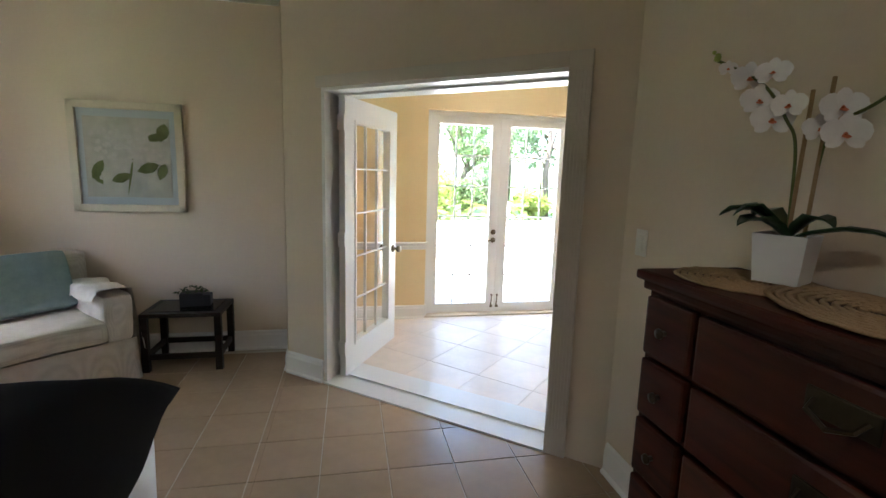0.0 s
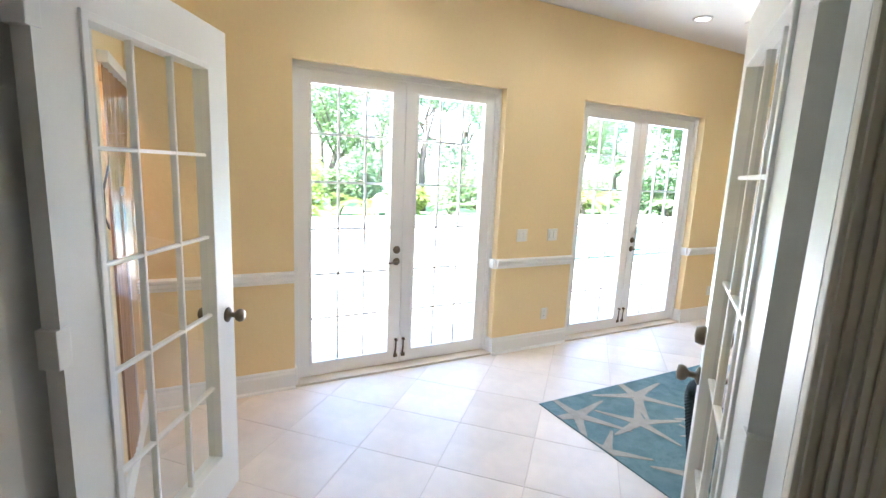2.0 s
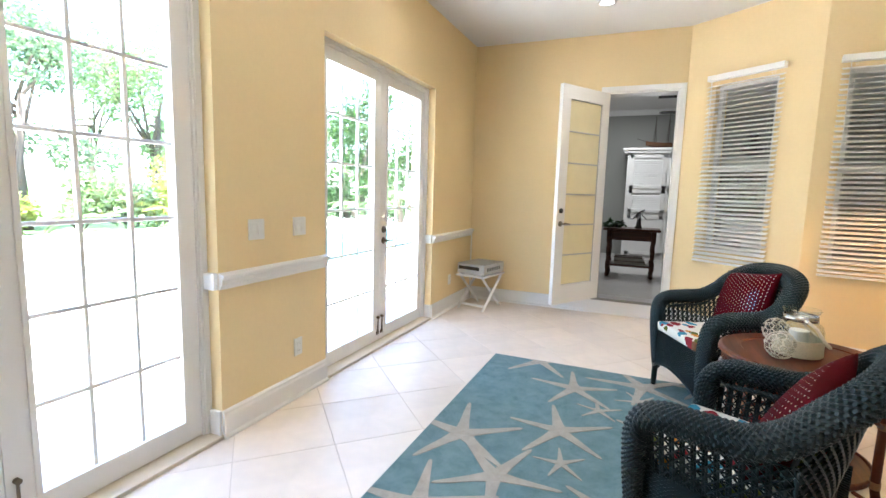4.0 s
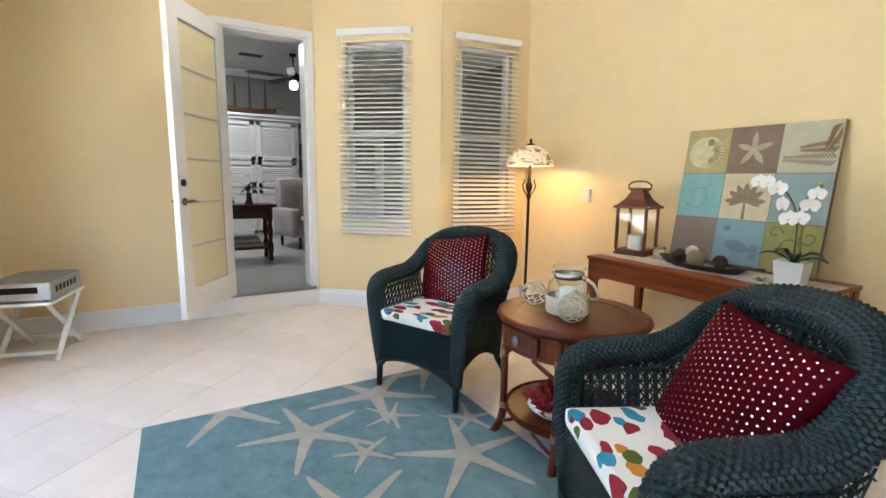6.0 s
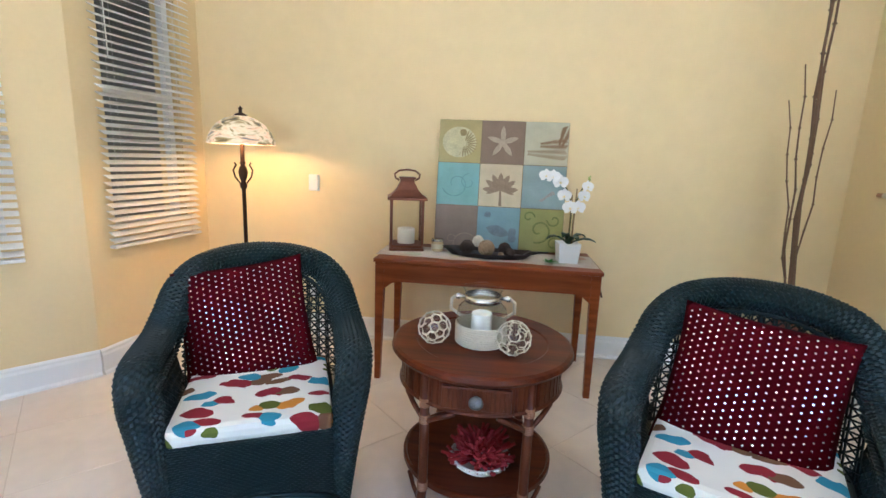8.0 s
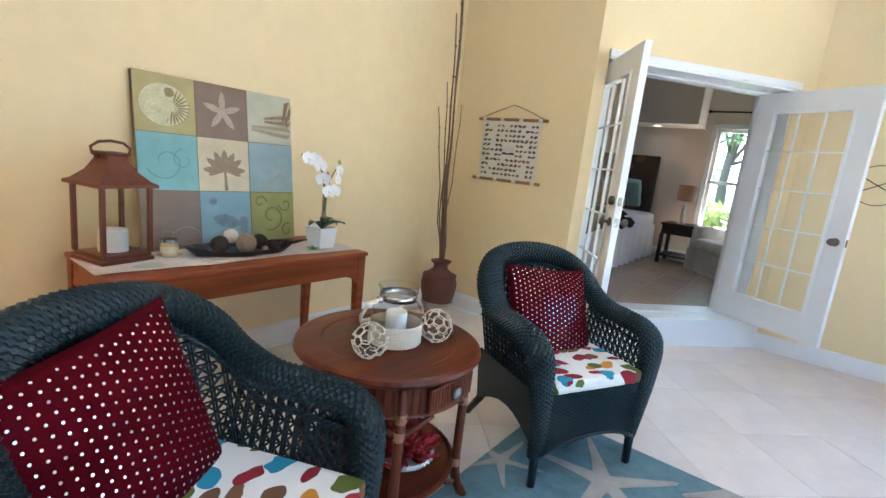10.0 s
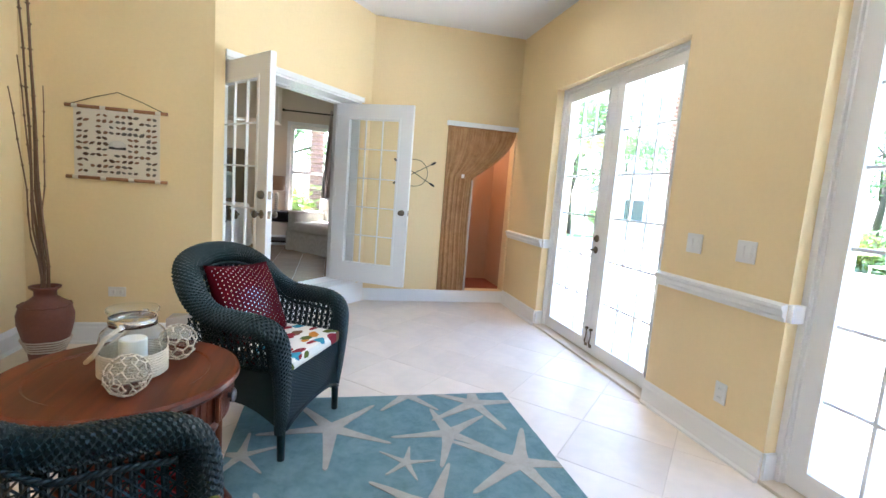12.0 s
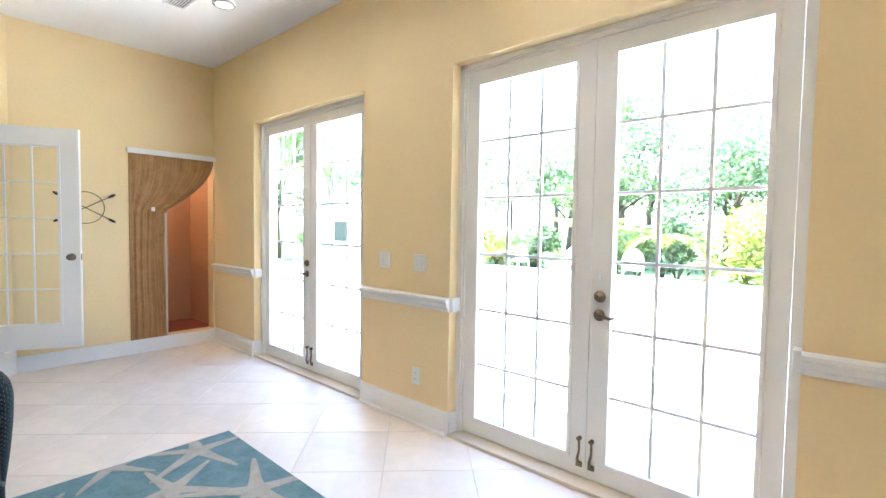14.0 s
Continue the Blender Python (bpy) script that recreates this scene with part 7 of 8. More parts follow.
# bed
bd = thing("bed", "white-skirted bed with a black cover at its foot", "bed", pose(-3.79, -5.40, Z0))
BL, BW = 2.16, 1.95
part("mattress", soft_box((0.02, 0.02, 0.36, BL, BW, 0.68), 0.09, 0.010, 12), WHITECLOTH, bd, smooth=True)
part("skirt", skirt(0.0, BL + 0.01, 0.0, BW + 0.01, 0.0, 0.50, 0.035, 0.75), WHITECLOTH, bd, "white gathered bed skirt", smooth=True)
bm = bmesh.new()
g_ = []
for i in range(25):
    x = BL - 0.85 + 0.95 * i / 24
    row = []
    for k in range(45):
        y = -0.06 + (BW + 0.12) * k / 44
        e = min((BL + 0.10 - x) / 0.32, (BW + 0.06 - y) / 0.32, (y + 0.06) / 0.32, 1.0)
        z = 0.735 - 0.16 * (1 - max(e, 0.0)) ** 2.2 + 0.014 * noise.noise(Vector((x * 5, y * 5, 3)))
        row.append(bm.verts.new((x, y, z)))
    g_.append(row)
for a, b in zip(g_, g_[1:]):
    for k in range(44):
        bm.faces.new((a[k], b[k], b[k + 1], a[k + 1]))
rim = [v for v in g_[0]] + [r_[-1] for r_ in g_[1:]] + list(reversed(g_[-1]))[1:] + [r_[0] for r_ in reversed(g_[1:-1])]
low = [bm.verts.new((v.co.x - 0.03, v.co.y * 0.97 + 0.03, v.co.z - 0.055 - 0.26 * max(0.0, math.sin(math.pi * (v.co.y + 0.06) / (BW + 0.12))) ** 1.3 * (v.co.x > BL) - 0.015 * math.sin(i * 0.7))) for i, v in enumerate(rim)]
for i in range(len(rim)):
    q = (i + 1) % len(rim)
    bm.faces.new((rim[i], rim[q], low[q], low[i]))
bmesh.ops.recalc_face_normals(bm, faces=bm.faces[:])
part("cover", bm, mat("black_velvet_cover", (0.006, 0.004, 0.004), rough=0.95, spec=0.1, spread=0.2, grain=60), bd, "black velvety bed runner", smooth=True)
pl_ = thing("bed_pillow", "sage bed pillow against the headboard", "pillow", pose(-3.45, -3.95, Z0 + 0.95, 0, -62, 0))
part("cover", soft_box((-0.22, -0.3, -0.07, 0.22, 0.3, 0.07), 0.06, 0.01, 19), AQUA, pl_, smooth=True)
hb = thing("headboard", "carved bronze-toned floral headboard panel", "headboard", pose(-3.79, -4.36, Z0))
part("panel", boxed(0.0, -0.82, 0.30, 0.05, 0.82, 1.54, 0.01), mat("bronze_panel", (0.08, 0.055, 0.035), rough=0.45, metal=0.4, spread=0.3, grain=12, stain=0.3, stain_scale=6), hb)
bm = bmesh.new()
g = random.Random(6)
for k in range(26):
    m_ = pose(0.052, g.uniform(-0.75, 0.75), g.uniform(0.75, 1.48), 0, 90, 0) @ pose(0, 0, 0, 0, 0, g.uniform(0, 360))
    petal(bm, m_, 0.16, 0.06)
part("relief", bm, mat("gilt_relief", (0.22, 0.13, 0.06), rough=0.4, metal=0.6), hb, "raised leaf relief", smooth=True)
ns = thing("nightstand", "dark wooden nightstand beside the bed", "nightstand", pose(-3.50, -2.99, Z0))
part("tabletop", boxed(-0.27, -0.25, 0.56, 0.27, 0.25, 0.59, 0.005), ESPRESSO, ns)
part("drawer", boxed(-0.25, -0.23, 0.43, 0.25, 0.23, 0.56, 0.004), ESPRESSO, ns)
part("shelf", boxed(-0.24, -0.22, 0.10, 0.24, 0.22, 0.13, 0.003), ESPRESSO, ns)
for sx in (1, -1):
    for sy in (1, -1):
        part("leg", boxed(sx * 0.235 - 0.025, sy * 0.215 - 0.025, 0, sx * 0.235 + 0.025, sy * 0.215 + 0.025, 0.43, 0.003), ESPRESSO, ns)
tl = thing("table_lamp", "lit table lamp with stacked-glass stem and brown shade", "table lamp", pose(-3.48, -3.02, Z0 + 0.59))
bm = turned([(0.0, 0.0), (0.06, 0.0), (0.06, 0.015), (0.02, 0.02)] + [(r_, 0.02 + 0.008 * k) for k, r_ in enumerate([0.035 if (k // 2) % 2 else 0.02 for k in range(34)])] + [(0.0, 0.30)], 20)
part("stem", bm, mat("crystal_stem", (0.55, 0.55, 0.52), rough=0.08, spread=0.05, coat=1.0), tl, "stacked glass discs", smooth=False)
part("shade", turned([(0.125, 0.33), (0.125, 0.56), (0.122, 0.56), (0.122, 0.33)], 32, cap=False), mat("brown_drum_shade", (0.16, 0.10, 0.07), rough=0.8, emit=(1.0, 0.5, 0.2), emit_strength=0.006), tl, "brown drum shade", smooth=True)
nl = bpy.data.lights.new("bedside_bulb", "POINT")
nl.energy, nl.color, nl.shadow_soft_size = 0.22, (1.0, 0.62, 0.32), 0.04
new("bedside_light", nl).location = (-3.48, -3.02, Z0 + 1.02)
downlight(-0.6, -5.7, BZ, 1.9, "recessed light in the bedroom ceiling")
downlight(-3.52, -3.62, 2.22, 0.16, "small recessed light in the bedroom soffit")
# window, rod and drape
bw = thing("bedroom_window", "white sash window onto palms", "window", pose(BX0, -2.52, 0.74))
tagged(bw, kind="structure")
bm = bmesh.new()
for q in ((-0.34, 0.0, -0.29, 1.5), (0.29, 0.0, 0.34, 1.5), (-0.34, 0.0, 0.34, 0.05), (-0.34, 1.45, 0.34, 1.5), (-0.34, 0.71, 0.34, 0.76)):
    box(bm, -0.10, q[0], q[1], -0.04, q[2], q[3], 0.003)
part("window_frame", bm, WHITE, bw)
bm = bmesh.new()
for q in ((-0.40, -0.02, -0.34, 1.56), (0.34, -0.02, 0.40, 1.56), (-0.40, 1.50, 0.40, 1.56)):
    box(bm, 0.001, q[0], q[1], 0.018, q[2], q[3], 0.003)
box(bm, 0.0, -0.44, -0.05, 0.06, 0.44, -0.01, 0.004)
part("window_trim", bm, WHITE, bw)
for a, b in ((0.05, 0.71), (0.76, 1.45)):
    bm = bmesh.new()
    bm.faces.new([bm.verts.new(v) for v in ((-0.07, -0.29, a), (-0.07, 0.29, a), (-0.07, 0.29, b), (-0.07, -0.29, b))])
    part("pane", bm, GLASS, bw).visible_shadow = False
cr = thing("curtain_rod", "dark metal curtain rod above the window", "curtain rod", pose(BX0 + 0.09, -2.2, 2.46))
part("rod", rod([(0, -0.78, 0), (0, 0.9, 0)], 0.012, 8), DARKMETAL, cr, smooth=True)
for y in (-0.78, 0.9):
    bm = bmesh.new()
    bmesh.ops.create_icosphere(bm, subdivisions=2, radius=0.025, matrix=Matrix.Translation((0, y, 0)))
    part("finial", bm, DARKMETAL, cr, smooth=True)
    part("bracket", boxed(-0.09, y * 0.96 - 0.008, -0.008, 0.0, y * 0.96 + 0.008, 0.008), DARKMETAL, cr)
dp = thing("drape", "taupe floor-length drape beside the bedroom window", "curtain", pose(BX0 + 0.09, -2.14, Z0))
bm = bmesh.new()
g_ = []
for jz in range(16):
    v = jz / 15
    wv_ = 0.32 + 0.12 * v
    g_.append([bm.verts.new((0.03 * math.sin(i * 0.9 + 0.4 * v), -0.10 * v + (i / 40 - 0.5) * wv_ + 0.06, 2.27 * (1 - v) + 0.02)) for i in range(41)])
for a, b in zip(g_, g_[1:]):
    for i in range(40):
        bm.faces.new((a[i], a[i + 1], b[i + 1], b[i]))
part("cloth", bm, weave("taupe_drape", ((0.38, 0.32, 0.27), (0.54, 0.47, 0.40)), 400, 0.2), dp, smooth=True)

# ---- living room things seen through the doorway and blinds ----
CABW = mat("white_cabinet_paint", (0.70, 0.69, 0.66), rough=0.4, spread=0.04, grain=40)
LZ0 = LSTEP
ca_ = thing("armoire", "white armoire with louvered doors in the living room", "armoire", pose(9.90, -2.45, LZ0))
part("body", boxed(0.0, -0.72, 0.0, 0.66, 0.72, 2.05, 0.006), CABW, ca_)
bm = boxed(-0.05, -0.78, 2.05, 0.68, 0.78, 2.10, 0.01)
box(bm, -0.08, -0.81, 2.10, 0.70, 0.81, 2.15, 0.015)
part("cornice", bm, CABW, ca_, "moulded white cornice")
for s in (1, -1):
    for z0, z1, lou in ((0.92, 1.35, True), (1.38, 2.02, True), (0.10, 0.86, False)):
        y0, y1 = (0.02, 0.66) if s > 0 else (-0.66, -0.02)
        bm = bmesh.new()
        for q in ((y0, z0, y0 + 0.07, z1), (y1 - 0.07, z0, y1, z1), (y0, z0, y1, z0 + 0.06), (y0, z1 - 0.06, y1, z1)):
            box(bm, -0.028, q[0], q[1], -0.002, q[2], q[3], 0.003)
        d_ = part("door", bm, CABW, ca_, "louvered cabinet door" if lou else "panelled lower door")
        if lou:
            n_ = int((z1 - z0 - 0.12) / 0.035)
            for k in range(n_):
                part("louver", boxed(-0.018, y0 + 0.07, -0.002, 0.018, y1 - 0.07, 0.002, 0, pose(-0.014, 0, z0 + 0.075 + k * 0.035, 0, -58)), CABW, d_)
        else:
            part("panel", boxed(-0.014, y0 + 0.07, z0 + 0.06, -0.004, y1 - 0.07, z1 - 0.06, 0.004), CABW, d_)
        part("knob", turned([(0.0, 0.0), (0.012, 0.0), (0.014, 0.02), (0.0, 0.024)], 12, pose(-0.028, y0 + 0.035 if s > 0 else y1 - 0.035, (z0 + z1) / 2, 0, -90)), CABW, d_, smooth=True)
# shelf unit with arched top
sh = thing("shelf_unit", "white built-in shelf unit with arched openings", "shelf", pose(10.15, -4.05, LZ0))
# Back in a darker tone than CABW: the shade inside the shelves as colour.
part("back", boxed(0.36, -0.86, 0, 0.40, 0.86, 1.92), mat("shaded_cabinet_back", (0.35, 0.30, 0.26), rough=0.7), sh)
for y in (-0.88, 0.82):
    part("side", boxed(0.0, y, 0, 0.40, y + 0.06, 1.92, 0.003), CABW, sh)
for z in (0.0, 0.82, 1.14, 1.45):
    part("shelf", boxed(0.0, -0.82, z, 0.38, 0.82, z + 0.035, 0.003), CABW, sh)
part("base_panel", boxed(0.0, -0.82, 0.035, 0.03, 0.82, 0.82, 0.004), CABW, sh)
bm = bmesh.new()
prism(bm, [(-0.82, 1.92), (-0.82, 1.70)] + [(-0.82 + 1.64 * k / 16, 1.70 + 0.14 * math.sin(math.pi * k / 16)) for k in range(1, 16)] + [(0.82, 1.70), (0.82, 1.92)], 0.0, 0.03, Matrix(((0, 0, 1, 0), (1, 0, 0, 0), (0, 1, 0, 0), (0, 0, 0, 1))))
part("arch", bm, CABW, sh, "white arched front")
part("top", boxed(-0.04, -0.90, 1.92, 0.42, 0.90, 1.97, 0.008), CABW, sh)
for k, (y, z, w, h) in enumerate(((0.60, 1.486, 0.14, 0.20), (0.28, 1.486, 0.24, 0.16), (-0.08, 1.486, 0.24, 0.20), (-0.5, 1.486, 0.2, 0.2), (0.48, 1.176, 0.10, 0.15), (0.30, 1.176, 0.10, 0.15), (0.12, 1.176, 0.10, 0.15), (-0.20, 1.176, 0.16, 0.12), (-0.5, 1.176, 0.14, 0.16))):
    f_ = thing("photo_frame", "small dark photo frame on the white shelf", "picture frame", pose(10.25, -4.05 + y, LZ0 + z), "photo frames on the shelf")
    bm = bmesh.new()
    for q in ((-w / 2, 0, -w / 2 + 0.02, h), (w / 2 - 0.02, 0, w / 2, h), (-w / 2, 0, w / 2, 0.02), (-w / 2, h - 0.02, w / 2, h)):
        box(bm, 0.0, q[0], q[1], 0.02, q[2], q[3], 0.002)
    part("frame", bm, ESPRESSO, f_)
    part("picture", boxed(0.008, -w / 2 + 0.02, 0.02, 0.014, w / 2 - 0.02, h - 0.02), mat("dull_photo", (0.28, 0.26, 0.24), rough=0.4, spread=0.4, grain=25), f_)
bs = part("bust_sculpture", turned([(0.0, 0.0), (0.14, 0.0), (0.15, 0.04), (0.10, 0.06), (0.16, 0.12), (0.19, 0.18), (0.16, 0.24), (0.07, 0.28), (0.06, 0.32), (0.085, 0.36), (0.09, 0.42), (0.07, 0.47), (0.0, 0.49)], 20, pose(10.32, -3.85, LZ0 + 1.97)), mat("dark_bronze_bust", (0.05, 0.04, 0.035), rough=0.5, spread=0.2), None, smooth=True)
tagged(bs, "dark bronze bust on top of the shelf unit", "sculpture")

# model ship
sp = thing("model_ship", "three-masted wooden model ship on the armoire", "model ship", pose(10.22, -2.45, LZ0 + 2.15, 0, 0, 90))
bm = bmesh.new()
sec = []
for k in range(13):
    u = -0.42 + 0.07 * k
    wd_ = 0.075 * max(0.05, 1 - abs(u / 0.46) ** 3)
    kz = 0.03 + 0.05 * abs(u / 0.42) ** 3
    sec.append([bm.verts.new((u, y, z)) for y, z in ((0, kz), (wd_ * 0.7, kz + 0.025), (wd_, 0.12 + 0.04 * (u / 0.42) ** 2), (-wd_, 0.12 + 0.04 * (u / 0.42) ** 2), (-wd_ * 0.7, kz + 0.025))])
for a, b in zip(sec, sec[1:]):
    for k in range(5):
        q = (k + 1) % 5
        bm.faces.new((a[k], a[q], b[q], b[k]))
bm.faces.new(list(reversed(sec[0])))
bm.faces.new(sec[-1])
part("hull", bm, wood("ship_timber", (0.06, 0.03, 0.015), (0.16, 0.08, 0.04), rough=0.5, axis=0), sp)
part("stand", boxed(-0.2, -0.05, 0.0, 0.2, 0.05, 0.035, 0.004), ESPRESSO, sp)
SPAR = mat("dark_spar", (0.05, 0.04, 0.035), rough=0.7)
for x, h in ((-0.24, 0.66), (0.02, 0.74), (0.26, 0.64)):
    ms = part("mast", rod([(x, 0, 0.12), (x, 0, h)], [0.008, 0.004], 6), SPAR, sp, smooth=True)
    bm = bmesh.new()
    for k in range(4):
        z = 0.25 + (h - 0.28) * k / 3.4
        tube(bm, [(x - 0.02, -0.11 + 0.018 * k, z), (x - 0.02, 0.11 - 0.018 * k, z)], 0.004, 5)
    for s in (1, -1):
        for k in range(3):
            tube(bm, [(x + 0.03 * (k - 1), s * 0.07, 0.13), (x, 0, h * 0.86)], 0.0022, 4)
    part("rigging", bm, SPAR, ms, "spars and shrouds")
part("bowsprit", rod([(0.40, 0, 0.15), (0.58, 0, 0.21)], 0.005, 5), SPAR, sp)
part("bowsprit", rod([(-0.40, 0, 0.15), (-0.55, 0, 0.19)], 0.005, 5), SPAR, sp)

# dark table with ornaments
dt = thing("sofa_table", "dark wooden console table with lower shelf", "table", pose(7.75, -1.93, LZ0))
REDW = wood("dark_red_table", (0.035, 0.012, 0.008), (0.085, 0.030, 0.018), rough=0.35, axis=1, scale=2)
part("tabletop", boxed(-0.24, -0.40, 0.70, 0.24, 0.40, 0.74, 0.008), REDW, dt)
part("apron", boxed(-0.20, -0.34, 0.56, 0.20, 0.34, 0.70, 0.004), REDW, dt)
part("shelf", boxed(-0.20, -0.34, 0.16, 0.20, 0.34, 0.19, 0.004), REDW, dt)
for sx in (1, -1):
    for sy in (1, -1):
        part("leg", turned([(0.022, 0.0), (0.034, 0.03), (0.024, 0.08), (0.036, 0.14), (0.036, 0.22), (0.022, 0.26), (0.034, 0.40), (0.024, 0.50), (0.036, 0.54), (0.036, 0.70)], 14, pose(sx * 0.19, sy * 0.31, 0)), REDW, dt, "turned dark leg", smooth=True)
mg = thing("magazine_stack", "stack of pale books on the table's shelf", "books", pose(7.75, -1.93, LZ0 + 0.19))
for k in range(4):
    part("book", boxed(-0.12, -0.24 + 0.02 * k, 0.03 * k, 0.12, 0.22, 0.03 * k + 0.026, 0.003), mat("book_cover_%d" % (k % 2), ((0.45, 0.42, 0.38), (0.2, 0.17, 0.15))[k % 2], rough=0.6), mg)
ps = thing("palm_sculpture", "dark metal palm tree table sculpture", "sculpture", pose(7.72, -2.02, LZ0 + 0.74))
part("trunk", turned([(0.0, 0.0), (0.06, 0.0), (0.05, 0.02), (0.035, 0.05), (0.022, 0.20), (0.018, 0.24), (0.0, 0.25)], 12), MATS["dark_bronze_bust"], ps, smooth=True)
bm = bmesh.new()
for k in range(9):
    petal(bm, pose(0, 0, 0.24, 12 - 30 * (k % 3), 0, 40 * k), 0.15, 0.03)
part("fronds", bm, MATS["dark_bronze_bust"], ps, smooth=True)
fn = thing("fern", "small green fern on the dark table", "plant", pose(7.74, -1.68, LZ0 + 0.74))
bm = bmesh.new()
leaves(bm, (0, 0, 0.05), (0.13, 0.15, 0.05), 160, 0.07, random.Random(31))
part("leaves", bm, LEAFG, fn)
part("pot", turned([(0.0, 0.0), (0.05, 0.0), (0.06, 0.04), (0.0, 0.04)], 14), SLOT, fn)

# upholstered chair
uc = thing("armchair", "beige upholstered armchair in the living room", "armchair", pose(8.75, -3.02, LZ0, 0, 0, 15))
GREYCL = weave("grey_beige_upholstery", ((0.34, 0.31, 0.29), (0.48, 0.44, 0.41)), 420, 0.2)
part("seat", soft_box((-0.36, -0.36, 0.18, 0.36, 0.30, 0.46), 0.05, 0.008, 40), GREYCL, uc, smooth=True)
part("backrest", soft_box((0.20, -0.36, 0.30, 0.42, 0.36, 1.08), 0.09, 0.012, 41), GREYCL, uc, smooth=True)
for s in (1, -1):
    part("arm", soft_box((-0.34, s * 0.36 - 0.08, 0.18, 0.32, s * 0.36 + 0.08, 0.62), 0.06, 0.008, 42), GREYCL, uc, smooth=True)
    for x in (-0.30, 0.30):
        part("leg", turned([(0.018, 0.0), (0.026, 0.18)], 10, pose(x, s * 0.30, 0)), ESPRESSO, uc)

# ceiling fan and vent
fa = thing("ceiling_fan", "black ceiling fan with a lit white globe", "ceiling fan", pose(8.9, -2.9, LZ))
part("rod", turned([(0.05, -0.04), (0.05, 0.0)], 16), DARKMETAL, fa)
part("housing", turned([(0.015, -0.40), (0.10, -0.39), (0.11, -0.32), (0.05, -0.27), (0.014, -0.25), (0.014, -0.03)], 20), DARKMETAL, fa, smooth=True)
for k in range(5):
    bm = bmesh.new()
    prism(bm, [(0.12, -0.03), (0.30, -0.07), (0.66, -0.06), (0.70, 0.0), (0.66, 0.06), (0.30, 0.05), (0.12, 0.03)], -0.004, 0.004, pose(0, 0, -0.34, 0, 0, 72 * k + 20) @ pose(0, 0, 0, 10))
    part("blade", bm, DARKMETAL, fa)
part("globe", turned([(0.0, -0.54), (0.05, -0.525), (0.07, -0.48), (0.06, -0.43), (0.04, -0.40)], 20), mat("lit_globe", (0.9, 0.88, 0.82), rough=0.4, emit=(1.0, 0.9, 0.75), emit_strength=0.4), fa, "glowing white glass globe", smooth=True)
lvn = thing("ceiling_vent", "dark slatted ceiling vent in the living room", "vent", pose(9.3, -2.35, LZ))
part("grille", boxed(-0.08, -0.17, -0.012, 0.08, 0.17, 0.0, 0.003), SLOT, lvn)
downlight(8.3, -1.75, LZ, 0)

# ---- patio, pool and garden ----
CONCRETE = mat("pale_patio_concrete", (0.66, 0.63, 0.58), rough=0.8, spread=0.08, grain=25, bump=0.05, stain=0.12, stain_scale=0.8)
LAWN = mat("lawn", (0.07, 0.13, 0.035), rough=0.9, spread=0.3, grain=30, bump=0.3, stain=0.3, stain_scale=0.5)
bm = bmesh.new()
bm.faces.new([bm.verts.new(v) for v in ((-400, -400, -0.20), (400, -400, -0.20), (400, 400, -0.20), (-400, 400, -0.20))])
tagged(part("ground", bm, LAWN), "green lawn around the house", "ground", kind="structure")
PX0, PX1, PY0, PY1 = 6.2, 16.0, 3.2, 8.5
bm = bmesh.new()
for q in ((-12, 0.26, PX0, 12.5), (PX0, 0.26, PX1, PY0), (PX0, PY1, PX1, 12.5), (PX1, 0.26, 22, 12.5)):
    box(bm, q[0], q[1], -0.16, q[2], q[3], -0.03)
tagged(part("patio", bm, CONCRETE), "sunlit pale concrete pool patio", "pavement", kind="structure")
bm = boxed(PX0, PY0, -0.18, PX1, PY1, -0.10)
tagged(part("pool_water", bm, mat("pool_water", (0.18, 0.50, 0.58), rough=0.08, spread=0.08, grain=3, bump=0.15)), "light blue swimming pool water", "water", kind="structure")

LEAF_A = mat("mid_green_foliage", (0.11, 0.16, 0.08), rough=0.55, spread=0.35, grain=2.5, bump=0, stain=0.3, stain_scale=0.7)
LEAF_B = mat("dark_green_foliage", (0.08, 0.125, 0.075), rough=0.55, spread=0.35, grain=2.5, bump=0, stain=0.3, stain_scale=0.7)
LEAF_C = mat("yellow_green_fronds", (0.17, 0.21, 0.05), rough=0.5, spread=0.3, grain=3, bump=0)
LEAF_E = mat("deep_green_foliage", (0.024, 0.050, 0.018), rough=0.6, spread=0.35, grain=2.5, bump=0, stain=0.3, stain_scale=0.7, spec=0.2)


def let_light_through(m, share, tint):
    """Thin leaves: part of the sunlight that falls on one side shows on the other."""
    n, l = m.node_tree.nodes, m.node_tree.links
    out = next(k for k in n if k.type == "OUTPUT_MATERIAL")
    tr = n.new("ShaderNodeBsdfTranslucent")
    tr.inputs["Color"].default_value = (*tint, 1)
    mx = n.new("ShaderNodeMixShader")
    mx.inputs[0].default_value = share
    l.new(out.inputs[0].links[0].from_socket, mx.inputs[1])
    l.new(tr.outputs[0], mx.inputs[2])
    l.new(mx.outputs[0], out.inputs[0])


for leaf_, tint_ in ((LEAF_A, (0.20, 0.30, 0.10)), (LEAF_B, (0.16, 0.25, 0.10)), (LEAF_C, (0.32, 0.38, 0.08)), (LEAF_E, (0.06, 0.12, 0.03))):
    let_light_through(leaf_, 0.45, tint_)
BARK = mat("grey_bark", (0.09, 0.07, 0.055), rough=0.9, spread=0.3, grain=12, bump=0.5)
REDBARK = mat("reddish_palm_bark", (0.22, 0.12, 0.085), rough=0.9, spread=0.35, grain=14, bump=0.6)


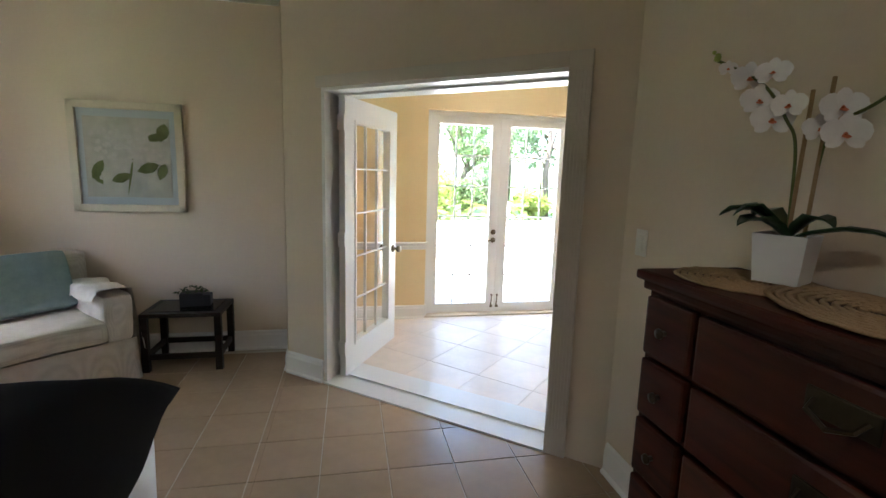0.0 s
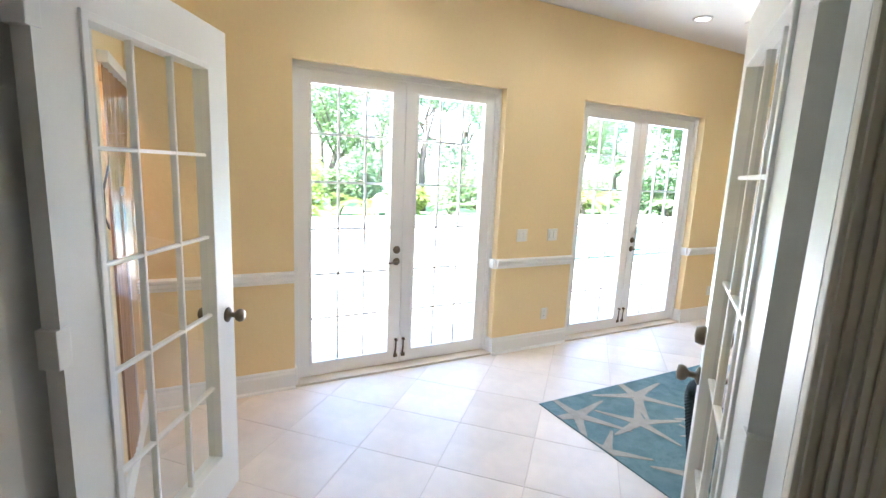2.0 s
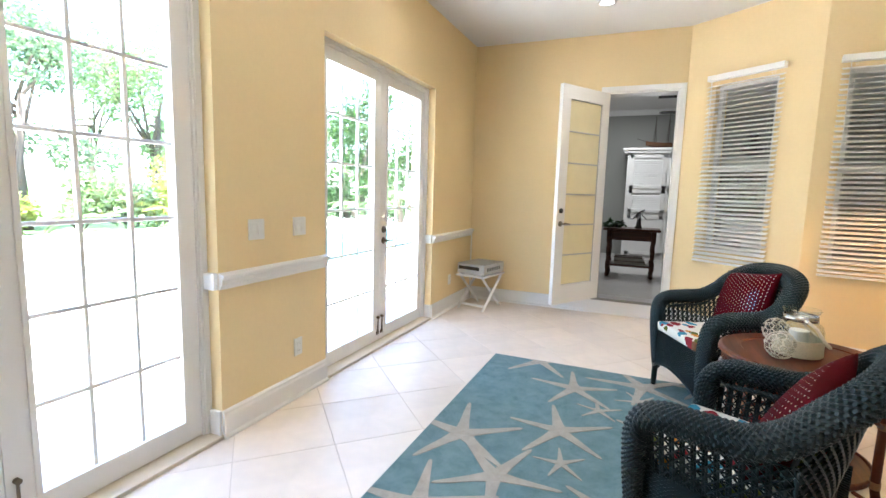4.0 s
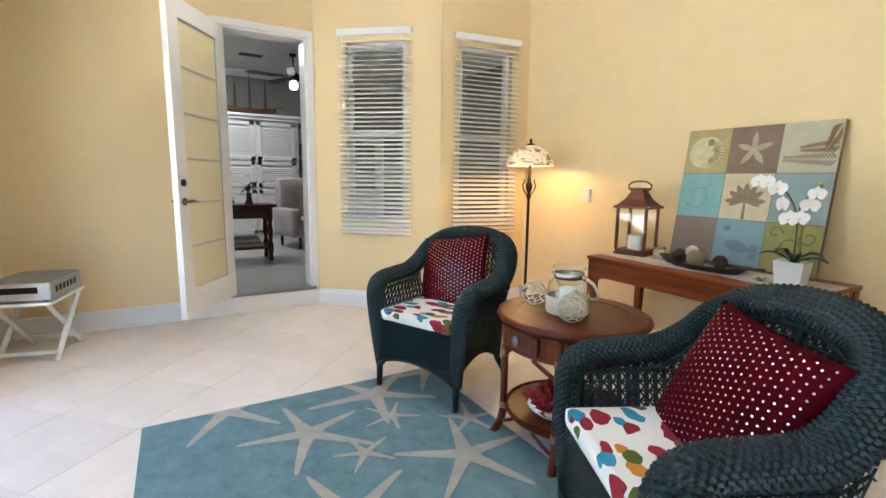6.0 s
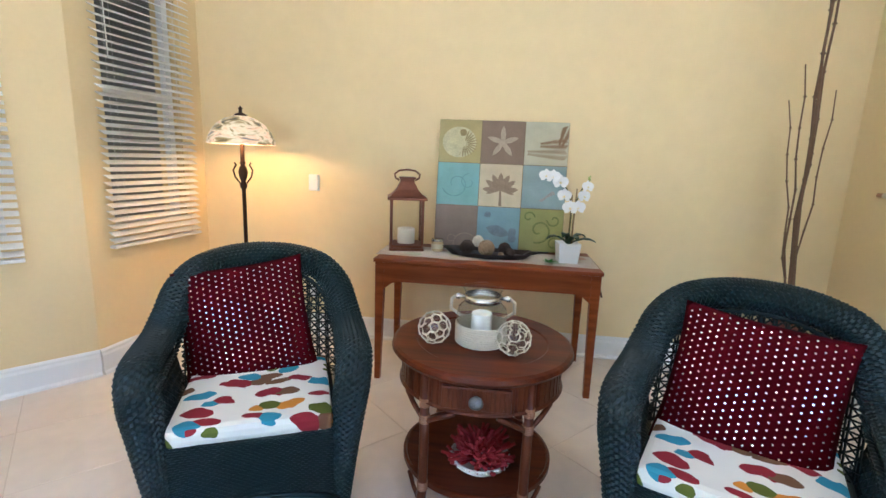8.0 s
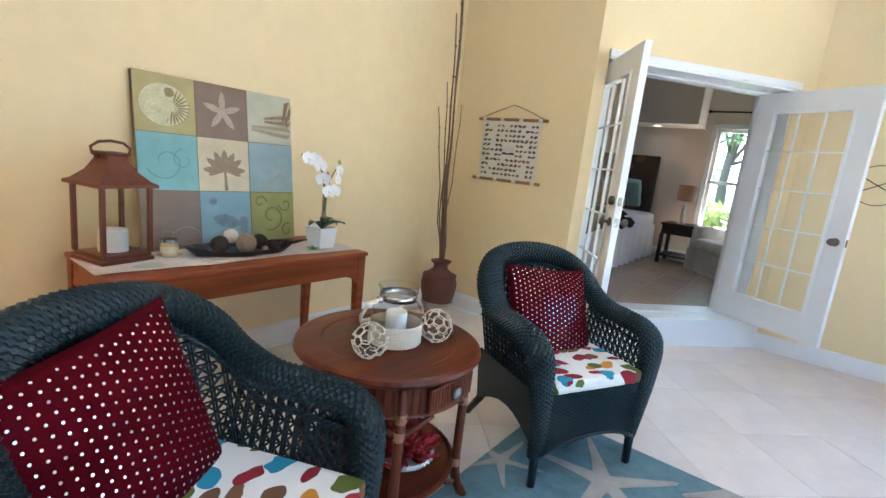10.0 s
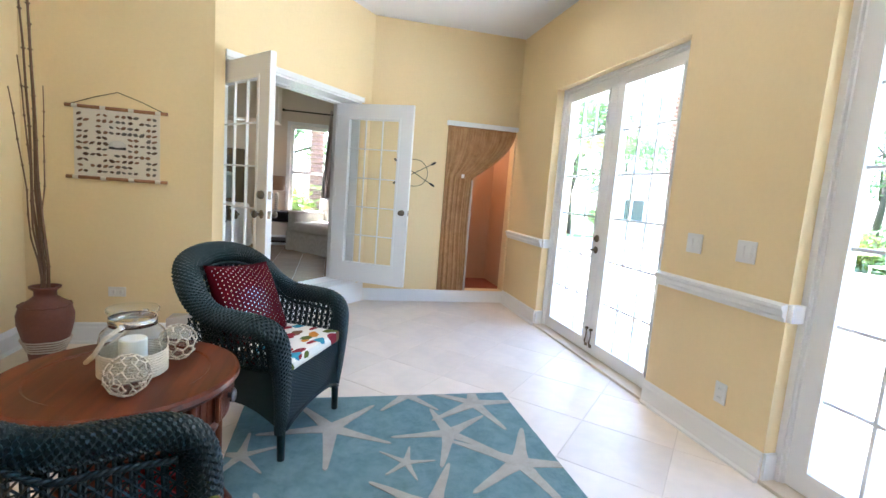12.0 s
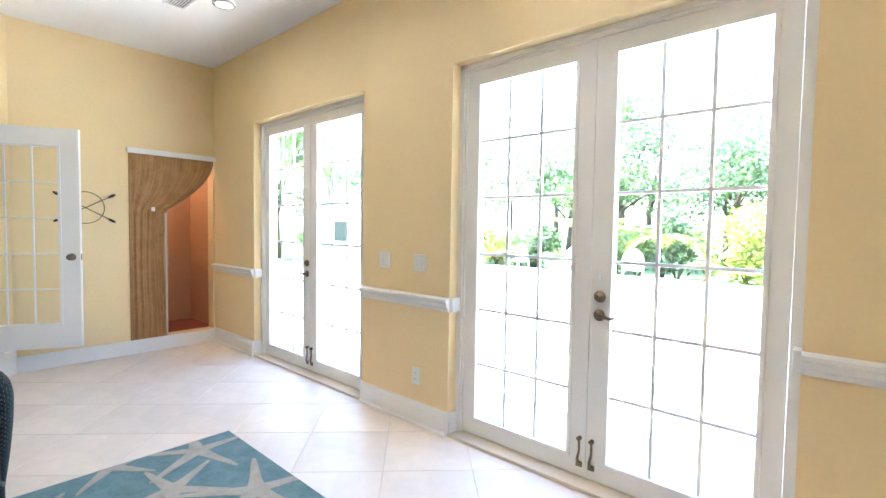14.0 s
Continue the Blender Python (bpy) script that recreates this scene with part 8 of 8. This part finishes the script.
def tree(x, y, h, spread, seed, leaf, label, count=6000):
    g = random.Random(seed)
    t = thing("tree", label, "tree", pose(x, y, -0.2), "garden trees")
    bm = rod([(0, 0, 0), (g.uniform(-0.2, 0.2), g.uniform(-0.2, 0.2), h * 0.3), (g.uniform(-0.4, 0.4), g.uniform(-0.3, 0.3), h * 0.6)], [0.20, 0.15, 0.10], 8)
    tips = []
    for k in range(8):
        a = 2 * math.pi * k / 8 + g.uniform(-0.3, 0.3)
        z0 = h * g.uniform(0.3, 0.58)
        e = Vector((math.cos(a) * spread * g.uniform(0.4, 0.85), math.sin(a) * spread * g.uniform(0.4, 0.85), h * g.uniform(0.32, 0.95)))
        tube(bm, [(0, 0, z0), e * 0.5 + Vector((0, 0, z0 * 0.5 + 0.2)), e], [0.07, 0.045, 0.02], 5)
        tips += [e, e * 0.75 + Vector((0, 0, z0 * 0.2))]
    part("trunk", bm, BARK, t, "forked grey trunk and limbs", smooth=True)
    bm = bmesh.new()
    tips += [Vector((g.uniform(-0.4, 0.4) * spread, g.uniform(-0.4, 0.4) * spread, h * g.uniform(0.7, 1.0))) for _ in range(7)]
    for e in tips:
        q = spread * g.uniform(0.28, 0.48)
        leaves(bm, e, (q, q, q * 0.7), count // len(tips), 0.20, g)
    part("crown", bm, leaf, t, "uneven leafy crown")


def palm_frond(bm, base, az, ln, droop, g, leaf_ln, n=16):
    pts = []
    for k in range(n + 1):
        s = k / n
        r = ln * s * (1 - 0.18 * s * droop)
        z = ln * (0.55 * s - 0.85 * droop * s * s)
        pts.append(Vector(base) + Vector((math.cos(az) * r, math.sin(az) * r, z)))
    tube(bm, pts[::4], [0.014, 0.012, 0.009, 0.006, 0.003][:len(pts[::4])], 4)
    for k in range(2, n):
        t = (pts[k + 1] - pts[k - 1]).normalized()
        side = t.cross(Vector((0, 0, 1))).normalized()
        w = math.sin(math.pi * (k / n) ** 0.8) * leaf_ln + 0.06
        for s in (1, -1):
            for q in (0.0, 0.5):
                p = pts[k].lerp(pts[k + 1], q)
                d = (side * s + t * 0.7 + Vector((0, 0, -0.30 - g.uniform(0, 0.2)))).normalized()
                leaf_quad(bm, p, d, Vector((0, 0, 1)), w, 0.022)


def palm(x, y, h, seed, leaf, bark, label, ln=1.7, count=13, r=0.11, group="garden palms"):
    g = random.Random(seed)
    t = thing("palm_tree", label, "palm", pose(x, y, -0.2), group)
    pts = [(0.15 * math.sin(k * 0.5) * k / 8, 0.0, h * k / 14) for k in range(15)]
    if h > 0.5:
        bm = rod(pts, [r * (1.15 - 0.25 * k / 14) for k in range(15)], 10)
        for k in range(int(h / 0.12)):
            s = k * 0.12 / h
            i = min(13, int(s * 14))
            p = Vector(pts[i]).lerp(Vector(pts[i + 1]), s * 14 - i)
            lathe(bm, [(r * 0.98, -0.03), (r * 1.22, 0.02), (r * 0.95, 0.05)], 10, Matrix.Translation(p), cap=False)
        part("trunk", bm, bark, t, "ringed palm trunk")
    bm = bmesh.new()
    for k in range(count):
        palm_frond(bm, pts[-1], 2 * math.pi * k / count + g.uniform(-0.2, 0.2), ln * g.uniform(0.8, 1.15), g.uniform(0.25, 1.1), g, ln * 0.24)
    part("crown", bm, leaf, t, "arching feather fronds")


def shrub(x, y, w, h, seed, leaf, label, ln=0.2, count=1500):
    g = random.Random(seed)
    t = thing("shrub", label, "shrub", pose(x, y, -0.2), "garden shrubs")
    bm = bmesh.new()
    for k in range(5):
        a = g.uniform(0, 6.28)
        tube(bm, [(0, 0, 0), (math.cos(a) * w * 0.2, math.sin(a) * w * 0.2, h * 0.4), (math.cos(a) * w * 0.4, math.sin(a) * w * 0.4, h * 0.8)], [0.03, 0.02, 0.01], 5)
    part("branches", bm, BARK, t)
    bm = bmesh.new()
    for k in range(7):
        c_ = (g.uniform(-0.6, 0.6) * w / 2, g.uniform(-0.4, 0.4) * w / 2, h * g.uniform(0.25, 0.8))
        q = w * g.uniform(0.18, 0.34)
        leaves(bm, c_, (q, q, h * 0.24), count // 7, ln, g)
    part("leaves", bm, leaf, t, "dense small leaves")


rng = random.Random(21)
for k in range(15):
    x = -26 + k * 3.9 + rng.uniform(-0.8, 0.8)
    tree(x, 17.5 + rng.uniform(-1.5, 3.0), rng.uniform(5.2, 7.4), rng.uniform(2.2, 3.1), 100 + k, (LEAF_A, LEAF_B)[k % 2], "leafy green tree behind the patio")
for k in range(11):
    x = -22 + k * 4.6 + rng.uniform(-1, 1)
    tree(x, 24 + rng.uniform(-1.5, 2.0), rng.uniform(8.0, 10.0), rng.uniform(3.0, 3.8), 300 + k, LEAF_B, "tall dark green tree behind the garden", 2200)
for k in range(26):
    x = -20 + k * 1.6 + rng.uniform(-0.4, 0.4)
    shrub(x, 13.6 + rng.uniform(-0.5, 1.0), rng.uniform(1.7, 2.5), rng.uniform(1.5, 2.9), 200 + k, (LEAF_A, LEAF_B, LEAF_C)[k % 3], "bushy green shrub at the patio edge")
for k, (x, y, h, ln, lf) in enumerate(((2.2, 13.2, 0.35, 1.6, LEAF_C), (5.0, 13.5, 0.5, 1.8, LEAF_C), (8.5, 13.3, 0.4, 1.6, LEAF_A), (-2.2, 13.0, 1.6, 1.7, LEAF_C), (-3.6, 13.6, 0.5, 1.8, LEAF_A), (-6.5, 13.0, 0.5, 1.8, LEAF_C),
                                       (0.0, 13.4, 1.3, 1.8, LEAF_C), (-9.5, 12.9, 1.0, 1.9, LEAF_A), (11.5, 13.2, 0.6, 1.8, LEAF_C), (15.5, 13.0, 0.8, 2.0, LEAF_C), (-13.0, 13.4, 0.9, 2.0, LEAF_C), (19.5, 13.4, 2.4, 2.2, LEAF_A))):
    palm(x, y, h, 40 + k, lf, BARK, "feathery yellow-green palm at the patio edge" if lf is LEAF_C else "feathery green palm at the patio edge", ln)
palm(-7.6, 7.8, 5.6, 77, LEAF_A, REDBARK, "tall palm with reddish ringed trunk", 2.3, 16, 0.20)
palm(-11.0, 6.0, 3.4, 78, LEAF_C, BARK, "garden palm beside the house", 2.0, 14, 0.14)
palm(-7.2, -1.2, 1.0, 79, LEAF_C, BARK, "low palm outside the bedroom window", 1.8, 14, 0.14)
palm(-9.0, -2.6, 5.0, 80, LEAF_A, REDBARK, "tall palm outside the bedroom window", 2.2, 14, 0.17)
for k, (x, y) in enumerate(((-7.0, -3.4), (-8.2, -0.6), (-10.0, -1.8), (-9.0, -4.6))):
    shrub(x, y, 2.0, 1.4, 260 + k, (LEAF_C, LEAF_A)[k % 2], "bright shrub outside the bedroom window")
for k, (x, y) in enumerate(((-15, -4), (-15.5, 0.5), (-15, 5), (-16, 9))):
    tree(x, y, 6.5, 2.8, 400 + k, LEAF_A, "leafy tree beside the house")

for k, (x, y) in enumerate(((19.0, 3.0), (19.4, 6.0), (19.0, 9.0), (20.2, 0.8), (19.6, 11.4))):
    shrub(x, y, 2.6, 2.2 + 0.3 * (k % 3), 500 + k, (LEAF_E, LEAF_A)[k % 2], "bushy green shrub beside the pool")
for k, (x, y, h) in enumerate(((18.2, 4.6, 0.7), (18.4, 7.8, 1.4), (18.8, 10.4, 0.8))):
    palm(x, y, h, 520 + k, LEAF_A, BARK, "feathery palm beside the pool", 2.0)
for k, (x, y) in enumerate(((24, -1), (24.5, 4), (24, 9), (25, 14))):
    tree(x, y, 7.0 + k % 2, 3.0, 540 + k, LEAF_E, "leafy green tree beyond the pool")

# white patio chairs
OUTW = mat("white_outdoor_plastic", (0.8, 0.8, 0.8), rough=0.5, spread=0.03)
base_chair = None
for x, y, a in ((-3.4, 10.4, 170), (-1.6, 10.6, 185), (0.3, 10.2, 200), (4.6, 10.6, 180)):
    if base_chair is None:
        ch = thing("patio_chair", "white rounded-back plastic chair on the patio", "chair", pose(x, y, -0.03, 0, 0, a), "white patio chairs")
        part("seat", boxed(-0.27, -0.26, 0.38, 0.27, 0.26, 0.41, 0.012), OUTW, ch)
        bm = bmesh.new()
        pts = [(0.27 * math.cos(b), 0.62 + 0.32 * math.sin(b)) for b in [math.pi * i / 14 for i in range(15)]] + [(-0.27, 0.40), (0.27, 0.40)]
        prism(bm, pts, -0.015, 0.015, pose(0, -0.26, 0, 90 - 10))
        part("backrest", bm, OUTW, ch)
        for sx in (1, -1):
            for sy in (1, -1):
                part("leg", rod([(sx * 0.24, sy * 0.23, 0.38), (sx * 0.26, sy * 0.25, 0.0)], 0.02, 6), OUTW, ch)
        base_chair = ch
    else:
        copy_thing(base_chair, pose(x, y, -0.03, 0, 0, a))

# neighbouring pavilion behind the trees
hs = thing("garden_pavilion", "low white pavilion with a grey roof beyond the patio", "building", pose(-13.5, 12.0, -0.2, 0, 0, 12))
part("wall", boxed(-2.2, -1.5, 0, 2.2, 1.5, 2.2), mat("white_render", (0.7, 0.69, 0.66), rough=0.8), hs)
bm = bmesh.new()
prism(bm, [(-2.7, 2.15), (2.7, 2.15), (0.0, 3.1)], -1.9, 1.9, pose(0, 0, 0, 90))
part("roof", bm, mat("grey_shingle", (0.30, 0.30, 0.31), rough=0.9, grain=20, bump=0.3), hs, "low grey gabled roof")
wn_ = part("window", boxed(-0.5, -1.53, 0.9, 0.5, -1.49, 1.8), mat("dark_pane", (0.05, 0.07, 0.08), rough=0.1), hs, "dark window")

# ---- floor tiles ----
floor_ob = bpy.data.objects["floor"]
bed_floor = bpy.data.objects["bedroom_floor"]


def tile_mesh(poly, top, depth=0.010, ch=0.002):
    cx = sum(p[0] for p in poly) / len(poly)
    cy = sum(p[1] for p in poly) / len(poly)
    k = len(poly)
    size = max(math.hypot(p[0] - cx, p[1] - cy) for p in poly)
    ins = [(cx + (x - cx) * (1 - ch / max(size, 0.02)), cy + (y - cy) * (1 - ch / max(size, 0.02))) for x, y in poly]
    verts = [(x - cx, y - cy, -depth) for x, y in poly] + [(x - cx, y - cy, -ch) for x, y in poly] + [(x - cx, y - cy, 0) for x, y in ins]
    faces = [tuple(range(2 * k, 3 * k))]
    for i in range(k):
        q = (i + 1) % k
        faces += [(i, q, k + q, k + i), (k + i, k + q, 2 * k + q, 2 * k + i)]
    me = bpy.data.meshes.new("tile")
    me.from_pydata(verts, [], faces)
    return me, (cx, cy, top)


def lay(poly_full, clips, parent, material, top, cache):
    poly = poly_full
    for q in clips:
        poly = clip(poly, *q)
    if len(poly) < 3:
        return
    whole = len(poly) == len(poly_full) and all(abs(a[0] - b[0]) + abs(a[1] - b[1]) < 1e-6 for a, b in zip(poly, poly_full))
    if whole and "me" in cache:
        me = cache["me"]
        ctr = (sum(p[0] for p in poly) / 4, sum(p[1] for p in poly) / 4, top)
    else:
        me, ctr = tile_mesh(poly, top)
        me.materials.append(material)
        if whole:
            cache["me"] = me
    ob = new("tile", me)
    ob.parent = parent
    ob.matrix_basis = Matrix.Translation(ctr)


H = 0.362
G = 0.0022
cache = {}
for i in range(-6, 20):
    for k in range(-2, 14):
        if (i + k) % 2:
            continue
        cx, cy = 0.24 + H * i, -0.95 + H - H * k
        if not (-1.3 < cx < 6.2 and -4.6 < cy < 0.4):
            continue
        # outside the room, past the angled walls
        if 0.651 * cx + 0.759 * cy < -1.943 - 0.40 and cx < 0.56 or (cx < 0.20 and cy < -3.0):
            continue
        if cx - 5.0 > 0.85 + (cy + 3.32) and cy < -2.6:
            continue
        d = H - G * 1.414
        lay([(cx - d, cy), (cx, cy - d), (cx + d, cy), (cx, cy + d)], [(0, 1, 0.02)], floor_ob, TILE, 0.0, cache)
cache = {}
B = 0.335
fa, fb = on_diag(0, BF), on_diag(1.93, BF)
nrm = Vector((fa.y - fb.y, fb.x - fa.x, 0)).normalized()
pt0 = fa
lim = -(nrm.x * pt0.x + nrm.y * pt0.y)
for i in range(-11, 5):
    for k in range(-6, 13):
        x0, y0 = -0.66 + B * i, -2.88 + B - B * k - B + B
        if x0 > BX1 or x0 < BX0 - 0.2 or y0 > BN or y0 - B < BY0:
            continue
        q = [(x0 + 0.0025, y0 - B + 0.0025), (x0 + B - 0.0025, y0 - B + 0.0025), (x0 + B - 0.0025, y0 - 0.0025), (x0 + 0.0025, y0 - 0.0025)]
        if x0 < b_b.x:
            lay(q, [(1, 0, b_b.x), (0, 1, BN)], bed_floor, BTILE, STEP, cache)
        if x0 + B > b_b.x:
            lay(q, [(-1, 0, -b_b.x), (1, 0, BX1), (-nrm.x, -nrm.y, lim)], bed_floor, BTILE, STEP, cache)
